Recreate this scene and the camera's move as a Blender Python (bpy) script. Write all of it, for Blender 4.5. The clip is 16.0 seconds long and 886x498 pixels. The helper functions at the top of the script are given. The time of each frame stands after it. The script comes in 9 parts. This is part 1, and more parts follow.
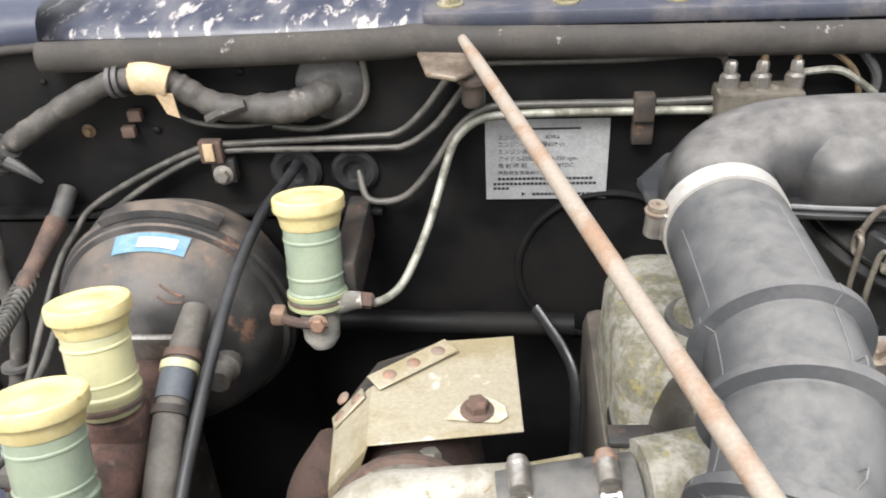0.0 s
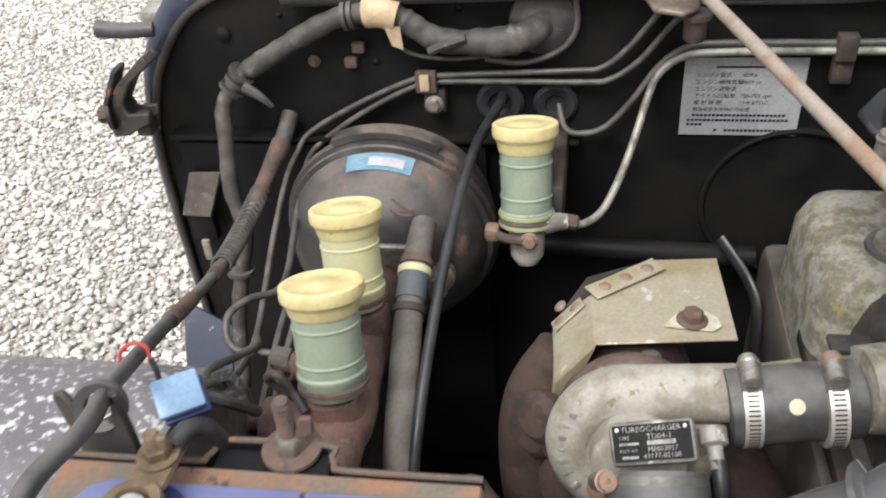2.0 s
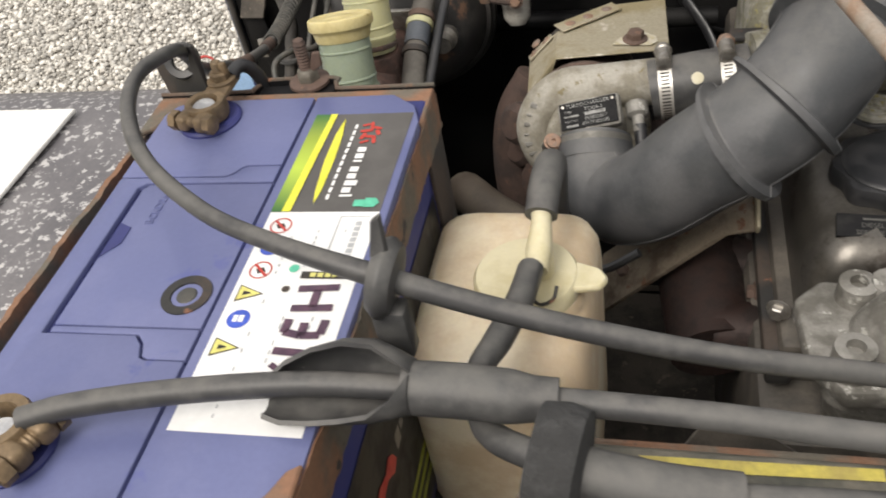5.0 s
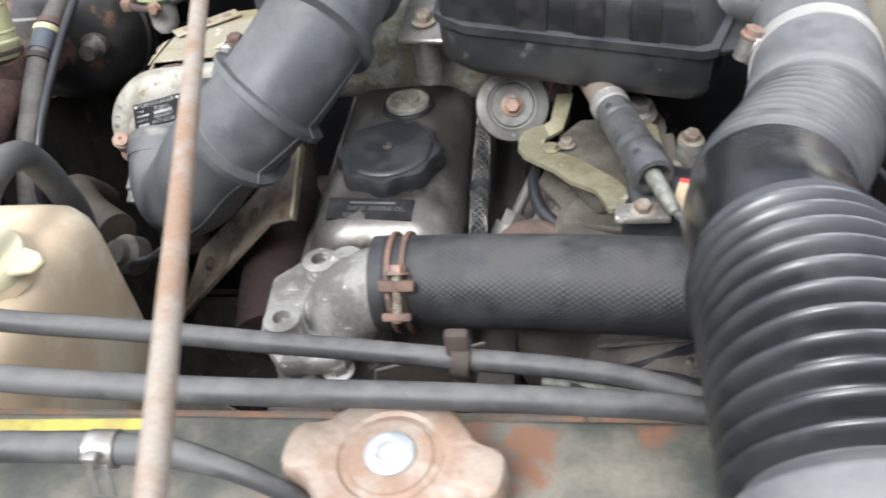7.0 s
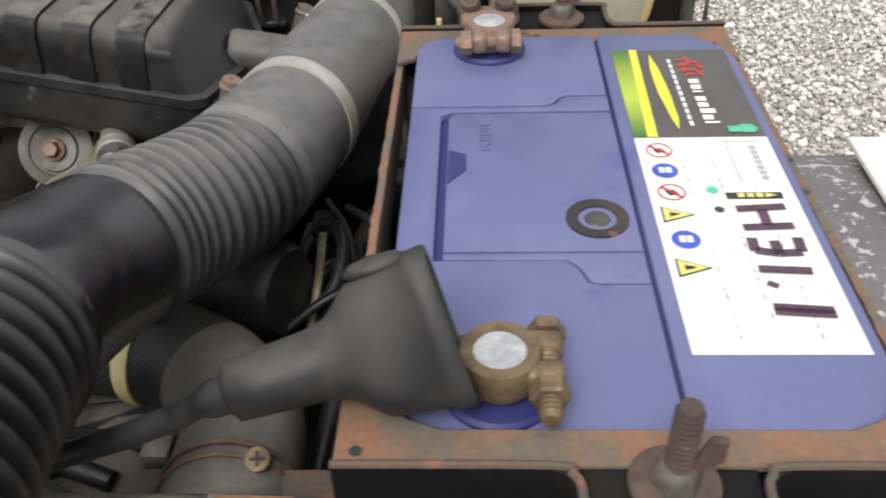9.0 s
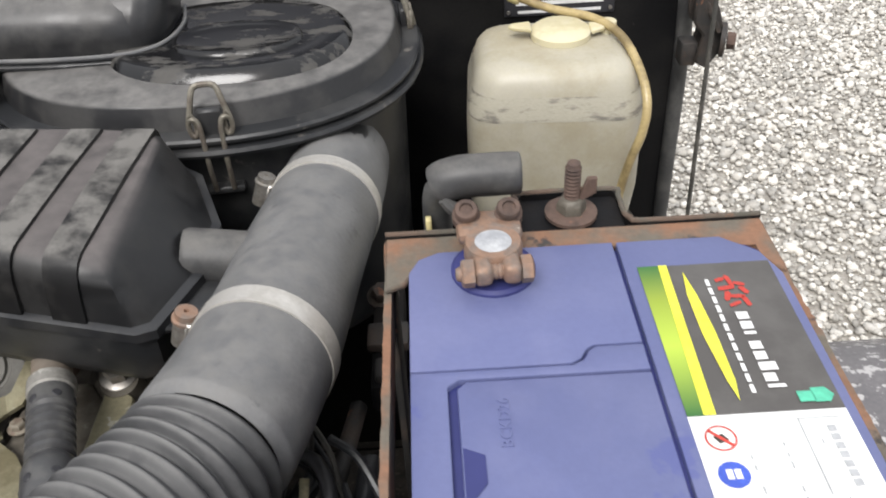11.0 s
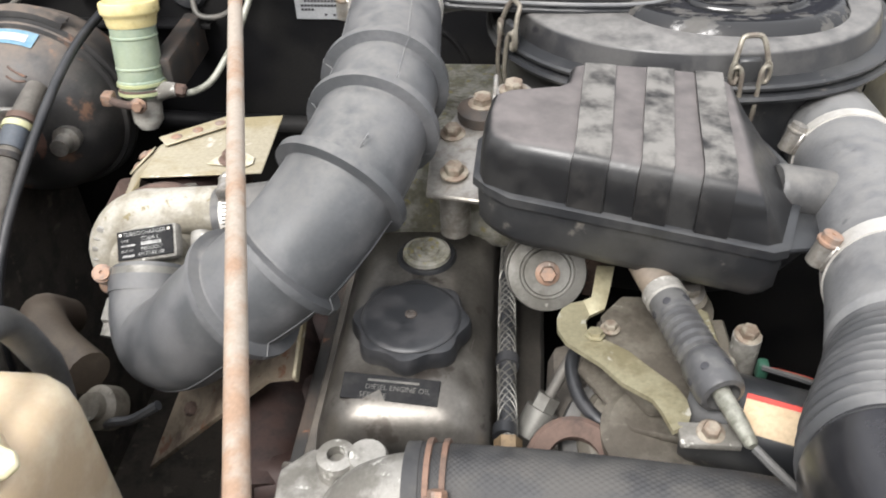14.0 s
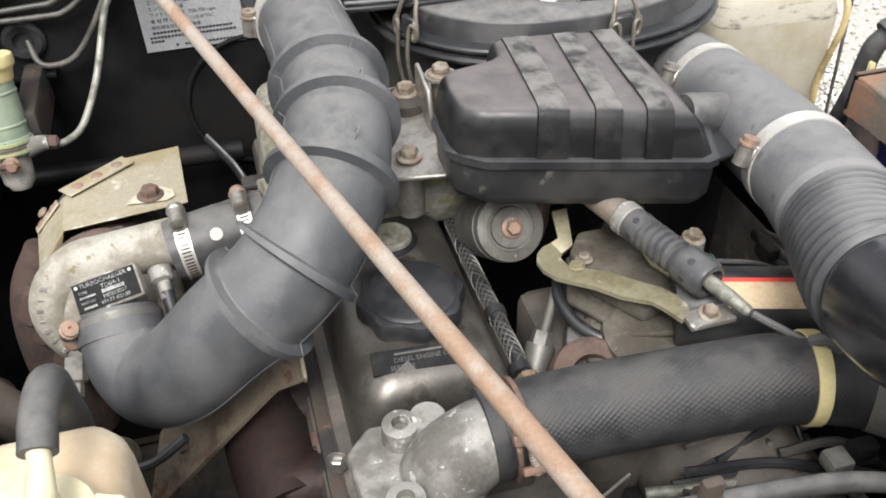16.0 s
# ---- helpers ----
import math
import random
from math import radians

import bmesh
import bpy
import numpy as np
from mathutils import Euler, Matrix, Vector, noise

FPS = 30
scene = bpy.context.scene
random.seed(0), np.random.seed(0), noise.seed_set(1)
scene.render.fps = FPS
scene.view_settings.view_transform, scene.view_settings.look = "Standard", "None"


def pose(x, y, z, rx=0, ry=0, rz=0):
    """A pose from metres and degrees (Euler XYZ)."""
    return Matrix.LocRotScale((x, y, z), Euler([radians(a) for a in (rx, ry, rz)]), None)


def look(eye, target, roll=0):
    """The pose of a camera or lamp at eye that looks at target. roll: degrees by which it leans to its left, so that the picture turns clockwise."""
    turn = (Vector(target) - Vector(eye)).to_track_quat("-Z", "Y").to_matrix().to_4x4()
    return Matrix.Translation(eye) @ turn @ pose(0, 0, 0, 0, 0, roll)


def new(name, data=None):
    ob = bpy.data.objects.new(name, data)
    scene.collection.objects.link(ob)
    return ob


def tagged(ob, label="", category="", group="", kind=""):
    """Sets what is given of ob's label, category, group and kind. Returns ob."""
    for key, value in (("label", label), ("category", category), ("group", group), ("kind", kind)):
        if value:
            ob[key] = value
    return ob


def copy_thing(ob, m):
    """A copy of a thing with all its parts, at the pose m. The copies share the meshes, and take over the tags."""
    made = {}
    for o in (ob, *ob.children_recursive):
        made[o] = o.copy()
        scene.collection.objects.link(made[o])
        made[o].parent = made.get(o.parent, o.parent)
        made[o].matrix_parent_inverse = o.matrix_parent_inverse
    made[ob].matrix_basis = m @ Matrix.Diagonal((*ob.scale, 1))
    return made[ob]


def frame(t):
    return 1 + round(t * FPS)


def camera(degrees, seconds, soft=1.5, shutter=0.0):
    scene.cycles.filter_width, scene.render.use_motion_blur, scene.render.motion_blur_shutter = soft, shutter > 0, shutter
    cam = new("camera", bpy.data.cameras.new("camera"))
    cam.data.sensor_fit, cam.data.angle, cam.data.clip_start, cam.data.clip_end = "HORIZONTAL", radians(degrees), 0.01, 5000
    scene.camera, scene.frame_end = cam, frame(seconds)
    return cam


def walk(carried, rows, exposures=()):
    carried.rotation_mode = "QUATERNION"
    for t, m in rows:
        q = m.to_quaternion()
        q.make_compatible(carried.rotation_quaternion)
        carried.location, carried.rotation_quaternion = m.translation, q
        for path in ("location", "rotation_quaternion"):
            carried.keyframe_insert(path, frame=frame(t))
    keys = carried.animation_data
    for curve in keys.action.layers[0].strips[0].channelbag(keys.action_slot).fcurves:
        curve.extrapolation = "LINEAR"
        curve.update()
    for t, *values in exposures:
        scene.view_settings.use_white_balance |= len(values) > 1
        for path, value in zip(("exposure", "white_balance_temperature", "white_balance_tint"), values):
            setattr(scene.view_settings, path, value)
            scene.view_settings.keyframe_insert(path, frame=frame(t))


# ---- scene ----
EXPOSURES = [(0, 1.5, 6450, 10), (0.5, 1.46, 6450, 10), (1.0, 0.86, 6450, 10), (1.5, 0.7, 6450, 10), (2.0, 0.95, 6400, 10), (2.5, 0.77, 6480, 10), (3, 0.83, 6450, 10), (5.5, 0.42, 6900, 10), (6.0, 0.86, 6650, 10), (6.5, 1.35, 6050, 10), (7, 1.36, 6000, 10), (7.5, 1.62, 6250, 10), (8, 1.5, 6500, 10), (8.5, 0.92, 6650, 10), (9, 0.42, 6550, 10), (11.5, 0.7, 6400, 10), (12, 0.8, 6400, 10), (12.5, 1.08, 6400, 10), (13, 1.38, 6400, 10), (14, 1.48, 6400, 10), (15, 1.3, 6400, 10), (16, 1.26, 6400, 10)]
cam = camera(54.47, 16.0, soft=1.8, shutter=0.3)
walk(cam, [
    (0, pose(-0.2246, 0.1055, 1.2963, 56.63, 2.58, 3.03)),
    (0.5, pose(-0.2614, 0.0915, 1.3157, 56.22, 3.72, 3.86)),
    (1, pose(-0.3101, 0.0797, 1.3191, 55.02, 4.31, 6.13)),
    (1.5, pose(-0.3080, 0.0737, 1.3245, 54.34, 4.42, 6.66)),
    (2, pose(-0.3159, 0.0299, 1.3140, 53.98, 4.04, 9.07)),
    (2.5, pose(-0.3201, -0.0255, 1.3254, 51.49, 4.79, 11.40)),
    (3, pose(-0.3086, -0.0695, 1.3264, 50.59, 5.70, 11.92)),
    (3.2, pose(-0.3016, -0.1030, 1.3052, 51.56, 5.13, 13.15)),
    (5.3, pose(-0.1755, -0.1984, 1.3077, 47.07, 9.39, 10.94)),
    (5.5, pose(-0.1455, -0.2034, 1.3054, 47.85, 8.63, 10.31)),
    (6, pose(-0.0708, -0.1916, 1.2915, 47.48, 6.24, 7.40)),
    (6.5, pose(-0.0093, -0.1851, 1.2812, 47.83, 6.27, 6.86)),
    (7, pose(0.0721, -0.1848, 1.2701, 48.00, 6.66, 6.00)),
    (7.5, pose(0.1598, -0.1765, 1.2502, 48.42, 4.17, 5.28)),
    (8, pose(0.2295, -0.1684, 1.2431, 48.37, 2.86, 3.13)),
    (8.5, pose(0.2794, -0.1635, 1.2406, 49.49, 1.75, 2.66)),
    (9, pose(0.3272, -0.1539, 1.2430, 50.84, 1.78, 1.61)),
    (9.2, pose(0.3422, -0.1478, 1.2389, 50.81, 1.61, 1.06)),
    (11.3, pose(0.2909, -0.0105, 1.2973, 51.82, 2.32, -2.49)),
    (11.5, pose(0.2769, -0.0144, 1.3026, 52.39, 1.96, -2.24)),
    (12, pose(0.2353, -0.0198, 1.3080, 51.76, 1.33, -1.42)),
    (12.5, pose(0.1556, -0.0189, 1.3064, 49.84, 1.46, -0.78)),
    (13, pose(0.0672, -0.0246, 1.3057, 48.85, 1.30, -0.92)),
    (13.5, pose(0.0164, -0.0507, 1.3091, 49.62, 1.40, -0.37)),
    (14, pose(0.0039, -0.0848, 1.3066, 50.35, 1.66, 4.88)),
    (14.5, pose(-0.0065, -0.1110, 1.3060, 50.10, 2.21, 5.57)),
    (15, pose(-0.0605, -0.1186, 1.3102, 50.81, 0.33, 1.11)),
    (15.5, pose(-0.1298, -0.1119, 1.3071, 50.29, 0.57, -11.25)),
    (16, pose(-0.1554, -0.1275, 1.3188, 50.92, 1.22, -15.70)),
], EXPOSURES)
# ---- end of path

# world: bright overcast sky with a broad soft sun
world = bpy.data.worlds.new("overcast_sky")
scene.world = world
world.use_nodes = True
wn, wl = world.node_tree.nodes, world.node_tree.links
sky = wn.new("ShaderNodeTexSky")
sky.sky_type, sky.sun_disc = "NISHITA", False
sky.sun_elevation, sky.sun_rotation = radians(52), radians(200)
sky.air_density, sky.dust_density, sky.ozone_density = 1.0, 4.0, 1.0
veil = wn.new("ShaderNodeMixRGB")
veil.inputs[0].default_value = 0.75
veil.inputs[2].default_value = (8.3, 8.2, 8.1, 1)
wl.new(sky.outputs[0], veil.inputs[1])
# an overcast sky is three times as bright overhead as at the horizon
co_sky = wn.new("ShaderNodeTexCoord")
height = wn.new("ShaderNodeSeparateXYZ")
wl.new(co_sky.outputs["Generated"], height.inputs[0])
lift_sky = wn.new("ShaderNodeMapRange")
lift_sky.inputs[1].default_value, lift_sky.inputs[2].default_value = 0.0, 1.0
lift_sky.inputs[3].default_value, lift_sky.inputs[4].default_value = 0.42, 1.27
wl.new(height.outputs[2], lift_sky.inputs[0])
dome = wn.new("ShaderNodeMixRGB")
dome.blend_type = "MULTIPLY"
dome.inputs[0].default_value = 1.0
wl.new(veil.outputs[0], dome.inputs[1])
wl.new(lift_sky.outputs[0], dome.inputs[2])
wl.new(dome.outputs[0], wn["Background"].inputs[0])
wn["Background"].inputs[1].default_value = 0.112
sun = new("sun", bpy.data.lights.new("sun", "SUN"))
sun.data.energy, sun.data.angle, sun.data.color = 1.8, radians(26), (1.0, 0.975, 0.945)
sun.matrix_world = look((-0.6, -1.2, 3.2), (0, 0.3, 1.0))


# ---- materials ----
def mat(name, base, alt=None, scale=30.0, lo=0.42, hi=0.62, rough=0.6, metal=0.0, fine=350.0, vary=0.18,
        bump=0.15, spot=None, spot_scale=60.0, spot_at=0.62, rough2=None, trans=0.0, island=0.0, coat=0.0, sub=0.0, stretch=None, spec=0.5, dust_or_sheen=None, patch_at=0.5, patch_edge=0.13):
    m = bpy.data.materials.new(name)
    m.use_nodes = True
    n, l = m.node_tree.nodes, m.node_tree.links
    p = n["Principled BSDF"]
    tc = n.new("ShaderNodeTexCoord")
    co = tc.outputs["Object"]
    if stretch:
        mp = n.new("ShaderNodeMapping")
        mp.inputs["Scale"].default_value = stretch
        l.new(co, mp.inputs[0])
        co = mp.outputs[0]

    def noise_tex(s, detail=4.0):
        t = n.new("ShaderNodeTexNoise")
        t.inputs["Scale"].default_value, t.inputs["Detail"].default_value = s, detail
        t.inputs["Roughness"].default_value = 0.62
        l.new(co, t.inputs["Vector"])
        return t.outputs[0]

    def ramp(src, a, b):
        r = n.new("ShaderNodeMapRange")
        r.interpolation_type = "SMOOTHSTEP"
        r.inputs[1].default_value, r.inputs[2].default_value = a, b
        l.new(src, r.inputs[0])
        return r.outputs[0]

    def mix(f, a, b, kind="MIX"):
        x = n.new("ShaderNodeMixRGB")
        x.blend_type = kind
        for sock, v in zip(x.inputs, (f, a, b)):
            if isinstance(v, bpy.types.NodeSocket):
                l.new(v, sock)
            elif isinstance(v, float):
                sock.default_value = v
            else:
                sock.default_value = (*v, 1)
        return x.outputs[0]

    big = ramp(noise_tex(scale, 6.0), lo, hi)
    colour = mix(big, base, alt or tuple(c * 0.8 for c in base))
    grain = noise_tex(fine, 3.0)
    dark = mix(grain, (1 - vary * 1.6,) * 3, (1 + vary * 1.6,) * 3)
    colour = mix(1.0, colour, dark, "MULTIPLY")
    if spot:
        where = ramp(noise_tex(spot_scale, 5.0), spot_at, spot_at + 0.06)
        colour = mix(where, colour, spot)
    if island:
        g = n.new("ShaderNodeNewGeometry")
        hsv = n.new("ShaderNodeHueSaturation")
        rr = n.new("ShaderNodeMapRange")
        rr.inputs[3].default_value, rr.inputs[4].default_value = 1 - island, 1 + island
        l.new(g.outputs["Random Per Island"], rr.inputs[0])
        l.new(rr.outputs[0], hsv.inputs["Value"])
        l.new(colour, hsv.inputs["Color"])
        colour = hsv.outputs[0]
    top_mask = None
    if dust_or_sheen:
        # faces that look up: road dust wiped off in patches, and sheen painted as colour
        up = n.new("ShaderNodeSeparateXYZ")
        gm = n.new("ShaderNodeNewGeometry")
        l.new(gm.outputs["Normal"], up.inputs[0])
        facing = ramp(up.outputs[2], dust_or_sheen[4] if len(dust_or_sheen) > 4 else 0.45, 0.97)
        patch = ramp(noise_tex(dust_or_sheen[3], 7.0), patch_at - patch_edge, patch_at + patch_edge)
        top_mask = mix(1.0, facing, patch, "MULTIPLY")
        colour = mix(top_mask, colour, dust_or_sheen[:3])
    l.new(colour, p.inputs["Base Color"])
    rg = n.new("ShaderNodeMapRange")
    rg.inputs[3].default_value = rough
    rg.inputs[4].default_value = min(1.0, rough + 0.18) if rough2 is None else rough2
    l.new(big, rg.inputs[0])
    if top_mask is None:
        l.new(rg.outputs[0], p.inputs["Roughness"])
    else:
        dr = mix(top_mask, rg.outputs[0], (0.75, 0.75, 0.75))
        l.new(dr, p.inputs["Roughness"])
    p.inputs["Specular IOR Level"].default_value = spec
    p.inputs["Metallic"].default_value = metal
    if trans:
        p.inputs["Transmission Weight"].default_value = trans
    if coat:
        p.inputs["Coat Weight"].default_value = coat
        p.inputs["Coat Roughness"].default_value = 0.25
    if sub:
        p.inputs["Subsurface Weight"].default_value = sub
        p.inputs["Subsurface Radius"].default_value = (0.02, 0.018, 0.01)
        p.inputs["Subsurface Scale"].default_value = 0.4
    if bump:
        b = n.new("ShaderNodeBump")
        b.inputs["Strength"].default_value, b.inputs["Distance"].default_value = bump, 0.001
        h = mix(0.5, grain, big)
        l.new(h, b.inputs["Height"])
        l.new(b.outputs[0], p.inputs["Normal"])
    return m


def fade(name, ends, middle):
    """A printed field that fades along its length."""
    m = mat(name, ends, rough=0.4, bump=0.0)
    n, l = m.node_tree.nodes, m.node_tree.links
    tc = n.new("ShaderNodeTexCoord")
    sp = n.new("ShaderNodeSeparateXYZ")
    l.new(tc.outputs["Generated"], sp.inputs[0])
    cr = n.new("ShaderNodeValToRGB")
    cr.color_ramp.elements[0].color = cr.color_ramp.elements[1].color = (*ends, 1)
    cr.color_ramp.elements.new(0.42).color = (*middle, 1)
    cr.color_ramp.elements.new(0.75).color = (*[c * 0.6 for c in middle], 1)
    l.new(sp.outputs[1], cr.inputs[0])
    l.new(cr.outputs[0], n["Principled BSDF"].inputs["Base Color"])
    return m


M_BODY = mat("black_body_paint", (0.0068, 0.0068, 0.0075), (0.0122, 0.0118, 0.0115), 9, rough=0.5, spec=0.16, bump=0.12, vary=0.25, spot=(0.034, 0.032, 0.03), spot_scale=120, spot_at=0.72)
M_NAVY = mat("worn_navy_paint", (0.028, 0.034, 0.06), (0.05, 0.055, 0.075), 12, rough=0.35, bump=0.1, spot=(0.42, 0.4, 0.39), spot_scale=26, spot_at=0.64)
M_HINGE = mat("hinge_paint", (0.05, 0.055, 0.075), (0.1, 0.095, 0.1), 25, rough=0.4, bump=0.1)
M_FENDER = mat("weathered_fender_paint", (0.11, 0.105, 0.112), (0.16, 0.153, 0.158), 8, rough=0.4, bump=0.1, spot=(0.47, 0.46, 0.455), spot_scale=150, spot_at=0.55)
M_COWL = mat("chalked_navy_paint", (0.035, 0.04, 0.062), (0.09, 0.092, 0.11), 14, rough=0.35, bump=0.15, spot=(0.33, 0.31, 0.3), spot_scale=40, spot_at=0.56, stretch=(2.2, 0.7, 1))
M_TANPLATE = mat("oil_stained_plate", (0.2, 0.165, 0.125), (0.1, 0.075, 0.055), 32, rough=0.5, metal=0.25, bump=0.3, spot=(0.14, 0.07, 0.04), spot_scale=55, spot_at=0.6)
M_WHITE = mat("white_sheet", (0.8, 0.79, 0.76), (0.72, 0.71, 0.68), 20, rough=0.5, bump=0.02)
M_RUBBER = mat("dusty_black_rubber", dust_or_sheen=(0.135, 0.129, 0.12, 90), patch_at=0.5, patch_edge=0.3, base=(0.044, 0.044, 0.045), alt=(0.084, 0.083, 0.08), scale=28, rough=0.42, bump=0.12, vary=0.1, spot=(0.15, 0.145, 0.138), spot_scale=140, spot_at=0.7)
M_HOSE = mat("grey_bloomed_rubber", dust_or_sheen=(0.145, 0.142, 0.136, 110), patch_at=0.46, patch_edge=0.32, base=(0.064, 0.067, 0.071), alt=(0.1, 0.101, 0.105), scale=22, rough=0.42, bump=0.14, vary=0.12, spot=(0.2, 0.196, 0.19), spot_scale=120, spot_at=0.72)
M_BOOTR = mat("soft_black_boot_rubber", dust_or_sheen=(0.07, 0.0675, 0.063, 90), patch_at=0.5, patch_edge=0.3, base=(0.02, 0.02, 0.021), alt=(0.037, 0.037, 0.036), scale=28, rough=0.45, bump=0.1, vary=0.1, spot=(0.08, 0.078, 0.074), spot_scale=140, spot_at=0.7)
M_GLOSSR = mat("shiny_black_rubber", (0.011, 0.011, 0.0125), (0.022, 0.022, 0.024), 20, rough=0.16, rough2=0.32, spec=0.9, bump=0.08, vary=0.1, coat=0.5)
# upward faces evenly paler: dust, with the lid's sky sheen painted in
M_BOX = mat("moulded_box_plastic", (0.0098, 0.01, 0.0108), (0.02, 0.0196, 0.0193), 24, rough=0.32, spec=0.5, bump=0.12, vary=0.16, dust_or_sheen=(0.175, 0.156, 0.15, 50, 0.66), patch_at=0.45, patch_edge=0.75)
M_BOXB = mat("dusty_raised_plastic", (0.0105, 0.0105, 0.011), (0.024, 0.023, 0.022), 30, rough=0.32, spec=0.3, bump=0.12, vary=0.16, dust_or_sheen=(0.155, 0.149, 0.139, 42, 0.74), patch_at=0.465, patch_edge=0.15)
# pale ridge crests: a highlight painted into the colour of upward faces
M_CORR = mat("corrugated_black_plastic", (0.0155, 0.0162, 0.0178), (0.026, 0.027, 0.029), 30, rough=0.28, bump=0.05, vary=0.08, spec=0.65, dust_or_sheen=(0.16, 0.161, 0.163, 90, 0.8), patch_at=0.42, patch_edge=0.3)
M_CORRF = mat("grey_corrugated_rubber", (0.042, 0.043, 0.045), (0.065, 0.065, 0.067), 30, rough=0.4, bump=0.08, vary=0.1, spec=0.5, dust_or_sheen=(0.14, 0.139, 0.136, 50, 0.6), patch_at=0.42)
M_RHOSE = mat("fabric_faced_rubber", (0.02, 0.02, 0.021), (0.034, 0.034, 0.035), 30, rough=0.5, bump=0.1, vary=0.12, dust_or_sheen=(0.06, 0.057, 0.053, 35), patch_at=0.5)
M_HEND = mat("dusty_beige_hose_end", (0.115, 0.107, 0.094), (0.16, 0.15, 0.13), 22, rough=0.7, bump=0.25, spot=(0.3, 0.13, 0.06), spot_scale=26, spot_at=0.63)
M_SMOOTHR = mat("smooth_grey_rubber", dust_or_sheen=(0.172, 0.169, 0.162, 100), patch_at=0.5, patch_edge=0.3, base=(0.11, 0.112, 0.116), alt=(0.155, 0.155, 0.155), scale=30, rough=0.38, bump=0.18, vary=0.16, spec=0.55, spot=(0.08, 0.081, 0.084), spot_scale=55, spot_at=0.62)
M_PLASTIC = mat("dusty_black_plastic", (0.021, 0.022, 0.024), (0.042, 0.042, 0.042), 20, rough=0.3, spec=0.42, bump=0.08, vary=0.1, spot=(0.12, 0.112, 0.1), spot_scale=30, spot_at=0.64)
M_LID = mat("dusty_filter_lid", (0.018, 0.0182, 0.0195), (0.036, 0.035, 0.034), 22, rough=0.28, bump=0.12, vary=0.14, spot=(0.012, 0.012, 0.0135), spot_scale=34, spot_at=0.62, dust_or_sheen=(0.185, 0.179, 0.17, 75, 0.5), patch_at=0.46, patch_edge=0.5)
M_LIDB = mat("wiped_filter_lid", (0.006, 0.006, 0.0065), (0.06, 0.057, 0.052), 46, 0.5, 0.6, rough=0.14, bump=0.12, vary=0.16, rough2=0.7, stretch=(0.6, 1.5, 1))
M_OILCAP = mat("oil_cap_plastic", (0.016, 0.017, 0.019), (0.027, 0.027, 0.029), 40, rough=0.36, bump=0.1, vary=0.15)
M_BLUE = mat("battery_blue_plastic", (0.113, 0.129, 0.262), (0.134, 0.149, 0.283), 16, rough=0.38, bump=0.04, vary=0.06, spot=(0.095, 0.11, 0.27), spot_scale=22, spot_at=0.62)
M_BLUED = mat("battery_blue_dark", (0.025, 0.03, 0.13), (0.035, 0.04, 0.16), 16, rough=0.5, bump=0.03, vary=0.04)
M_RUST = mat("rust_over_paint", (0.22, 0.115, 0.068), (0.13, 0.115, 0.092), 22, 0.4, 0.6, rough=0.8, bump=0.4, spot=(0.05, 0.045, 0.042), spot_scale=38, spot_at=0.6)
M_RUSTD = mat("dark_rust", (0.105, 0.068, 0.053), (0.065, 0.047, 0.04), 40, rough=0.8, bump=0.5, spot=(0.16, 0.09, 0.062), spot_scale=70, spot_at=0.62)
M_REDRUST = mat("red_brown_casting", (0.135, 0.075, 0.058), (0.085, 0.055, 0.046), 45, rough=0.75, bump=0.6, vary=0.28, spot=(0.17, 0.12, 0.1), spot_scale=80, spot_at=0.64)
M_TURBR = mat("burnt_rusty_casting", (0.062, 0.038, 0.03), (0.04, 0.028, 0.024), 40, rough=0.8, bump=0.5, spot=(0.1, 0.055, 0.038), spot_scale=70, spot_at=0.62)
M_BRACK = mat("black_bracket_rusty_edge", (0.025, 0.024, 0.023), (0.06, 0.045, 0.036), 28, rough=0.6, bump=0.25, spot=(0.2, 0.09, 0.05), spot_scale=50, spot_at=0.64)
M_CAST = mat("oxidised_cast_aluminium", (0.27, 0.26, 0.238), (0.15, 0.142, 0.125), 35, rough=0.6, metal=0.35, bump=0.5, spot=(0.5, 0.49, 0.45), spot_scale=90, spot_at=0.6)
M_CASTD = mat("greasy_brown_casting", (0.13, 0.117, 0.095), (0.07, 0.06, 0.047), 28, rough=0.55, metal=0.2, bump=0.5, spot=(0.24, 0.225, 0.19), spot_scale=70, spot_at=0.62)
M_TURBO = mat("pale_speckled_casting", (0.35, 0.333, 0.29), (0.235, 0.215, 0.17), 30, rough=0.7, metal=0.15, bump=0.5, spot=(0.2, 0.17, 0.1), spot_scale=95, spot_at=0.62)
M_MOSS = mat("mossy_cast_aluminium", (0.29, 0.28, 0.24), (0.165, 0.155, 0.112), 55, 0.42, 0.6, rough=0.8, metal=0.1, bump=0.7, vary=0.3, fine=260, spot=(0.25, 0.22, 0.1), spot_scale=120, spot_at=0.58)
M_ROCK = mat("oily_cast_cover", (0.095, 0.088, 0.078), (0.165, 0.155, 0.14), 14, rough=0.31, rough2=0.47, metal=0.65, bump=0.2, spot=(0.06, 0.052, 0.045), spot_scale=26, spot_at=0.56)
M_BLOCK = mat("greasy_engine_block", (0.07, 0.063, 0.055), (0.12, 0.105, 0.088), 25, rough=0.55, bump=0.5)
# brown bay grime, painted paler to lift the dark voids like lens veil
M_GRIMELIFT = mat("void_lifting_grime", (0.085, 0.074, 0.062), (0.05, 0.045, 0.04), 18, rough=0.85, bump=0.5, spot=(0.14, 0.12, 0.095), spot_scale=40, spot_at=0.6)
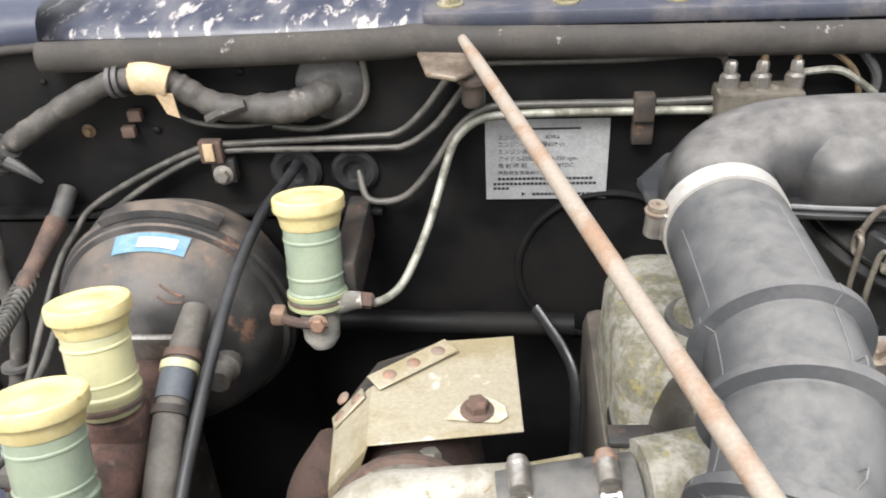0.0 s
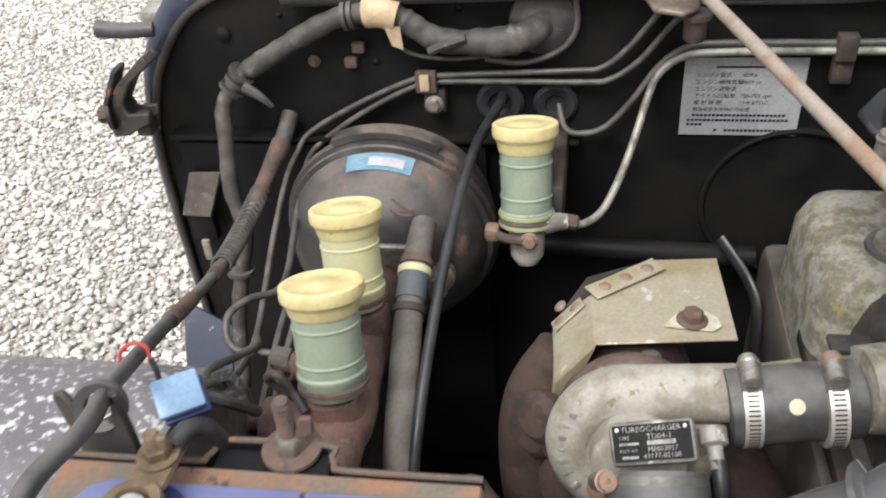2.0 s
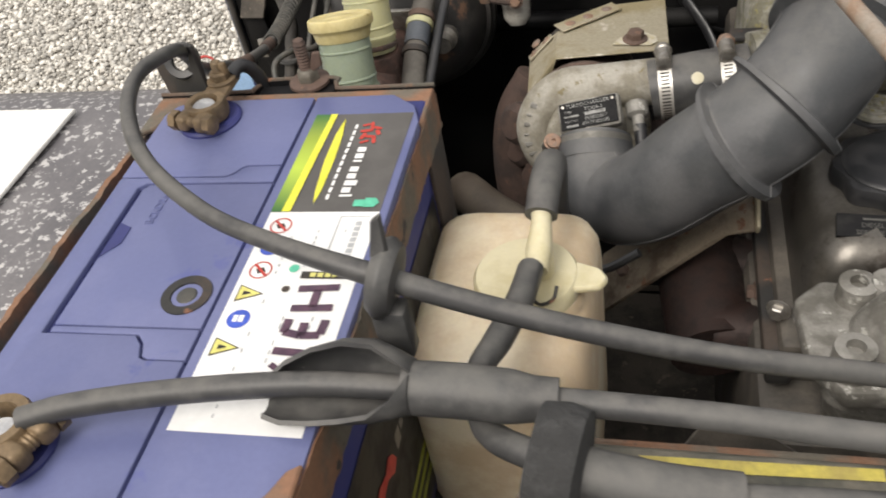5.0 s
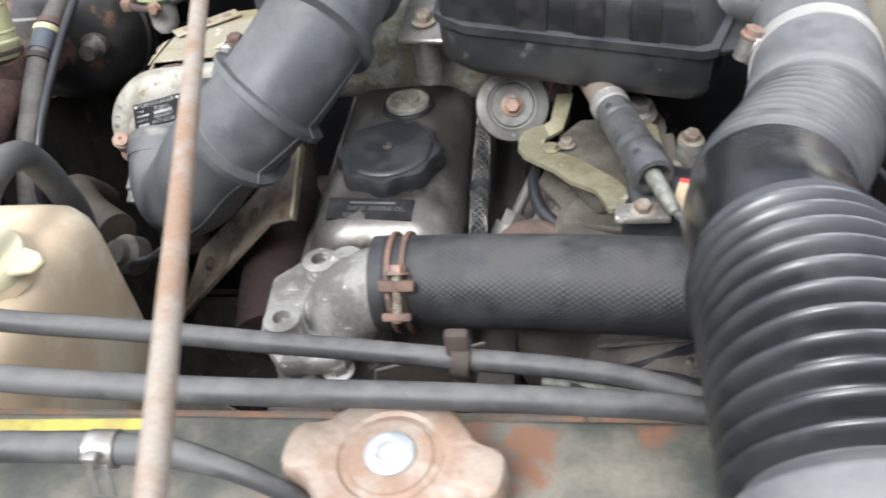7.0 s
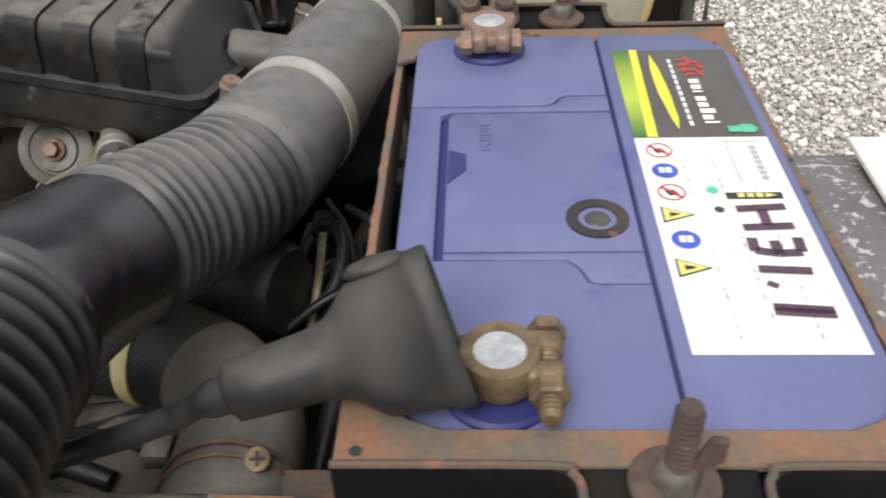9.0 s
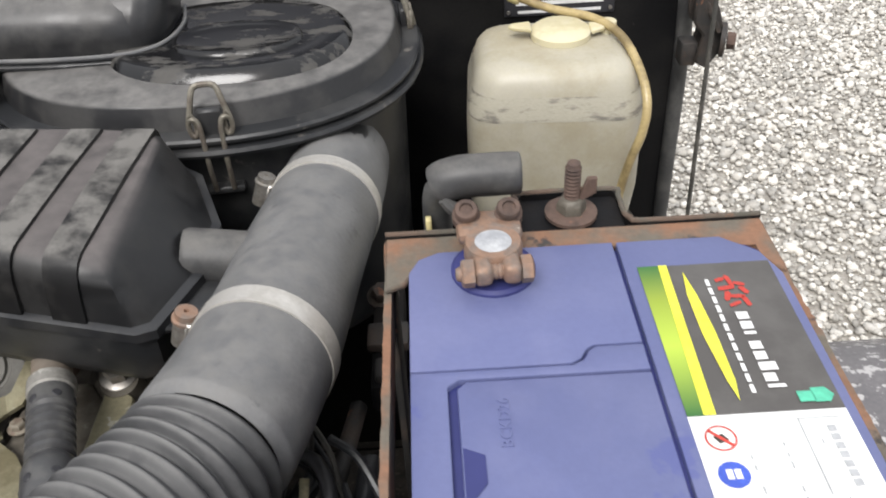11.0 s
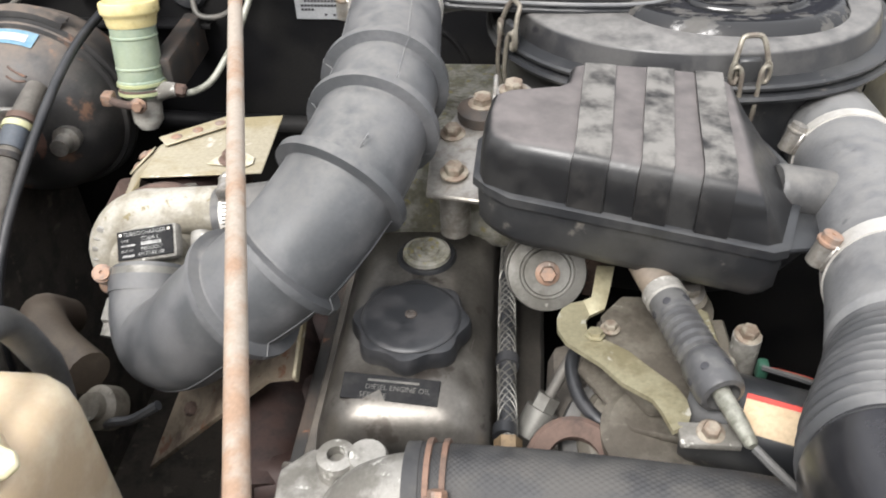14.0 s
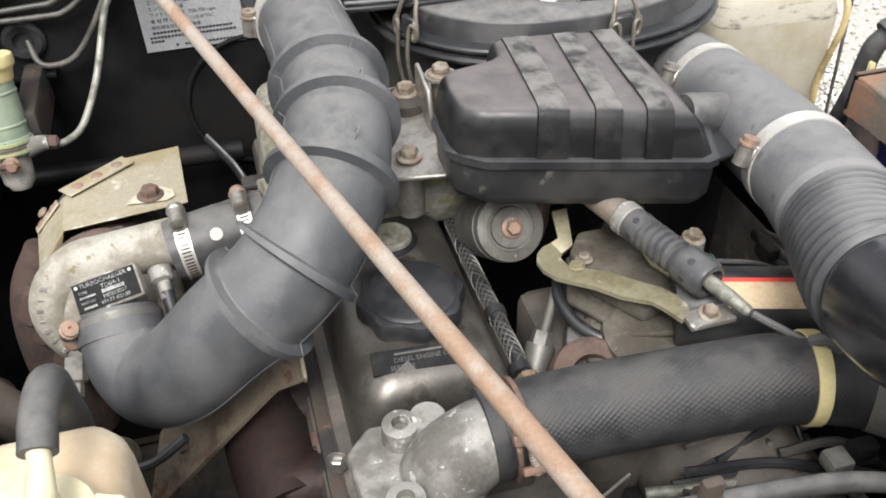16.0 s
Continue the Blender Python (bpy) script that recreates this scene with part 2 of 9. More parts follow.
M_STEEL = mat("worn_steel", (0.42, 0.4, 0.37), (0.28, 0.26, 0.23), 60, rough=0.35, metal=0.8, bump=0.1)
M_BAND = mat("stainless_band", (0.62, 0.6, 0.56), (0.5, 0.48, 0.44), 40, rough=0.4, metal=0.55, bump=0.04, vary=0.06)
M_CAD = mat("yellow_passivated_steel", (0.31, 0.285, 0.19), (0.2, 0.175, 0.105), 30, rough=0.45, metal=0.45, bump=0.2, spot=(0.5, 0.48, 0.41), spot_scale=46, spot_at=0.6)
M_SHIELD = mat("stained_heat_shield", (0.4, 0.36, 0.27), (0.3, 0.255, 0.155), 16, rough=0.5, metal=0.35, bump=0.12, spot=(0.62, 0.58, 0.5), spot_scale=28, spot_at=0.62)
M_SPILL = mat("pale_paint_spill", (0.46, 0.43, 0.36), (0.38, 0.34, 0.23), 90, rough=0.6, bump=0.1)
M_BOLT = mat("rusty_bolt", (0.19, 0.145, 0.11), (0.28, 0.25, 0.2), 120, rough=0.55, metal=0.35, bump=0.3)
M_PURPLE = mat("heat_purpled_steel", (0.034, 0.019, 0.016), (0.022, 0.015, 0.0135), 60, rough=0.6, metal=0.3, bump=0.2)
M_BRASS = mat("tarnished_brass", (0.2, 0.14, 0.08), (0.125, 0.09, 0.055), 70, rough=0.5, metal=0.35, bump=0.3)
M_COPPER = mat("corroded_copper", (0.29, 0.185, 0.13), (0.23, 0.18, 0.15), 90, rough=0.55, metal=0.4, bump=0.3, spot=(0.55, 0.53, 0.47), spot_scale=90, spot_at=0.68)
M_WCLAMP = mat("rusty_clamp_wire", (0.19, 0.115, 0.082), (0.13, 0.09, 0.07), 90, rough=0.65, metal=0.25, bump=0.4, spot=(0.3, 0.22, 0.17), spot_scale=110, spot_at=0.64)
M_DIAL = mat("tarnished_zinc", (0.17, 0.165, 0.15), (0.11, 0.105, 0.092), 30, rough=0.45, metal=0.5, bump=0.2, spot=(0.28, 0.27, 0.24), spot_scale=60, spot_at=0.64)
M_RUSTP = mat("rust_eaten_plate", (0.11, 0.075, 0.055), (0.09, 0.085, 0.07), 40, rough=0.8, bump=0.4, spot=(0.2, 0.1, 0.06), spot_scale=60, spot_at=0.58)
M_PRINT = mat("worn_silver_print", (0.3, 0.3, 0.29), (0.16, 0.16, 0.155), 300, rough=0.6, bump=0.0)
M_FLANGE = mat("black_flange_paint", (0.008, 0.008, 0.009), (0.016, 0.014, 0.013), 20, rough=0.6, spec=0.15, bump=0.2, spot=(0.1, 0.05, 0.035), spot_scale=40, spot_at=0.7)
M_TPLATE = mat("black_type_plate", (0.012, 0.012, 0.013), (0.022, 0.022, 0.022), 80, rough=0.6, spec=0.12, bump=0.05)
M_LEAD = mat("lead_post", (0.42, 0.43, 0.45), (0.55, 0.56, 0.57), 120, rough=0.5, metal=0.5, bump=0.15)
M_YCAP = mat("yellowed_plastic_cap", (0.6, 0.52, 0.27), (0.5, 0.42, 0.2), 40, rough=0.42, bump=0.08, vary=0.08, spot=(0.36, 0.27, 0.1), spot_scale=70, spot_at=0.64, sub=0.25)
M_FLUID = mat("green_fluid_reservoir", (0.21, 0.262, 0.2), (0.27, 0.315, 0.235), 22, rough=0.25, bump=0.05, vary=0.07, sub=0.3)
M_FLUIDY = mat("yellowed_reservoir_wall", (0.5, 0.48, 0.28), (0.42, 0.42, 0.26), 30, rough=0.35, bump=0.04, vary=0.05, sub=0.3)
M_TANK = mat("aged_translucent_tank", (0.68, 0.6, 0.45), (0.55, 0.43, 0.29), 13, rough=0.4, bump=0.06, vary=0.05, spot=(0.4, 0.3, 0.18), spot_scale=24, spot_at=0.68, sub=0.35)
M_WIRE = mat("dull_spring_wire", (0.2, 0.185, 0.15), (0.13, 0.11, 0.09), 60, rough=0.45, metal=0.4, bump=0.1)
M_WTANK = mat("stained_washer_tank", (0.42, 0.394, 0.317), (0.35, 0.315, 0.228), 11, rough=0.42, bump=0.06, vary=0.05, spot=(0.36, 0.32, 0.24), spot_scale=26, spot_at=0.66, sub=0.15)
M_WDIRT = mat("grimy_tank_seam", (0.41, 0.385, 0.31), (0.19, 0.177, 0.15), 42, 0.49, 0.66, rough=0.5, bump=0.06, vary=0.12, stretch=(1, 1, 3.2))
M_CREAM = mat("cream_plastic", (0.6, 0.55, 0.38), (0.52, 0.465, 0.29), 30, rough=0.4, bump=0.04, vary=0.04, sub=0.2)
M_LOOM = mat("dusty_wire_loom", (0.045, 0.042, 0.039), (0.085, 0.078, 0.07), 45, rough=0.6, bump=0.35, vary=0.2, spot=(0.13, 0.12, 0.105), spot_scale=90, spot_at=0.62)
M_PIPE = mat("coated_brake_pipe", (0.07, 0.069, 0.063), (0.115, 0.108, 0.096), 60, rough=0.45, metal=0.3, bump=0.1)
M_PIPEW = mat("zinc_pipe", (0.29, 0.29, 0.25), (0.12, 0.12, 0.095), 42, rough=0.5, metal=0.3, bump=0.2, spot=(0.1, 0.085, 0.065), spot_scale=60, spot_at=0.64)
M_ROD = mat("rust_flecked_rod", (0.325, 0.28, 0.232), (0.28, 0.187, 0.128), 22, 0.44, 0.6, rough=0.6, metal=0.25, bump=0.3, fine=600)
M_TAPE = mat("beige_tape", (0.5, 0.38, 0.24), (0.42, 0.31, 0.19), 40, rough=0.6, bump=0.15)
M_BOOST = mat("rusting_black_booster", (0.035, 0.034, 0.034), (0.075, 0.07, 0.066), 14, rough=0.42, bump=0.15, spot=(0.17, 0.1, 0.068), spot_scale=17, spot_at=0.6, dust_or_sheen=(0.14, 0.112, 0.09, 26), patch_at=0.5)
M_STICK = mat("blue_sticker", (0.1, 0.21, 0.29), (0.15, 0.25, 0.32), 60, rough=0.4, bump=0.02)
M_PLATE = mat("aluminium_data_plate", (0.44, 0.45, 0.46), (0.37, 0.38, 0.39), 40, rough=0.45, metal=0.3, bump=0.05)
M_INK = mat("black_print", (0.03, 0.03, 0.035), rough=0.5, bump=0)
M_PAPER = mat("label_paper", (0.78, 0.78, 0.77), (0.72, 0.72, 0.71), 40, rough=0.45, bump=0.02, vary=0.03)
M_LBLACK = mat("label_charcoal", (0.075, 0.07, 0.066), (0.1, 0.095, 0.09), 30, rough=0.4, bump=0.02, vary=0.05)
M_LOLIVE = mat("label_olive", (0.3, 0.33, 0.03), (0.38, 0.4, 0.05), 40, rough=0.4, bump=0.0)
M_LYEL = mat("label_yellow", (0.72, 0.7, 0.06), (0.66, 0.62, 0.05), 40, rough=0.4, bump=0.0)
M_FADEY = mat("faded_yellow_label", (0.56, 0.47, 0.1), (0.42, 0.34, 0.1), 40, rough=0.5, bump=0.02, spot=(0.25, 0.17, 0.09), spot_scale=60, spot_at=0.64)
M_LPALE = mat("label_pale_yellow", (0.68, 0.64, 0.2), (0.6, 0.55, 0.16), 60, rough=0.4, bump=0.0)
M_LSIDE = mat("label_side_black", (0.012, 0.012, 0.013), (0.022, 0.021, 0.02), 30, rough=0.3, spec=0.3, bump=0.02)
M_LFADE = fade("label_green_fade", (0.03, 0.13, 0.03), (0.42, 0.55, 0.06))
M_LRED = mat("label_red", (0.55, 0.055, 0.04), rough=0.4, bump=0.0)
M_LBLUE = mat("label_blue", (0.05, 0.1, 0.5), rough=0.4, bump=0.0)
M_LTEAL = mat("label_teal", (0.1, 0.5, 0.33), rough=0.4, bump=0.0)
M_MARK = mat("marker_ink", (0.06, 0.03, 0.055), (0.1, 0.05, 0.08), 200, rough=0.4, bump=0.0)
M_RAD = mat("flaking_radiator_paint", (0.075, 0.078, 0.066), (0.21, 0.19, 0.15), 16, 0.38, 0.64, rough=0.6, bump=0.35, spot=(0.22, 0.115, 0.07), spot_scale=11, spot_at=0.585)
M_CAPR = mat("rusty_radiator_cap", (0.37, 0.3, 0.24), (0.31, 0.21, 0.15), 40, rough=0.55, metal=0.25, bump=0.3)
M_RED = mat("red_wire", (0.5, 0.05, 0.04), rough=0.5, bump=0)
M_LBLU = mat("pale_blue_plastic", (0.22, 0.35, 0.52), (0.17, 0.27, 0.42), 40, rough=0.4, bump=0.03)
M_WEATHER = mat("grey_weather_strip", (0.034, 0.031, 0.028), (0.06, 0.054, 0.048), 20, rough=0.75, bump=0.35, spot=(0.22, 0.21, 0.19), spot_scale=70, spot_at=0.66)
M_GROUND = mat("dark_gravel_bed", (0.3, 0.28, 0.25), (0.42, 0.4, 0.36), 60, rough=0.9, bump=1.0, vary=0.35, fine=180)
M_STONE = mat("mixed_gravel", (0.49, 0.465, 0.42), (0.64, 0.62, 0.575), 40, rough=0.85, bump=0.2, island=0.45)
M_BRAID = mat("black_braid", (0.018, 0.018, 0.019), (0.25, 0.25, 0.25), 300, 0.56, 0.62, rough=0.4, metal=0.3, bump=0.6)
M_GREEN = mat("green_connector", (0.025, 0.075, 0.05), rough=0.4, bump=0.02)
M_GLASSY = mat("cloudy_filter_bowl", (0.42, 0.41, 0.37), (0.3, 0.28, 0.25), 60, rough=0.25, bump=0.2)


# ---- mesh helpers ----
def V(*a):
    return Vector(a)


def to_axis(p, d, up=(0, 0, 1)):
    """A matrix at p whose z axis points along d."""
    z = Vector(d).normalized()
    x = Vector(up).cross(z)
    if x.length < 1e-4:
        x = Vector((1, 0, 0)).cross(z) if abs(z.x) < 0.9 else Vector((0, 1, 0)).cross(z)
    x.normalize()
    y = z.cross(x)
    m = Matrix((x, y, z)).transposed().to_4x4()
    m.translation = Vector(p)
    return m


def spline(pts, n=8):
    P = [Vector(p) for p in pts]
    if len(P) == 2:
        return [P[0].lerp(P[1], i / n) for i in range(n + 1)]
    ext = [P[0] * 2 - P[1]] + P + [P[-1] * 2 - P[-2]]
    out = []
    for i in range(1, len(ext) - 2):
        a, b, c, d = ext[i - 1 : i + 3]
        for k in range(n):
            t = k / n
            out.append(0.5 * ((2 * b) + (c - a) * t + (2 * a - 5 * b + 4 * c - d) * t * t + (3 * b - a - 3 * c + d) * t**3))
    out.append(P[-1])
    return out


def sweep(path, rad, seg=12, cap=True, squash=1.0):
    """A tube along dense points; rad: a number or a list as long as the path."""
    bm = bmesh.new()
    n = len(path)
    rads = rad if isinstance(rad, (list, tuple)) else [rad] * n
    t0 = (path[1] - path[0]).normalized()
    u = t0.orthogonal().normalized() if abs(t0.z) > 0.9 else t0.cross(Vector((0, 0, 1))).normalized()
    rings = []
    for i, p in enumerate(path):
        t = (path[min(i + 1, n - 1)] - path[max(i - 1, 0)]).normalized()
        u = (u - t * u.dot(t)).normalized()
        w = t.cross(u)
        rings.append([bm.verts.new(p + (u * math.cos(a) + w * math.sin(a) * squash) * rads[i]) for a in [2 * math.pi * k / seg for k in range(seg)]])
    for a, b in zip(rings, rings[1:]):
        for k in range(seg):
            bm.faces.new((a[k], a[(k + 1) % seg], b[(k + 1) % seg], b[k]))
    if cap:
        bm.faces.new(rings[0][::-1])
        bm.faces.new(rings[-1])
    bmesh.ops.recalc_face_normals(bm, faces=bm.faces)
    return bm


def tube(pts, r, seg=12, n=8, cap=True, squash=1.0):
    path = spline(pts, n)
    if isinstance(r, (list, tuple)):
        k = len(path) - 1
        r = [float(np.interp(i / k * (len(r) - 1), range(len(r)), r)) for i in range(k + 1)]
    return sweep(path, r, seg, cap, squash)


def lathe(profile, m=None, seg=28, lobes=0, depth=0.0, a0=0.0, a1=2 * math.pi, caps=True):
    """Turns (radius, height) pairs round the z axis of m."""
    bm = bmesh.new()
    m = m or Matrix()
    full = a1 - a0 > 6.28
    cols = seg if full else seg + 1
    rings = []
    for r, h in profile:
        ring = []
        for k in range(cols):
            a = a0 + (a1 - a0) * k / seg
            rr = r * (1 + depth * math.cos(lobes * a)) if lobes else r
            ring.append(bm.verts.new(m @ Vector((rr * math.cos(a), rr * math.sin(a), h))))
        rings.append(ring)
    for a, b in zip(rings, rings[1:]):
        for k in range(seg):
            j = (k + 1) % cols
            bm.faces.new((a[k], a[j], b[j], b[k]))
    if full and caps and profile[0][0] > 1e-6:
        bm.faces.new(rings[0][::-1])
    if full and caps and profile[-1][0] > 1e-6:
        bm.faces.new(rings[-1])
    bmesh.ops.remove_doubles(bm, verts=bm.verts, dist=1e-6)
    bmesh.ops.recalc_face_normals(bm, faces=bm.faces)
    return bm


def rbox(lo, hi, bev=0.003, seg=2, m=None):
    """A box between two corners with rounded edges."""
    bm = bmesh.new()
    bmesh.ops.create_cube(bm, size=1)
    lo, hi = Vector(lo), Vector(hi)
    for v in bm.verts:
        v.co = Vector([lo[i] + (hi[i] - lo[i]) * (v.co[i] + 0.5) for i in range(3)])
    if bev:
        bmesh.ops.bevel(bm, geom=bm.edges[:], offset=bev, segments=seg, affect="EDGES", profile=0.5)
    if m:
        bmesh.ops.transform(bm, matrix=m, verts=bm.verts)
    return bm


def slab(poly, thick, bev=0.001, m=None, seg=1):
    """A polygon of 2D or 3D points, thickened along its normal's downward side."""
    bm = bmesh.new()
    pts = [Vector(p) if len(p) == 3 else Vector((p[0], p[1], 0)) for p in poly]
    f = bm.faces.new([bm.verts.new(p) for p in pts])
    f.normal_update()
    nrm = f.normal.copy()
    r = bmesh.ops.extrude_face_region(bm, geom=[f])
    for g in r["geom"]:
        if isinstance(g, bmesh.types.BMVert):
            g.co -= nrm * thick
    bmesh.ops.recalc_face_normals(bm, faces=bm.faces)
    if bev:
        bmesh.ops.bevel(bm, geom=bm.edges[:], offset=bev, segments=seg, affect="EDGES", profile=0.5)
    if m:
        bmesh.ops.transform(bm, matrix=m, verts=bm.verts)
    return bm


def loft(rings, bev=0.0, seg=2, caps=True):
    bm = bmesh.new()
    vs = [[bm.verts.new(p) for p in ring] for ring in rings]
    n = len(vs[0])
    for a, b in zip(vs, vs[1:]):
        for k in range(n):
            bm.faces.new((a[k], a[(k + 1) % n], b[(k + 1) % n], b[k]))
    if caps:
        bm.faces.new(vs[0][::-1])
        bm.faces.new(vs[-1])
    bmesh.ops.recalc_face_normals(bm, faces=bm.faces)
    if bev:
        bmesh.ops.bevel(bm, geom=bm.edges[:], offset=bev, segments=seg, affect="EDGES", profile=0.5)
    return bm


def join(*bms):
    out = bmesh.new()
    for b in bms:
        tmp = bpy.data.meshes.new("tmp")
        b.to_mesh(tmp)
        b.free()
        out.from_mesh(tmp)
        bpy.data.meshes.remove(tmp)
    return out


def rounded(x0, y0, x1, y1, r, n=4):
    """Corners of a rounded rectangle, anticlockwise."""
    out = []
    for cx, cy, a in ((x1 - r, y0 + r, -90), (x1 - r, y1 - r, 0), (x0 + r, y1 - r, 90), (x0 + r, y0 + r, 180)):
        for k in range(n + 1):
            b = radians(a + 90 * k / n)
            out.append((cx + r * math.cos(b), cy + r * math.sin(b)))
    return out


def mesh_of(name, bm, material, sharp=38):
    me = bpy.data.meshes.new(name)
    bm.to_mesh(me)
    bm.free()
    me.materials.append(material)
    me.polygons.foreach_set("use_smooth", [True] * len(me.polygons))
    me.set_sharp_from_angle(angle=radians(sharp))
    return me


def thing(name, loc, label, category, group="", kind=""):
    ob = new(name)
    ob.location = loc
    ob.empty_display_size = 0.02
    return tagged(ob, label, category, group, kind)


def place_of(ob):
    m = Matrix.LocRotScale(ob.location, ob.rotation_euler, None)
    return m if ob.parent is None else place_of(ob.parent) @ ob.matrix_parent_inverse @ m


def part(name, bm, material, parent, label="", sharp=38):
    """One mesh, given in world coordinates, under a thing or a part."""
    ob = new(name, mesh_of(name, bm, material, sharp))
    ob.parent = parent
    ob.matrix_parent_inverse = place_of(parent).inverted()
    if label:
        ob["label"] = label
    return ob


def single(name, bm, material, label, category, group="", kind="", sharp=38):
    ob = new(name, mesh_of(name, bm, material, sharp))
    return tagged(ob, label, category, group, kind)


def hexbolt(parent, p, d, s=0.006, material=None, washer=True, length=0.0, name="bolt", label=""):
    """A hexagon bolt head, s across its half width, standing on p and pointing along d."""
    m = to_axis(p, d)
    bits = [lathe([(s * 0.6, s * 0.15), (s, s * 0.2), (s, s * 0.95), (s * 0.86, s * 1.15), (0, s * 1.15)], m, 6)]
    if washer:
        bits.append(lathe([(s * 1.45, 0), (s * 1.45, s * 0.2), (s * 1.3, s * 0.28), (0, s * 0.28)], m, 18))
    if length:
        bits.append(lathe([(s * 0.55, 0)] + [(s * (0.55 if k % 2 else 0.48), s + k * 0.0007) for k in range(int(length / 0.0007))] + [(s * 0.4, s + length), (0, s + length)], m, 12))
    return part(name, join(*bits), material or M_BOLT, parent, label, 30)


def band(parent, p, d, r, width=0.012, thick=0.0012, material=None, screw=None, name="clamp", screw_mat=None, label="steel band clamp", slots=False):
    """A worm-drive clamp round a hose at p with the axis d; screw: the way to its screw."""
    m = to_axis(p, d)
    w = width / 2
    ob = part(name, lathe([(r - 0.0005, -w), (r + thick, -w), (r + thick, w), (r - 0.0005, w)], m, 36), material or M_BAND, parent, label)
    if slots:
        bits = [rbox((r + thick - 0.0004, -0.0006, -w * 0.62), (r + thick + 0.0003, 0.0006, w * 0.62), 0, 0, m @ Matrix.Rotation(2 * math.pi * k / 56, 4, "Z")) for k in range(56)]
        part("slot_row", join(*bits), M_BRACK, ob, "row of dark worm slots")["kind"] = "stuff"
    if screw:
        z = Vector(d).normalized()
        s = Vector(screw)
        s = (s - z * s.dot(z)).normalized()
        t = z.cross(s)
        c = Vector(p) + s * (r + 0.005)
        t = t if t.z > 0 else -t
        base = rbox((-0.006, -0.005, -0.009), (0.006, 0.004, 0.009), 0.001, 1, to_axis(c - s * 0.004, t))
        part("screw_housing", join(lathe([(0.0045, -0.009), (0.0062, -0.008), (0.0062, 0.006), (0, 0.006)], to_axis(c, t), 14), base), M_STEEL, ob)
        part("screw", lathe([(0.0045, 0.004), (0.0072, 0.007), (0.0072, 0.0085), (0.0058, 0.009), (0.0058, 0.0125), (0.0015, 0.0128), (0.0012, 0.0112), (0, 0.0112)], to_axis(c, t), 14), screw_mat or M_BOLT, ob, "rusty clamp screw")
    return ob


def text_bm(body, size, m, align="LEFT", thick=0.0):
    cu = bpy.data.curves.new("writing", "FONT")
    cu.body, cu.size, cu.align_x = body, size, align
    cu.extrude = thick
    cu.resolution_u = 2
    ob = bpy.data.objects.new("writing", cu)
    me = bpy.data.meshes.new_from_object(ob)
    bm = bmesh.new()
    bm.from_mesh(me)
    bmesh.ops.transform(bm, matrix=m, verts=bm.verts)
    bpy.data.objects.remove(ob)
    bpy.data.curves.remove(cu)
    bpy.data.meshes.remove(me)
    return bm


def flat(x0, y0, x1, y1, m, lift=0.0004):
    bm = bmesh.new()
    bm.faces.new([bm.verts.new(m @ Vector(p)) for p in ((x0, y0, lift), (x1, y0, lift), (x1, y1, lift), (x0, y1, lift))])
    return bm


def poly(pts, m, lift=0.0004):
    bm = bmesh.new()
    bm.faces.new([bm.verts.new(m @ Vector((p[0], p[1], lift))) for p in pts])
    return bm


def disc(x, y, r, m, lift=0.0006, n=18):
    return poly([(x + r * math.cos(2 * math.pi * k / n), y + r * math.sin(2 * math.pi * k / n)) for k in range(n)], m, lift)


def ring2d(x, y, r0, r1, m, lift=0.0006, n=24):
    bm = bmesh.new()
    a = [[bm.verts.new(m @ Vector((x + r * math.cos(2 * math.pi * k / n), y + r * math.sin(2 * math.pi * k / n), lift))) for k in range(n)] for r in (r0, r1)]
    for k in range(n):
        j = (k + 1) % n
        bm.faces.new((a[0][k], a[0][j], a[1][j], a[1][k])[::-1])
    return bm

# ---- ground ----
bm = bmesh.new()
bmesh.ops.create_grid(bm, x_segments=40, y_segments=40, size=300)
single("ground", bm, M_GROUND, "grey gravel yard under and round the vehicle", "ground", kind="structure")


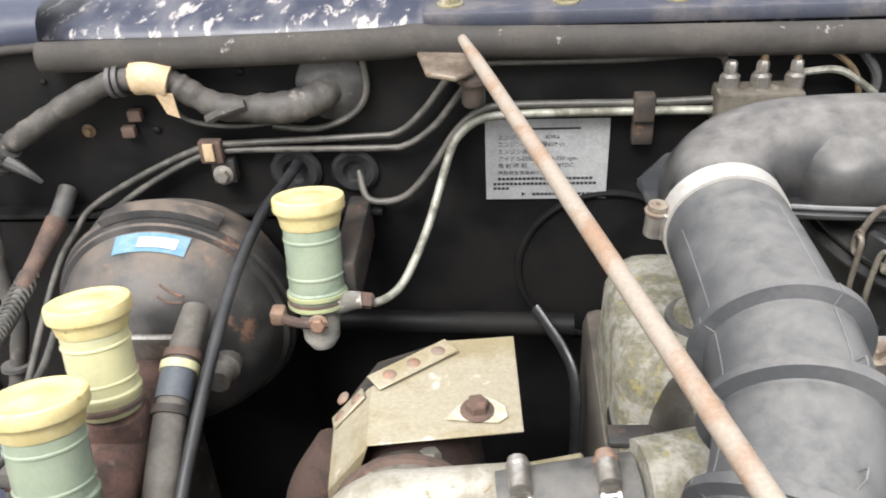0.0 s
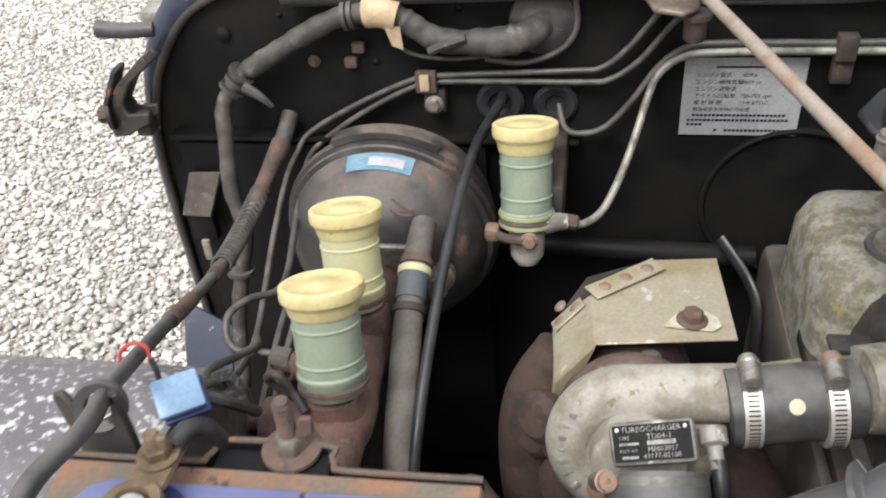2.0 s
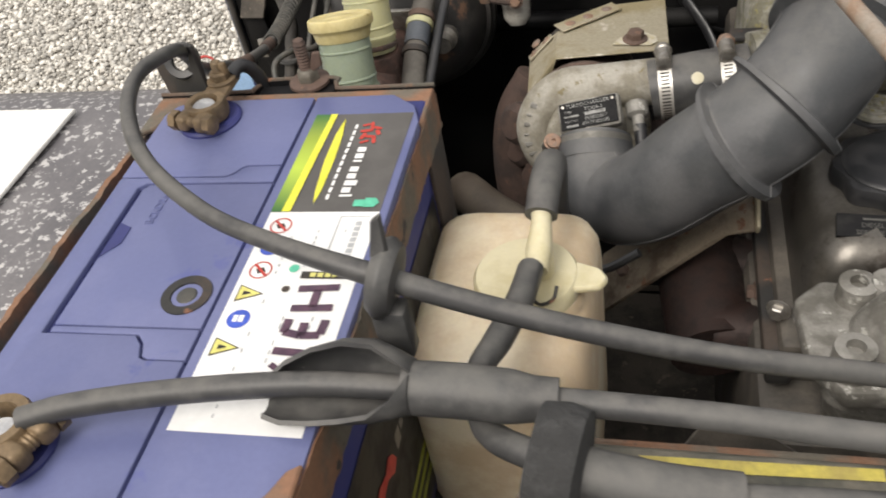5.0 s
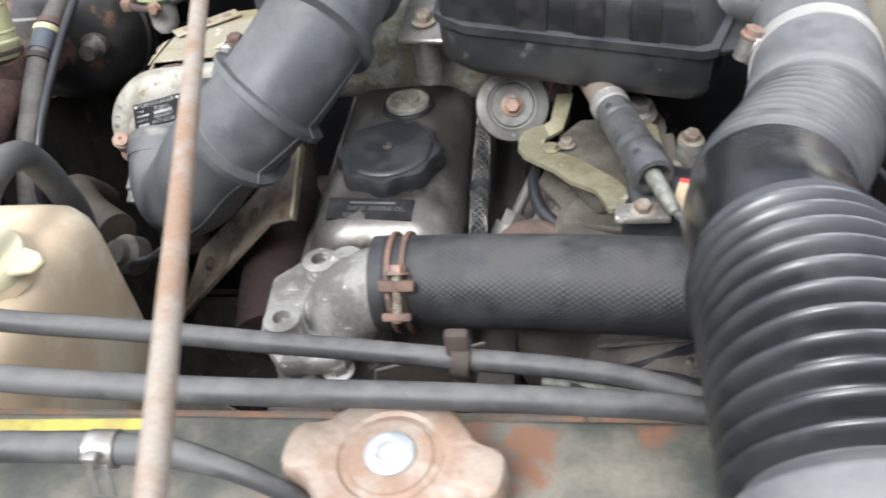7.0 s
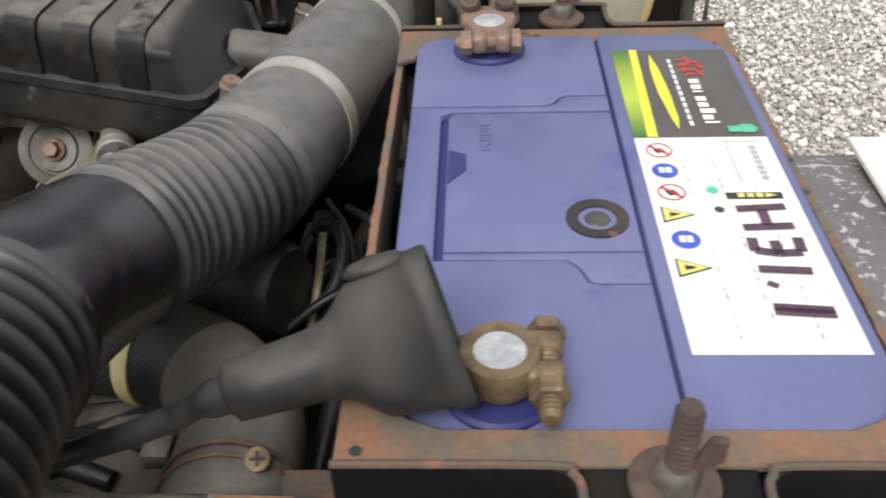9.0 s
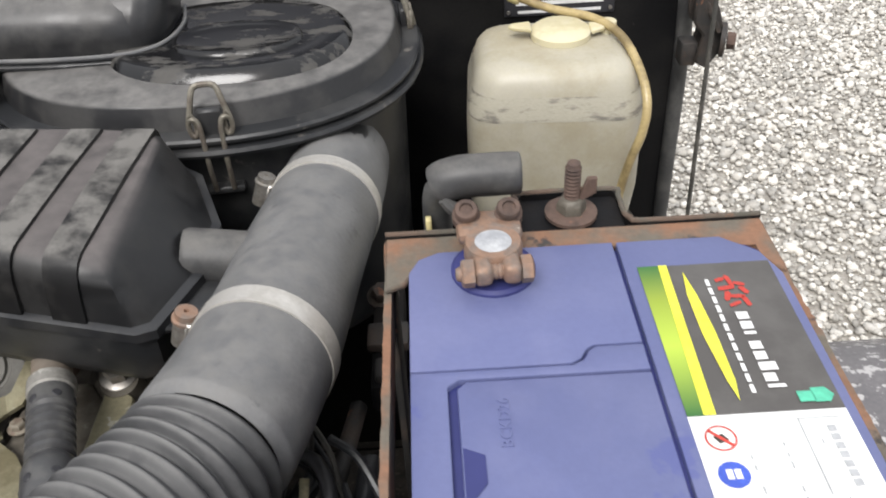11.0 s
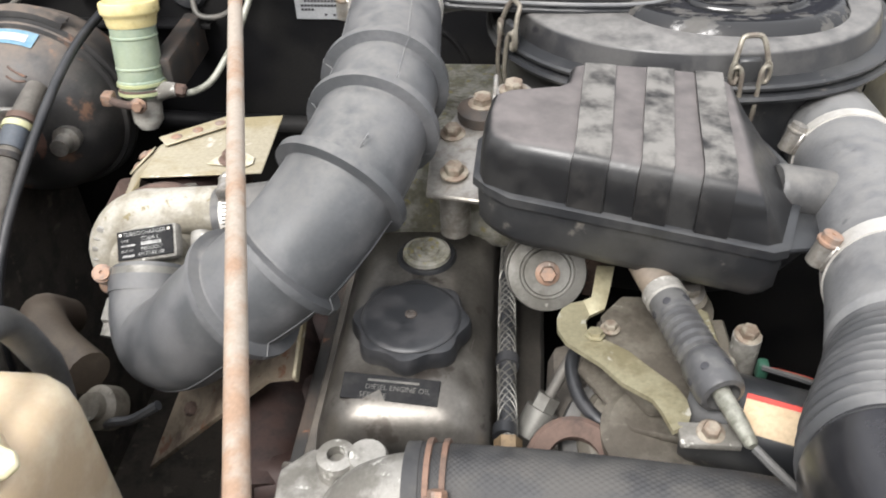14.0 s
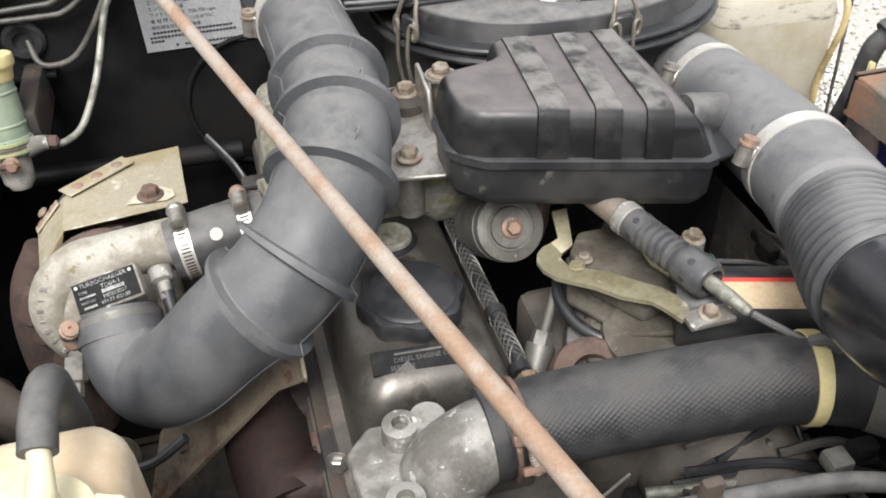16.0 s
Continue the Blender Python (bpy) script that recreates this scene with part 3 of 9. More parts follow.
def gravel():
    """Thousands of small stones strewn on both sides of the vehicle, as one mesh."""
    rng = np.random.default_rng(4)
    ico = bmesh.new()
    bmesh.ops.create_icosphere(ico, subdivisions=1, radius=1)
    bv = np.array([v.co[:] for v in ico.verts])
    bf = np.array([[v.index for v in f.verts] for f in ico.faces])
    ico.free()
    spots = []
    for x0, x1, y0, y1, step in ((-3.3, -0.9, 0.75, 4.2, 0.0135), (0.7, 2.5, 1.2, 3.5, 0.0135)):
        gx, gy = np.meshgrid(np.arange(x0, x1, step), np.arange(y0, y1, step))
        q = np.stack([gx.ravel(), gy.ravel()], 1)
        q = q + rng.uniform(-0.009, 0.009, q.shape)
        # keep to the wedges that lie open beside the body
        keep = (q[:, 0] < -0.95 - 0.28 * np.maximum(q[:, 1] - 0.9, 0)) & (q[:, 0] > -1.15 - 0.68 * q[:, 1]) if x1 < 0 else (q[:, 0] > 0.5 + 0.2 * q[:, 1]) & (q[:, 0] < 0.85 + 0.45 * q[:, 1])
        spots.append(q[keep])
    # thinner scatter all round the vehicle
    gx, gy = np.meshgrid(np.arange(-3.6, 3.2, 0.036), np.arange(-2.2, 4.4, 0.036))
    q = np.stack([gx.ravel(), gy.ravel()], 1) + rng.uniform(-0.02, 0.02, (gx.size, 2))
    spots.append(q[~((np.abs(q[:, 0] + 0.05) < 0.75) & (q[:, 1] > -0.5) & (q[:, 1] < 2.6))])
    q = np.concatenate(spots)
    n = len(q)
    size = rng.gamma(4.5, 0.00145, n).clip(0.004, 0.016)
    shape = size[:, None] * rng.uniform(0.65, 1.25, (n, 3)) * (1, 1, 0.75)
    ang = rng.uniform(0, 2 * math.pi, n)
    verts = bv[None] * (1 + rng.uniform(-0.22, 0.22, (n, len(bv), 1))) * shape[:, None]
    c, s = np.cos(ang)[:, None], np.sin(ang)[:, None]
    x, y = verts[..., 0] * c - verts[..., 1] * s, verts[..., 0] * s + verts[..., 1] * c
    verts = np.stack([x + q[:, :1], y + q[:, 1:], verts[..., 2] + size[:, None] * 0.45 + rng.uniform(0, 0.006, (n, 1))], -1).reshape(-1, 3)
    faces = (bf[None] + (np.arange(n) * len(bv))[:, None, None]).reshape(-1, 3)
    me = bpy.data.meshes.new("gravel")
    me.vertices.add(len(verts))
    me.vertices.foreach_set("co", verts.ravel())
    me.loops.add(faces.size)
    me.loops.foreach_set("vertex_index", faces.ravel())
    me.polygons.add(len(faces))
    me.polygons.foreach_set("loop_start", np.arange(0, faces.size, 3))
    me.update(calc_edges=True)
    me.materials.append(M_STONE)
    tagged(new("gravel", me), "pale and dark grey loose gravel stones on the ground", "gravel", kind="stuff")


gravel()

# ---- the vehicle's body: firewall, cowl, fenders ----
body = thing("vehicle_body", (-0.1, 0.78, 0), "black painted off-road vehicle body round the open engine bay", "vehicle")
# firewall panel with rounded upper corners
XL, XR, ZT = -0.765, 0.556, 1.062
fw = [(XL, 0.30), (XR, 0.30), (XR, 0.93)]
fw += [(XR - 0.1 + 0.1 * math.cos(radians(a)), 0.96 + 0.1 * math.sin(radians(a))) for a in range(0, 91, 15)]
fw += [(XL + 0.13 + 0.13 * math.cos(radians(a)), ZT - 0.13 + 0.13 * math.sin(radians(a))) for a in range(90, 181, 15)]
firewall = part("firewall", slab([(x, 0.771, z) for x, z in fw], 0.012, 0.0015), M_BODY, body, "black painted sheet steel firewall")
part("firewall_flange", rbox((-0.745, 0.752, 0.9055), (-0.33, 0.7705, 0.9105), 0.001), M_BODY, body)
part("lower_panel", slab([(-0.74, 0.757, 0.45), (-0.42, 0.757, 0.45), (-0.42, 0.757, 0.9), (-0.74, 0.757, 0.9)], 0.004, 0.001), M_BODY, body)
part("stamped_ring", sweep([Vector((-0.13 + 0.08 * math.cos(k * math.pi / 24), 0.7705, 0.835 + 0.08 * math.sin(k * math.pi / 24))) for k in range(49)], 0.0035, 8), M_BODY, body)
part("toe_board", slab([(XL, 0.77, 0.32), (XR, 0.77, 0.32), (XR, 1.25, 0.2), (XL, 1.25, 0.2)], 0.01, 0), M_GRIMELIFT, body)
# rubber edge of the cowl corners
edge = [(-0.772, 0.768, 0.60), (-0.774, 0.768, 0.80), (-0.773, 0.768, 0.893), (-0.766, 0.768, 0.948), (-0.752, 0.768, 0.990), (-0.732, 0.768, 1.024), (-0.708, 0.768, 1.046), (-0.676, 0.768, 1.060), (-0.63, 0.768, 1.066), (-0.585, 0.768, 1.066)]
inner_ = [(-0.768, 0.60), (-0.77, 0.80), (-0.766, 0.9), (-0.752, 0.955), (-0.736, 0.988), (-0.7, 1.032), (-0.651, 1.056), (-0.6, 1.062)]
outer_ = [(-0.776, 0.60), (-0.781, 0.80), (-0.778, 0.9), (-0.769, 0.965), (-0.744, 1.02), (-0.7, 1.068), (-0.655, 1.086), (-0.6, 1.09)]
bm = bmesh.new()
cols_ = [[bm.verts.new((a[0] + (b[0] - a[0]) * f + dx, y, a[1] + (b[1] - a[1]) * f)) for f, y, dx in ((0, 0.7675, 0), (0.3, 0.764, 0), (0.7, 0.768, 0), (1, 0.778, 0), (1.1, 0.8, 0), (1.1, 0.86, 0))] for a, b in zip(spline([(*p, 0) for p in inner_], 4), spline([(*p, 0) for p in outer_], 4))]
for a, b in zip(cols_, cols_[1:]):
    for k in range(5):
        bm.faces.new((a[k], a[k + 1], b[k + 1], b[k]))
bmesh.ops.recalc_face_normals(bm, faces=bm.faces)
if sum(f.normal.y for f in bm.faces) > 0:
    bmesh.ops.reverse_faces(bm, faces=bm.faces)
part("cowl_edge", bm, M_NAVY, body, "glossy dark navy rounded cowl edge", 60)
part("edge_seal", tube([(x, 0.7665, z) for x, z in inner_], 0.0042, 10), M_WEATHER, body, "cracked grey rubber edge seal")
edge = [(0.562, 0.768, 0.5), (0.562, 0.768, 0.75), (0.56, 0.768, 0.93), (0.55, 0.768, 1.0), (0.52, 0.768, 1.045), (0.47, 0.768, 1.062), (0.42, 0.768, 1.066)]
part("edge_seal", tube(edge, 0.008, 10), M_RUBBER, body, "cracked black rubber edge seal")
# side bodies behind the firewall
for x0, x1 in ((XL - 0.005, XL + 0.06), (XR - 0.06, XR + 0.005)):
    part("side_panel", rbox((x0, 0.785, 0.0), (x1, 1.9, 0.97), 0.02, 3), M_NAVY, body, "worn dark navy side panel")
part("cowl_top", loft([[(XL + 0.02, 0.784, 0.98), (XR - 0.02, 0.784, 0.98), (XR - 0.02, 1.2, 1.02), (XL + 0.02, 1.2, 1.02)],
                       [(XL + 0.07, 0.79, 1.066), (XR - 0.07, 0.79, 1.066), (XR - 0.07, 1.2, 1.10), (XL + 0.07, 1.2, 1.10)]], 0.012, 3), M_COWL, body, "dark navy cowl with white weathered paint")
strip = [(-0.598, 0.757, 1.056), (-0.45, 0.756, 1.058), (-0.32, 0.756, 1.061), (-0.29, 0.755, 1.064), (-0.26, 0.756, 1.061), (-0.1, 0.756, 1.058), (0.1, 0.756, 1.057), (0.3, 0.757, 1.056), (0.4, 0.757, 1.056)]
part("weather_strip", tube(strip, 0.0105, 12, squash=1.25), M_WEATHER, body, "dirty grey rubber weather strip")
leaf = part("hood_hinge", rbox((-0.286, 0.772, 1.0665), (0.36, 0.84, 1.079), 0.002), M_HINGE, body, "long navy painted hinge leaf")
for x in (-0.265, -0.172, -0.084, 0.006, 0.096, 0.186, 0.276):
    hexbolt(leaf, (x, 0.793, 1.079), (0, 0, 1), 0.0075, M_CAD, name="hinge_bolt", label="yellowed hinge bolt")
part("hinge_tube", tube([(-0.286, 0.85, 1.082), (0.36, 0.85, 1.082)], 0.008, 12), M_HINGE, leaf)
# opened hood standing behind the hinge
part("hood", slab([(-0.62, 0.86, 1.09), (0.42, 0.86, 1.09), (0.36, 1.22, 1.92), (-0.56, 1.22, 1.92)], 0.012, 0.002), M_NAVY, body, "opened dark navy hood")
# flat fenders with rounded rear edges
for name, xi, xo, yr in (("fender", -0.552, -1.02, 0.432), ("fender", 0.515, 0.95, 0.35)):
    s = 1 if xo > xi else -1
    prof = [(-0.75, 0.93), (-0.6, 0.945), (0, 0.95), (yr - 0.1, 0.95), (yr - 0.065, 0.9465), (yr - 0.035, 0.936), (yr - 0.013, 0.919), (yr - 0.002, 0.898), (yr, 0.83)]
    under = [(y - 0.004, z - 0.006) for y, z in prof[::-1]]
    bm = loft([[(x, y, z - (0.02 if x == xo else 0)) for y, z in prof + under] for x in (xi, (xi + xo) / 2, xo - s * 0.02, xo)])
    part(name, bm, M_FENDER, body, "black fender with flaking white-flecked paint", 50)
    part("inner_fender", slab([(xi, -0.6, 0.25), (xi, 0.77, 0.25), (xi, 0.77, 0.72), (xi, yr - 0.002, 0.86), (xi, yr - 0.05, 0.93), (xi, yr - 0.1, 0.946), (xi, -0.6, 0.93)], s * 0.004, 0), M_GRIMELIFT, body)
# unseen plate, added so that lit ground never shows through the bay's gaps
part("belly_pan", slab([(-0.57, -0.5, 0.3), (0.53, -0.5, 0.3), (0.53, 1.2, 0.3), (-0.57, 1.2, 0.3)], 0.01, 0), M_GRIMELIFT, body)
part("grille_panel", rbox((-0.6, -0.33, 0.3), (0.56, -0.31, 0.93), 0.006), M_NAVY, body, "dark navy front grille panel")
# protective sheets on the fenders
sheet = single("fender_sheet", join(rbox((-0.95, -0.35, 0.9525), (-0.697, 0.34, 0.956), 0.001, 1)), M_WHITE, "white protective sheet lying on the fender", "sheet")
part("yellow_stripe", flat(-0.93, -0.3, -0.745, 0.29, Matrix.Translation((0, 0, 0.956))), mat("pale_yellow_print", (0.75, 0.68, 0.3), rough=0.5, bump=0), sheet)
sheet = single("fender_sheet", join(rbox((0.553, -0.35, 0.9525), (0.75, 0.305, 0.956), 0.001, 1)), M_WHITE, "white protective sheet lying on the fender", "sheet")

# small fittings on the firewall
for x, z, r in ((-0.669, 1.012, 0.008), (-0.577, 1.045, 0.004), (-0.522, 0.984, 0.004), (-0.61, 1.03, 0.003), (-0.44, 1.035, 0.004)):
    part("rivet", lathe([(r, 0), (r * 0.9, r * 0.4), (r * 0.4, r * 0.7), (0, r * 0.75)], to_axis((x, 0.7705, z), (0, -1, 0)), 12), M_BODY, firewall)
hexbolt(firewall, (-0.583, 0.7705, 0.984), (0, -1, 0), 0.0042, M_BRASS, name="screw", label="brass coloured screw")
for x, z in ((-0.536, 1.0), (-0.545, 0.985)):
    part("clip", rbox((x - 0.006, 0.762, z - 0.005), (x + 0.006, 0.77, z + 0.005), 0.0015), M_RUSTD, firewall, "small rusty clip")
part("bracket", slab([(-0.732, 0.752, 0.868), (-0.697, 0.752, 0.869), (-0.712, 0.735, 0.823), (-0.744, 0.735, 0.825)], 0.004, 0.001), M_GRIMELIFT, body, "folded grey sheet bracket")
part("bracket_web", rbox((-0.742, 0.738, 0.79), (-0.714, 0.75, 0.822), 0.002), M_BODY, body)
part("clip_plate", rbox((-0.7295, 0.727, 0.77), (-0.719, 0.733, 0.797), 0.003), M_STEEL, body, "bright steel clip")
part("side_stay", slab([(-0.745, 0.69, 0.745), (-0.69, 0.68, 0.72), (-0.665, 0.52, 0.55), (-0.72, 0.54, 0.55)], 0.004, 0.001), M_NAVY, body, "navy painted stay plate")


def hood_catch(x, y, z, s, lab, shape):
    """A hinge catch on the cowl's side: two cranked plates, a web between and a through bolt."""
    c = thing("hood_catch", (x, y, z), lab, "latch")
    for dy in (0.0, 0.02):
        pts = [(x + s * a, y + dy + a * 0.25, z + b) for a, b in shape]
        part("plate", slab(pts[::s], 0.005, 0.0015), M_BRACK, c)
    part("web", slab([(x + s * 0.012, y - 0.002, z - 0.012), (x + s * 0.03, y - 0.004, z - 0.046), (x + s * 0.031, y + 0.026, z - 0.046), (x + s * 0.013, y + 0.022, z - 0.012)], 0.005, 0.001), M_BRACK, c)
    part("foot", rbox((min(x - s * 0.004, x + s * 0.012), y + 0.002, z - 0.082), (max(x - s * 0.004, x + s * 0.012), y + 0.022, z - 0.058), 0.003), M_BRACK, c)
    part("washer", lathe([(0.016, 0), (0.016, 0.004), (0.012, 0.005), (0, 0.005)], to_axis((x + s * 0.033, y + 0.006, z - 0.058), (s, -0.35, 0)), 20), M_BRACK, c)
    hexbolt(c, (x + s * 0.037, y + 0.004, z - 0.058), (s, -0.35, 0), 0.008, M_RUSTD, False)
    return c


c = hood_catch(-0.75, 0.722, 1.006, -1, "black hood hinge catch with a handle on the cowl edge",
               [(-0.031, 0.001), (-0.025, 0.009), (0.015, -0.025), (0.037, -0.046), (0.041, -0.064), (0.037, -0.084), (0.022, -0.081), (-0.013, -0.062), (-0.013, -0.051), (0.012, -0.056), (0.016, -0.046), (-0.001, -0.022)])
part("handle", tube([(-0.725, 0.745, 1.027), (-0.755, 0.738, 1.029), (-0.776, 0.735, 1.032)], [0.007, 0.0075, 0.0088], 10), M_RUBBER, c, "black rubber handle")
hood_catch(0.55, 0.72, 0.985, 1, "black hood hinge catch with a rusty bolt on the cowl edge",
           [(0.0, 0.0), (0.01, 0.002), (0.026, -0.026), (0.034, -0.048), (0.033, -0.07), (0.02, -0.084), (0.008, -0.076), (0.013, -0.05), (0.002, -0.036)])
single("side_stay_rod", tube([(0.56, 0.69, 1.03), (0.556, 0.675, 0.93), (0.556, 0.66, 0.74)], 0.0022, 8), M_PIPE, "thin straight steel rod beside the cowl", "rod")
single("mirror_arm", join(slab([(-0.79, 0.83, 0.98), (-0.758, 0.83, 0.98), (-0.728, 0.86, 1.1), (-0.7, 0.9, 1.22), (-0.727, 0.9, 1.22), (-0.757, 0.86, 1.1)], 0.014, 0.003), rbox((-0.775, 0.81, 1.0), (-0.75, 0.835, 1.02), 0.003)), M_STEEL, "grey metal windscreen arm beside the cowl", "bracket")

# data plate
pm = to_axis((-0.186, 0.7702, 0.949), (0, -1, 0))
plate = single("data_plate", rbox((-0.0525, -0.0385, 0), (0.0525, 0.0385, 0.001), 0.0004, 1, pm), M_PLATE, "silver data plate with printed engine settings on the firewall", "plate")
rows = (("エンジン型式", "4DR6"), ("エンジン総排気量", "2659 cc"), ("エンジン調整値", ""), ("アイドル回転数", "700-750 rpm"), ("噴 射 時 期", "11/0 BTDC"))
bits = []
for k, (a, b) in enumerate(rows):
    y = 0.0205 - k * 0.0068
    bits.append(text_bm(a, 0.0052, pm @ Matrix.Translation((-0.042, y, 0.0014))))
    if b:
        bits.append(text_bm(b, 0.0054, pm @ Matrix.Translation((-0.002, y, 0.0014))))
bits.append(text_bm("無負荷急加速時の汚染度", 0.0046, pm @ Matrix.Translation((-0.042, -0.0135, 0.0014))))
part("writing", join(*bits), M_INK, plate)
bits = [flat(-0.025, 0.029, 0.028, 0.031, pm, 0.0014)]
for y, x0, x1 in ((-0.019, -0.042, 0.042), (-0.024, -0.046, 0.044), (-0.0285, -0.046, -0.03), (-0.0345, -0.012, 0.042)):
    x = x0
    while x < x1 - 0.003:
        bits.append(flat(x, y, x + 0.0028, y + 0.0026, pm, 0.0014))
        x += 0.0036
part("lettering", join(*bits), M_INK, plate)
part("maker_sign", disc(-0.02, -0.033, 0.0025, pm, 0.0014, 3), M_INK, plate)

pm = to_axis((0.437, 0.7702, 0.975), (0, -1, 0))
plate = single("chassis_plate", rbox((-0.053, -0.033, 0), (0.053, 0.033, 0.001), 0.0004, 1, pm), M_INK, "black and silver chassis plate on the firewall", "plate")
bits = [text_bm("MODEL", 0.0055, pm @ Matrix.Translation((-0.046, 0.006, 0.0014))), text_bm("ENGINE", 0.0055, pm @ Matrix.Translation((0.004, 0.006, 0.0014))),
        text_bm("CHASSIS NO.", 0.0055, pm @ Matrix.Translation((-0.046, -0.003, 0.0014))), text_bm("MANUFACTURED IN JAPAN BY", 0.0055, pm @ Matrix.Translation((-0.04, -0.013, 0.0014))),
        flat(-0.042, -0.022, 0.042, -0.018, pm, 0.0014), flat(-0.04, -0.03, 0.04, -0.027, pm, 0.0014),
        flat(-0.026, 0.005, 0.002, 0.012, pm, 0.0014), flat(0.03, 0.005, 0.048, 0.012, pm, 0.0014), flat(-0.008, -0.005, 0.046, 0.002, pm, 0.0014), flat(-0.04, 0.017, 0.04, 0.026, pm, 0.0014)]
part("writing", join(*bits), M_PAPER, plate)
for x in (-0.049, 0.049):
    hexbolt(plate, pm @ Vector((x, -0.028, 0.001)), (0, -1, 0), 0.002, M_STEEL, False, name="rivet")

# ---- support rod from firewall to front ----
ROD0, ROD1 = Vector((-0.2512, 0.688, 1.0875)), Vector((-0.0215, -0.15, 1.0715))
rod = thing("support_rod", ROD0, "thin rusty steel stay rod across the engine bay", "rod")
part("rod", sweep([ROD0.lerp(ROD1, t / 20) for t in range(21)], [0.0035] + [0.0046] * 20, 14), M_ROD, rod)
br = part("bracket", slab([(-0.285, 0.70, 1.071), (-0.241, 0.695, 1.071), (-0.243, 0.665, 1.07), (-0.255, 0.652, 1.07), (-0.276, 0.662, 1.07)], 0.004, 0.001), M_TANPLATE, rod, "pale bent steel bracket")
part("bracket_leg", slab([(-0.283, 0.70, 1.07), (-0.243, 0.70, 1.07), (-0.243, 0.755, 1.05), (-0.278, 0.755, 1.05)], 0.004, 0.001), M_BRACK, rod)
part("nut", lathe([(0.0075, -0.022), (0.0085, -0.02), (0.0085, -0.004), (0.012, -0.004), (0.012, 0), (0, 0)], Matrix.Translation((-0.244, 0.672, 1.067)), 10), M_BRACK, rod, "rusty nut and washer")

# ---- firewall wiring and pipes ----
h = thing("wire_harness", (-0.372, 0.765, 1.017), "grey taped wiring harness along the firewall", "wiring")
pts = [(-0.366, 0.768, 1.02), (-0.378, 0.75, 1.017), (-0.404, 0.746, 1.013), (-0.453, 0.75, 1.013), (-0.481, 0.75, 1.028), (-0.499, 0.75, 1.039), (-0.54, 0.75, 1.037), (-0.585, 0.75, 1.017), (-0.627, 0.75, 0.993), (-0.652, 0.75, 0.977),
       (-0.669, 0.737, 0.954), (-0.668, 0.722, 0.926), (-0.667, 0.705, 0.879), (-0.656, 0.69, 0.837), (-0.664, 0.675, 0.792), (-0.671, 0.66, 0.746), (-0.67, 0.63, 0.68)]
path = spline(pts, 8)
rr = [0.0142 if i < 20 else 0.0118 if i < 36 else 0.0105 if i < 70 else 0.0085 for i in range(len(path))]
rr = [r * (1 + 0.05 * math.sin(i * 1.7) + 0.04 * math.sin(i * 0.61)) for i, r in enumerate(rr)]
part("loom", sweep(path, [x * 0.92 for x in rr], 14), M_LOOM, h)
part("grommet", lathe([(0.031, 0), (0.03, 0.004), (0.022, 0.007), (0.016, 0.011), (0.013, 0.011)], to_axis((-0.364, 0.7705, 1.022), (0, -1, 0)), 26), M_RUBBER, h, "dark rubber grommet")
part("tape", tube([(-0.492, 0.749, 1.036), (-0.508, 0.749, 1.0405), (-0.52, 0.75, 1.04)], 0.0142, 14, 4), M_TAPE, h, "torn beige tape")
part("tape_flap", slab([(-0.488, 0.738, 1.03), (-0.502, 0.737, 1.032), (-0.497, 0.74, 1.012), (-0.487, 0.74, 1.008)], 0.001, 0), M_TAPE, h)
part("loose_end", tube([(-0.43, 0.738, 1.02), (-0.45, 0.736, 1.014), (-0.463, 0.736, 1.008)], 0.0042, 8, 4), M_LOOM, h)
for p, d in (((-0.533, 0.75, 1.038), (1, 0, 0.1)), ((-0.539, 0.75, 1.037), (1, 0, 0.1)), ((-0.65, 0.75, 0.98), (0.7, 0, 0.7)), ((-0.655, 0.748, 0.972), (0.6, 0.2, 0.7)), ((-0.661, 0.745, 0.966), (0.6, 0.2, 0.7)), ((-0.664, 0.676, 0.797), (0, 0.2, 1))):
    part("tie", lathe([(0.0115, -0.002), (0.0135, -0.002), (0.0135, 0.002), (0.0115, 0.002)], to_axis(p, d), 16), M_RUBBER, h, "black cable tie")
part("tie_tail", tube([(-0.645, 0.738, 0.972), (-0.63, 0.735, 0.964), (-0.62, 0.737, 0.952)], [0.006, 0.004, 0.002], 8, 4), M_RUBBER, h)
w = thing("thin_wires", (-0.4, 0.76, 0.99), "two thin grey wires sagging along the firewall", "wiring")
part("wire", tube([(-0.499, 0.75, 1.028), (-0.494, 0.753, 1.008), (-0.48, 0.755, 0.997), (-0.446, 0.757, 0.992), (-0.405, 0.757, 0.996)], 0.002, 8), M_PIPE, w)
part("wire", tube([(-0.336, 0.762, 1.046), (-0.334, 0.76, 1.023), (-0.342, 0.76, 1.005), (-0.36, 0.76, 0.993), (-0.385, 0.76, 0.987), (-0.416, 0.757, 0.992)], 0.0028, 8), M_PIPE, w)
part("terminal", lathe([(0.006, 0), (0.006, 0.004), (0.003, 0.006), (0, 0.006)], to_axis((-0.337, 0.7705, 1.049), (0, -1, 0)), 12), M_RUSTD, w)

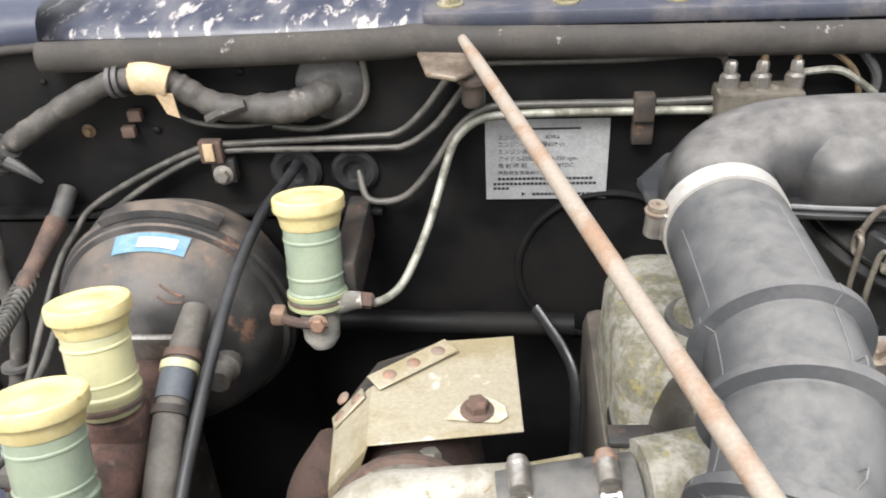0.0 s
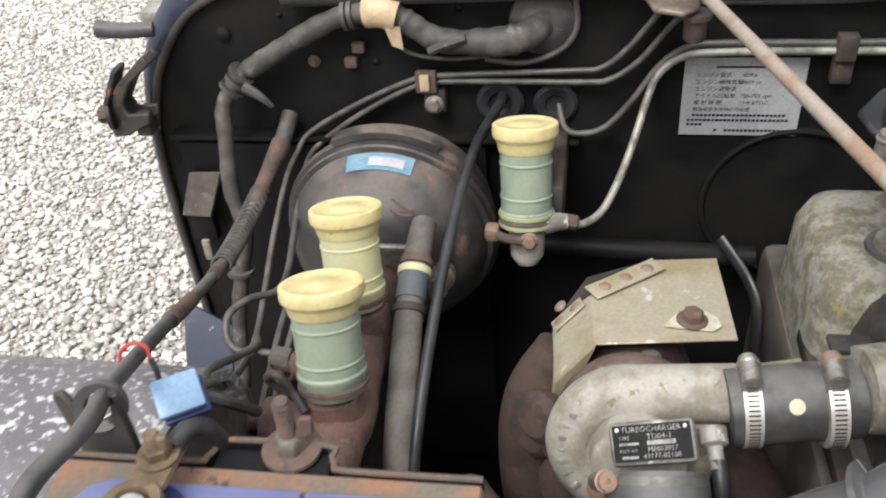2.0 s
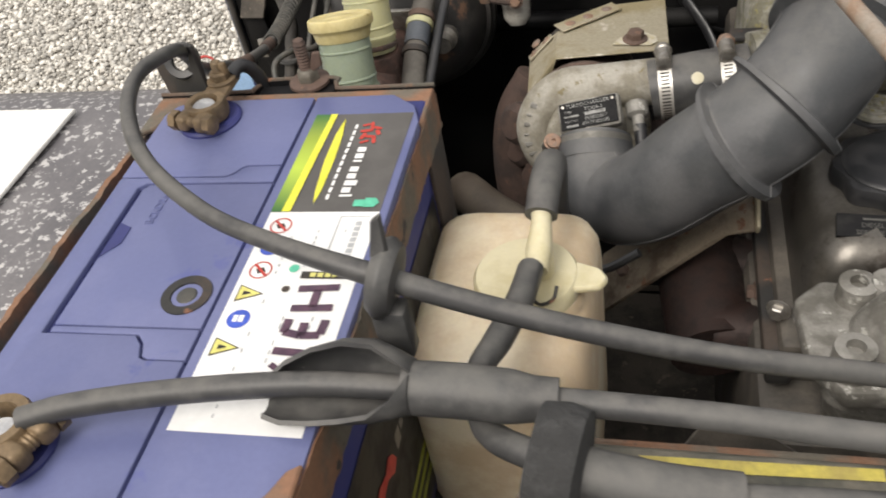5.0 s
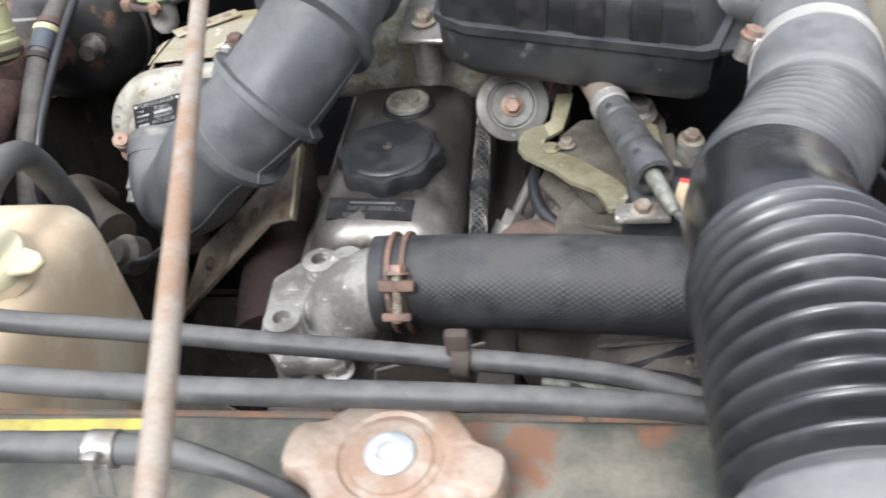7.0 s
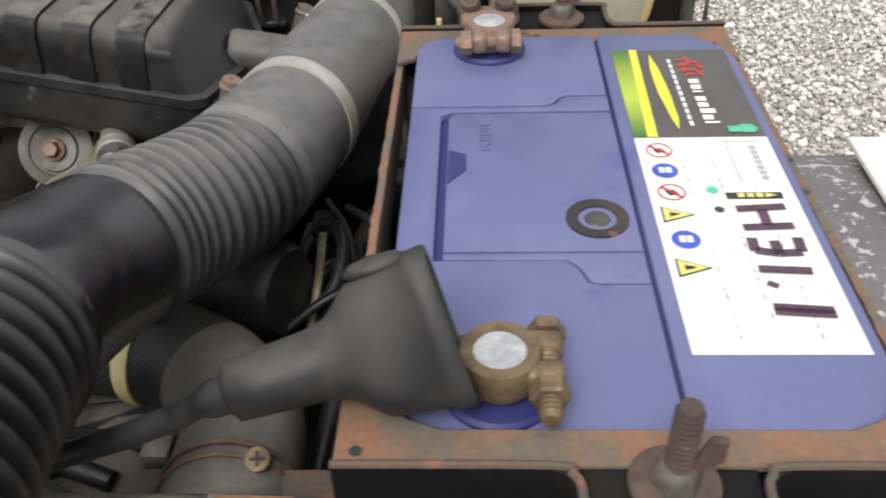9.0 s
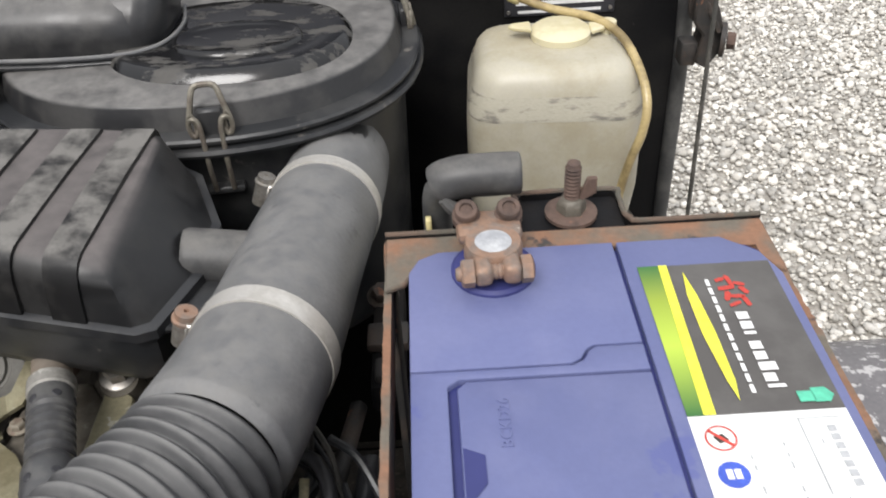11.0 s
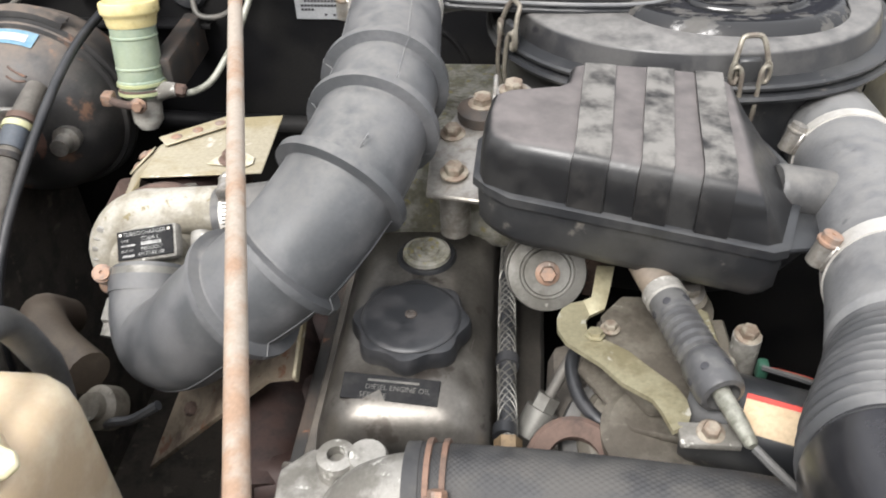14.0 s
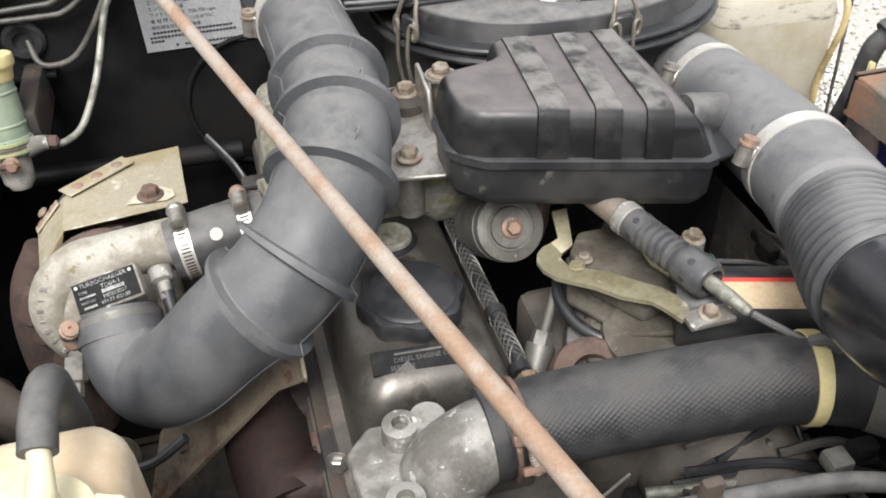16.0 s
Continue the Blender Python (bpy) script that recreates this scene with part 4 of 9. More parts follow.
bl = thing("brake_pipes", (-0.45, 0.76, 0.97), "pair of thin grey steel brake pipes along the firewall", "pipe")
A = [(-0.252, 0.752, 1.046), (-0.263, 0.758, 1.036), (-0.289, 0.758, 1.002), (-0.312, 0.758, 0.983), (-0.34, 0.758, 0.98), (-0.458, 0.758, 0.975), (-0.49, 0.758, 0.969), (-0.548, 0.758, 0.942), (-0.594, 0.755, 0.915), (-0.606, 0.74, 0.9), (-0.606, 0.7, 0.893), (-0.606, 0.65, 0.868), (-0.602, 0.6, 0.846), (-0.597, 0.55, 0.829), (-0.59, 0.5, 0.84), (-0.567, 0.43, 0.89), (-0.545, 0.38, 0.945), (-0.55, 0.35, 0.955)]
B = [(-0.244, 0.752, 1.035), (-0.254, 0.758, 1.023), (-0.279, 0.758, 0.99), (-0.304, 0.758, 0.972), (-0.33, 0.758, 0.969), (-0.454, 0.758, 0.969), (-0.491, 0.758, 0.961), (-0.544, 0.758, 0.932), (-0.583, 0.755, 0.905), (-0.592, 0.735, 0.898), (-0.585, 0.688, 0.898), (-0.575, 0.625, 0.889), (-0.565, 0.57, 0.885), (-0.562, 0.535, 0.892), (-0.575, 0.51, 0.903), (-0.584, 0.488, 0.902), (-0.576, 0.472, 0.887), (-0.547, 0.472, 0.884)]
part("pipe", tube(A, 0.003, 10), M_PIPE, bl)
part("pipe", tube(B, 0.003, 10), M_PIPE, bl)
cl = part("clip", rbox((-0.482, 0.75, 0.96), (-0.462, 0.7595, 0.981), 0.002), M_RUSTD, bl, "rusty pipe clip")
part("branch", tube([(-0.562, 0.485, 0.886), (-0.559, 0.474, 0.889), (-0.56, 0.445, 0.905), (-0.558, 0.41, 0.929), (-0.552, 0.385, 0.942), (-0.549, 0.372, 0.944)], 0.003, 10), M_PIPE, bl)
part("clip_face", rbox((-0.477, 0.7465, 0.964), (-0.468, 0.75, 0.98), 0.001), M_TAPE, cl)
part("clip_tab", rbox((-0.476, 0.755, 0.938), (-0.455, 0.768, 0.961), 0.002), M_BRACK, bl)
hexbolt(bl, (-0.466, 0.755, 0.947), (0, -1, 0.1), 0.0062, M_STEEL, True)
rp = thing("clutch_pipes", (-0.2, 0.76, 1.0), "pale steel pipes running across to the brass junction", "pipe")
part("pipe", tube([(-0.05, 0.757, 1.008), (-0.109, 0.76, 1.005), (-0.214, 0.76, 1.005), (-0.242, 0.76, 1.0), (-0.262, 0.76, 0.983), (-0.283, 0.757, 0.952), (-0.305, 0.755, 0.926), (-0.326, 0.755, 0.918), (-0.343, 0.757, 0.922), (-0.35, 0.772, 0.94)], 0.0033, 10), M_PIPE, rp)
part("pipe", tube([(-0.05, 0.754, 1.0), (-0.109, 0.757, 0.999), (-0.213, 0.757, 0.998), (-0.244, 0.757, 0.993), (-0.262, 0.755, 0.978), (-0.27, 0.745, 0.962), (-0.284, 0.712, 0.925), (-0.297, 0.683, 0.902), (-0.309, 0.664, 0.889), (-0.325, 0.651, 0.886), (-0.34, 0.648, 0.89)], 0.0036, 10), M_PIPEW, rp)
part("pipe", tube([(-0.236, 0.76, 1.042), (-0.13, 0.76, 1.042), (-0.07, 0.76, 1.045), (-0.051, 0.76, 1.042), (-0.046, 0.757, 1.026)], 0.0028, 10), M_PIPE, rp)
c = part("clip", rbox((-0.118, 0.751, 0.991), (-0.101, 0.764, 1.014), 0.002), M_BRACK, rp, "rusty double pipe clip")
part("clip_tab", rbox((-0.117, 0.757, 0.968), (-0.1, 0.768, 0.992), 0.0015), M_BRACK, rp)
for p, r in (((-0.353, 0.7705, 0.942), 0.021), ((-0.405, 0.7705, 0.943), 0.023)):
    part("grommet", lathe([(r, 0), (r, 0.003), (r * 0.82, 0.006), (r * 0.5, 0.005), (r * 0.42, 0.001), (0, 0.0005)], to_axis(p, (0, -1, 0)), 24), M_OILCAP, rp, "round black rubber grommet")
jb = thing("pipe_junction", (-0.02, 0.76, 1.0), "aluminium brake pipe junction block with three fittings", "fitting")
part("block", rbox((-0.056, 0.738, 0.988), (0.011, 0.766, 1.02), 0.003), M_CASTD, jb)
for x in (-0.046, -0.022, 0.004):
    part("fitting", lathe([(0.008, 0), (0.008, 0.01), (0.005, 0.012), (0.005, 0.02), (0.0035, 0.022)], Matrix.Translation((x, 0.752, 1.02)), 6), M_STEEL, jb, "hexagonal pipe nut")
part("pipe", tube([(-0.022, 0.752, 1.036), (-0.02, 0.753, 1.05), (-0.01, 0.755, 1.057), (0.003, 0.755, 1.05), (0.004, 0.753, 1.036)], 0.003, 8), M_BRASS, jb, "bent brass coloured pipe")
part("pipe", tube([(-0.018, 0.758, 1.05), (0.02, 0.758, 1.05), (0.05, 0.758, 1.03), (0.06, 0.758, 1.0)], 0.0025, 8), M_BRASS, jb)
part("pipe", tube([(0.01, 0.756, 1.03), (0.04, 0.757, 1.03), (0.07, 0.757, 1.01)], 0.003, 8), M_PIPEW, jb)


# ---- fluid reservoirs ----
def reservoir(top, bottom, rc, rb, wall, label):
    """A ribbed fluid reservoir with a screw cap, between the middles of its top and base."""
    top, bottom = Vector(top), Vector(bottom)
    m = to_axis(bottom, top - bottom)
    H = (top - bottom).length
    r = thing("fluid_reservoir", bottom, label, "reservoir", "fluid reservoirs")
    q = rb * 0.99
    part("bottle", lathe([(rb * 0.9, 0), (rb, 0.004), (rb, 0.012), (rb * 1.05, 0.0135), (rb * 1.05, 0.0165), (q, 0.018), (q, H * 0.3), (q * 1.035, H * 0.31), (q * 1.035, H * 0.325), (q, H * 0.335), (q, H * 0.62), (q * 1.035, H * 0.63), (q * 1.035, H * 0.645), (q, H * 0.655), (q, H * 0.86)], m, 32), wall, r)
    part("base_band", lathe([(rb * 1.0, 0.004), (rb * 1.07, 0.005), (rb * 1.07, 0.008), (rb, 0.009)], m, 32), M_RUSTD, r, "rusty clamp wire")
    part("cap", lathe([(rb * 0.9, H * 0.74), (rc * 0.86, H * 0.742), (rc * 0.89, H * 0.76), (rc * 0.92, H * 0.82), (rc * 0.985, H * 0.865), (rc * 1.045, H * 0.88), (rc * 1.06, H * 0.9), (rc * 1.06, H * 0.97), (rc * 1.045, H * 0.99), (rc * 0.99, H), (rc * 0.9, H * 0.998), (rc * 0.86, H * 0.99), (rc * 0.42, H * 0.992), (rc * 0.38, H * 1.0), (0, H * 1.0)], m, 44), M_YCAP, r, "yellowed screw cap")
    for h in (0.5, 0.57, 0.26):
        part("level_mark", rbox((-0.004, -q - 0.0004, H * h), (0.006, -q * 0.9, H * h + 0.0012), 0.0002, 1, m), M_FLUIDY, r, "moulded level mark")
    return r, m


r3, m3 = reservoir((-0.373, 0.671, 0.974), (-0.371, 0.648, 0.884), 0.0263, 0.0222, M_FLUID, "green fluid filled clutch reservoir with yellow cap on the firewall")
for z in (0.0025, 0.011):
    part("ring", lathe([(0.0222, z), (0.0242, z + 0.001), (0.0242, z + 0.004), (0.0222, z + 0.005)], m3, 28), mat("olive_tinted_reservoir", (0.34, 0.36, 0.2), (0.28, 0.31, 0.18), 30, rough=0.3, bump=0.04, vary=0.06, sub=0.2), r3, "olive moulded ring")
part("bulb", lathe([(0.0, -0.036), (0.009, -0.034), (0.0145, -0.026), (0.0155, -0.012), (0.0155, 0), (0, 0)], m3, 20), M_GLASSY, r3, "cloudy bulb under the reservoir")
part("clamp_bar", tube([(-0.40, 0.628, 0.893), (-0.39, 0.624, 0.889), (-0.375, 0.622, 0.887), (-0.36, 0.624, 0.886)], 0.004, 8), M_RUSTD, r3, "rusty clamp")
hexbolt(r3, (-0.367, 0.622, 0.887), (0.1, -1, 0.2), 0.0055, M_COPPER)
part("clamp_ear", rbox((-0.405, 0.622, 0.884), (-0.393, 0.636, 0.897), 0.003), M_COPPER, r3)
part("outlet", tube([(-0.355, 0.645, 0.89), (-0.345, 0.645, 0.892), (-0.336, 0.646, 0.892)], [0.01, 0.0085, 0.007], 10, 4), M_CAST, r3, "grey metal outlet")
part("outlet_nut", lathe([(0.0065, 0), (0.0065, 0.012), (0.004, 0.014), (0, 0.014)], to_axis((-0.34, 0.647, 0.892), (1, 0, -0.15)), 6), M_RUSTD, r3, "rusty hexagon nut")
part("mount", rbox((-0.36, 0.655, 0.875), (-0.34, 0.765, 0.92), 0.004), M_BRACK, r3, "dark mounting bracket")
reservoir((-0.491, 0.456, 0.968), (-0.486, 0.431, 0.892), 0.0272, 0.023, M_FLUID, "green fluid filled brake reservoir with yellow cap")
reservoir((-0.497, 0.545, 0.969), (-0.492, 0.523, 0.892), 0.0262, 0.0222, M_FLUIDY, "yellowed brake fluid reservoir with yellow cap")
mc = thing("brake_master_cylinder", (-0.487, 0.48, 0.86), "rusty cast brake master cylinder", "cylinder")
part("body", lathe([(0.012, 0), (0.02, 0.004), (0.022, 0.012), (0.022, 0.04), (0.0245, 0.05), (0.0245, 0.075), (0.022, 0.085), (0.022, 0.13), (0.026, 0.14), (0.026, 0.16), (0.022, 0.17), (0.022, 0.22), (0.03, 0.225), (0.03, 0.245), (0, 0.245)], to_axis((-0.485, 0.375, 0.863), (-0.03, 1, -0.02)), 24), M_REDRUST, mc)
for y in (0.431, 0.523):
    part("boss", lathe([(0.024, 0), (0.023, 0.02), (0.0205, 0.03), (0, 0.03)], Matrix.Translation((-0.489, y, 0.863)), 20), M_REDRUST, mc)
part("port", lathe([(0.012, 0), (0.012, 0.03), (0.008, 0.032), (0.008, 0.045), (0, 0.045)], to_axis((-0.5, 0.472, 0.868), (-1, 0, 0.25)), 12), M_REDRUST, mc, "rusty pipe port")
part("port", lathe([(0.0165, 0), (0.0165, 0.034), (0.0175, 0.036), (0.0175, 0.042), (0.0085, 0.044), (0.007, 0.06), (0, 0.06)], to_axis((-0.495, 0.42, 0.866), (-1, 0, 0.05)), 16), M_REDRUST, mc, "red-brown cast port")
part("port_nut", lathe([(0.0085, 0), (0.0085, 0.012), (0.005, 0.014), (0, 0.014)], to_axis((-0.547, 0.42, 0.8685), (-1, 0, 0.05)), 6), M_PIPE, mc, "grey pipe nut")
part("port_nut", lathe([(0.0085, 0), (0.0085, 0.014), (0.005, 0.016), (0, 0.016)], to_axis((-0.533, 0.472, 0.879), (-1, 0, 0.15)), 6), M_PIPE, mc, "grey pipe nut")
part("wire_loop", tube([(-0.52, 0.43, 0.885), (-0.53, 0.425, 0.905), (-0.52, 0.42, 0.915), (-0.51, 0.418, 0.9), (-0.5, 0.408, 0.893)], 0.003, 8), M_BRACK, mc, "twisted dark wire clip")

# ---- brake booster ----
bo = thing("brake_booster", (-0.5, 0.7, 0.855), "round black brake booster with surface rust", "booster")
bmx = to_axis((-0.5, 0.742, 0.856), (0, -1, 0))
prof = [(0, 0.148), (0.028, 0.148), (0.034, 0.142), (0.05, 0.136), (0.072, 0.122), (0.086, 0.1), (0.093, 0.076), (0.094, 0.072), (0.1, 0.07), (0.1015, 0.064), (0.1, 0.058), (0.0945, 0.056), (0.093, 0.03), (0.08, 0.008), (0.05, 0), (0, 0)]
part("shell", lathe(prof, bmx, 56), M_BOOST, bo)
part("rim_ridge", lathe([(0.0925, 0.0795), (0.0965, 0.0785), (0.0975, 0.076), (0.0945, 0.074)], bmx, 56), M_BOOST, bo)
part("crimp", lathe([(0.1, 0.054), (0.1065, 0.055), (0.1065, 0.072), (0.1, 0.072)], bmx, 56, a0=radians(60), a1=radians(115)), M_BOOST, bo, "crimped rim flange")
# blue sticker that follows the shell
stk = bmesh.new()
grid = []
for r, hh in ((0.0925, 0.0822), (0.0902, 0.0905), (0.0868, 0.1005)):
    grid.append([stk.verts.new(bmx @ Vector((r * math.cos(a), r * math.sin(a), hh))) for a in [radians(69 + 38 * k / 12) for k in range(13)]])
for a, b in zip(grid, grid[1:]):
    for k in range(12):
        stk.faces.new((a[k], a[k + 1], b[k + 1], b[k]))
bmesh.ops.recalc_face_normals(stk, faces=stk.faces)
st = part("sticker", stk, M_STICK, bo, "blue maker's sticker")
stk = bmesh.new()
grid = []
for r, hh in ((0.0916, 0.0868), (0.0886, 0.0968)):
    grid.append([stk.verts.new(bmx @ Vector((r * math.cos(a), r * math.sin(a), hh))) for a in [radians(74 + 20 * k / 6) for k in range(7)]])
for k in range(6):
    stk.faces.new((grid[0][k], grid[0][k + 1], grid[1][k + 1], grid[1][k]))
part("lettering", stk, M_PLATE, st)
part("check_valve", lathe([(0.014, 0), (0.014, 0.012), (0.009, 0.014), (0.009, 0.03), (0, 0.03)], to_axis((-0.445, 0.617, 0.855), (0.1, -1, 0.1)), 14), M_STEEL, bo, "steel vacuum connector")
part("stud_plate", rbox((-0.53, 0.588, 0.87), (-0.46, 0.596, 0.9), 0.003), M_STEEL, bo, "bright mounting plate")
vh = thing("vacuum_hose", (-0.45, 0.55, 0.9), "thick grey rubber vacuum hose with clamps", "hose")
M_VAC = mat("brown_grey_hose", (0.085, 0.076, 0.066), (0.13, 0.12, 0.105), 40, rough=0.6, bump=0.25)
part("hose", tube([(-0.4515, 0.603, 0.915), (-0.452, 0.575, 0.908), (-0.4515, 0.545, 0.899), (-0.451, 0.515, 0.884), (-0.4495, 0.48, 0.862), (-0.448, 0.44, 0.832), (-0.447, 0.40, 0.78), (-0.446, 0.37, 0.7)], [0.0105, 0.0112, 0.0105, 0.0115, 0.012, 0.0122, 0.0122, 0.0122], 16), M_VAC, vh)
part("joint", tube([(-0.4515, 0.55, 0.9015), (-0.4515, 0.53, 0.8925)], 0.0122, 16, 3), mat("blue_grey_joint", (0.07, 0.08, 0.095), (0.1, 0.1, 0.105), 40, rough=0.5), vh, "blue-grey hose joint")
for p, mt in (((-0.4517, 0.563, 0.9045), M_RUSTD), ((-0.4515, 0.553, 0.9025), M_FLUIDY), ((-0.4513, 0.523, 0.8885), M_BRACK)):
    part("clamp", lathe([(0.0118, -0.003), (0.0136, -0.003), (0.0136, 0.003), (0.0118, 0.003)], to_axis(p, (0, 0.85, 0.45)), 20), mt, vh, "wire hose clamp")
part("clamp_wire", tube([(-0.46, 0.605, 0.926), (-0.472, 0.608, 0.93), (-0.478, 0.61, 0.934)], 0.0012, 6, 3), M_RUSTD, vh)
part("clamp_wire", tube([(-0.46, 0.602, 0.923), (-0.472, 0.604, 0.922), (-0.48, 0.606, 0.926)], 0.0012, 6, 3), M_RUSTD, vh)
single("throttle_cable", tube([(-0.402, 0.765, 0.952), (-0.404, 0.735, 0.954), (-0.415, 0.68, 0.95), (-0.422, 0.623, 0.938), (-0.427, 0.565, 0.915), (-0.431, 0.508, 0.886), (-0.434, 0.45, 0.849), (-0.436, 0.41, 0.8), (-0.437, 0.39, 0.72)], 0.0046, 12), M_OILCAP, "black sheathed control cable", "cable")

# release cable with spring, running to the battery
ca = thing("release_cable", (-0.62, 0.72, 0.9), "rusty spring-wrapped cable running forward over the battery", "cable")
path = [(-0.615, 0.765, 0.93), (-0.619, 0.735, 0.912), (-0.634, 0.662, 0.876), (-0.64, 0.60, 0.865), (-0.632, 0.52, 0.888), (-0.614, 0.455, 0.922), (-0.578, 0.36, 0.978), (-0.537, 0.285, 1.034), (-0.513, 0.238, 1.064), (-0.513, 0.2, 1.0725), (-0.498, 0.158, 1.0755), (-0.468, 0.116, 1.073), (-0.423, 0.082, 1.069), (-0.38, 0.062, 1.068), (-0.332, 0.05, 1.062),
        (-0.279, 0.048, 1.045), (-0.23, 0.049, 1.03), (-0.181, 0.054, 1.014), (-0.122, 0.062, 0.998), (-0.07, 0.067, 0.985), (-0.03, 0.068, 0.979), (0.018, 0.067, 0.974), (0.066, 0.066, 0.969), (0.1, 0.064, 0.963), (0.13, 0.058, 0.955), (0.16, 0.05, 0.94)]
part("sheath", tube(path, [0.0085, 0.0085] + [0.0056] * 4 + [0.005] + [0.0044] * 7 + [0.0052] * 12, 12), M_RUBBER, ca)
part("ferrule", tube([(-0.6185, 0.737, 0.913), (-0.625, 0.705, 0.897), (-0.631, 0.676, 0.882)], [0.0098, 0.008, 0.0075], 12, 4), M_RUSTD, ca, "rusty ferrule")
dense = spline(path, 24)
seg = [p for p in dense if 0.595 < p.y < 0.69]
coil = []
for i in range(len(seg) - 1):
    for k in range(12):
        p = seg[i].lerp(seg[i + 1], k / 12)
        a = (i * 12 + k) * 2 * math.pi / 20
        coil.append(p + Vector((math.cos(a), math.sin(a) * 0.4, math.sin(a) * 0.9)) * 0.0085)
part("spring", sweep(coil, 0.0014, 6), M_PIPE, ca, "steel coil spring")
for t0, t1 in ((0.575, 0.6), (0.47, 0.53)):
    seg = [p for p in dense if t0 < p.y < t1]
    part("rust_patch", sweep(seg, 0.0066, 12), M_RUSTD, ca)
part("grommet", lathe([(0.006, -0.006), (0.015, -0.005), (0.018, -0.001), (0.018, 0.001), (0.015, 0.005), (0.006, 0.006)], to_axis((-0.326, 0.05, 1.06), (0.98, -0.05, -0.2)), 20), M_RUBBER, ca, "black rubber cable grommet")
part("grommet_tag", slab([(-0.329, 0.046, 1.074), (-0.321, 0.047, 1.074), (-0.322, 0.052, 1.094), (-0.327, 0.052, 1.09)], 0.003, 0.001), M_RUBBER, ca)
part("grommet_tag", rbox((-0.333, 0.038, 1.02), (-0.317, 0.05, 1.05), 0.003), M_RUBBER, ca)
part("tie", lathe([(0.006, -0.004), (0.009, -0.004), (0.009, 0.004), (0.006, 0.004)], to_axis((0.019, 0.067, 0.974), (1, 0, -0.1)), 14), M_BRACK, ca, "dark clip")
part("tie_post", rbox((0.013, 0.064, 0.955), (0.024, 0.07, 0.992), 0.002), M_BRACK, ca)
br = thing("cable_bracket", (-0.54, 0.27, 1.0), "black plate bracket with a cable eye beside the battery", "bracket")
part("plate", slab([(-0.5585, 0.2797, 1.039), (-0.5518, 0.279, 1.0427), (-0.5466, 0.2782, 1.0324), (-0.5363, 0.2767, 1.0264), (-0.5281, 0.2753, 1.0324), (-0.5252, 0.2745, 1.0486), (-0.5192, 0.273, 1.0501), (-0.5155, 0.2701, 1.0057), (-0.5511, 0.276, 0.9946)], 0.004, 0.0015), M_BRACK, br)
part("eye", lathe([(0.007, -0.003), (0.0115, -0.004), (0.0128, 0), (0.0115, 0.004), (0.007, 0.003), (0.007, -0.003)], to_axis((-0.5355, 0.277, 1.034), (0.25, -0.85, 0.5)), 24, caps=False), M_RUBBER, br, "rubber eye")
RT = Vector((-0.583, 0.372, 0.971))
part("red_tie", tube([RT + Vector(q) for q in ((-0.010, -0.003, -0.009), (-0.0085, 0.0, 0.003), (-0.001, 0.003, 0.0085), (0.0075, 0.003, 0.0065), (0.010, 0.0, 0.0))], 0.0012, 8), M_RED, br, "thin red wire")
part("dark_tie", tube([RT + Vector(q) for q in ((0.010, 0.0, 0.0), (0.0125, -0.002, -0.01), (0.0125, -0.004, -0.03))], 0.0018, 8), M_RUBBER, br)
co = thing("wire_connector", (-0.555, 0.37, 0.95), "pale blue plastic wire connector", "connector")
part("housing", rbox((-0.013, -0.012, -0.003), (0.014, 0.012, 0.004), 0.002, 2, to_axis((-0.547, 0.349, 0.966), (0.3, -0.45, 1))), M_LBLU, co)
part("lower_half", rbox((-0.011, -0.014, -0.0085), (0.016, 0.01, -0.0035), 0.002, 2, to_axis((-0.547, 0.349, 0.966), (0.3, -0.45, 1))), M_BLUED, co, "darker blue lower half")
part("wire", tube([(-0.54, 0.36, 0.955), (-0.53, 0.37, 0.94), (-0.53, 0.4, 0.9)], 0.004, 8), M_RUBBER, co)
single("headlamp_bowl", lathe([(0.0, 0.02), (0.04, 0.018), (0.075, 0.005), (0.09, -0.03), (0.09, -0.06), (0, -0.06)], to_axis((-0.6, 0.44, 0.8), (0.2, 0.3, 0.95)), 32), M_NAVY, "dark rounded housing behind the fender", "housing")
for x, y in ((-0.562, 0.5), (-0.548, 0.47)):
    single("wire", tube([(x, y + 0.06, 0.87), (x, y, 0.85), (x + 0.004, y - 0.06, 0.82), (x + 0.01, y - 0.08, 0.72)], 0.003, 8), M_PIPE, "thin dark wire beside the master cylinder", "wiring")

# ---- engine ----
en = thing("engine", (-0.06, 0.4, 0.4), "greasy cast iron diesel engine with grey rocker cover", "engine")
part("block", rbox((-0.15, 0.16, 0.42), (0.03, 0.76, 0.8), 0.012), M_BLOCK, en, "black oily engine block")
part("head", rbox((-0.135, 0.215, 0.79), (0.0, 0.72, 0.835), 0.006), M_BLOCK, en)
part("gasket_rail", rbox((-0.145, 0.2, 0.812), (-0.128, 0.6, 0.826), 0.003), M_BRACK, en, "dark rusty rail")


def ring(x0, x1, y0, y1, z, r):
    return [(x, y, z) for x, y in rounded(x0, y0, x1, y1, r, 4)]


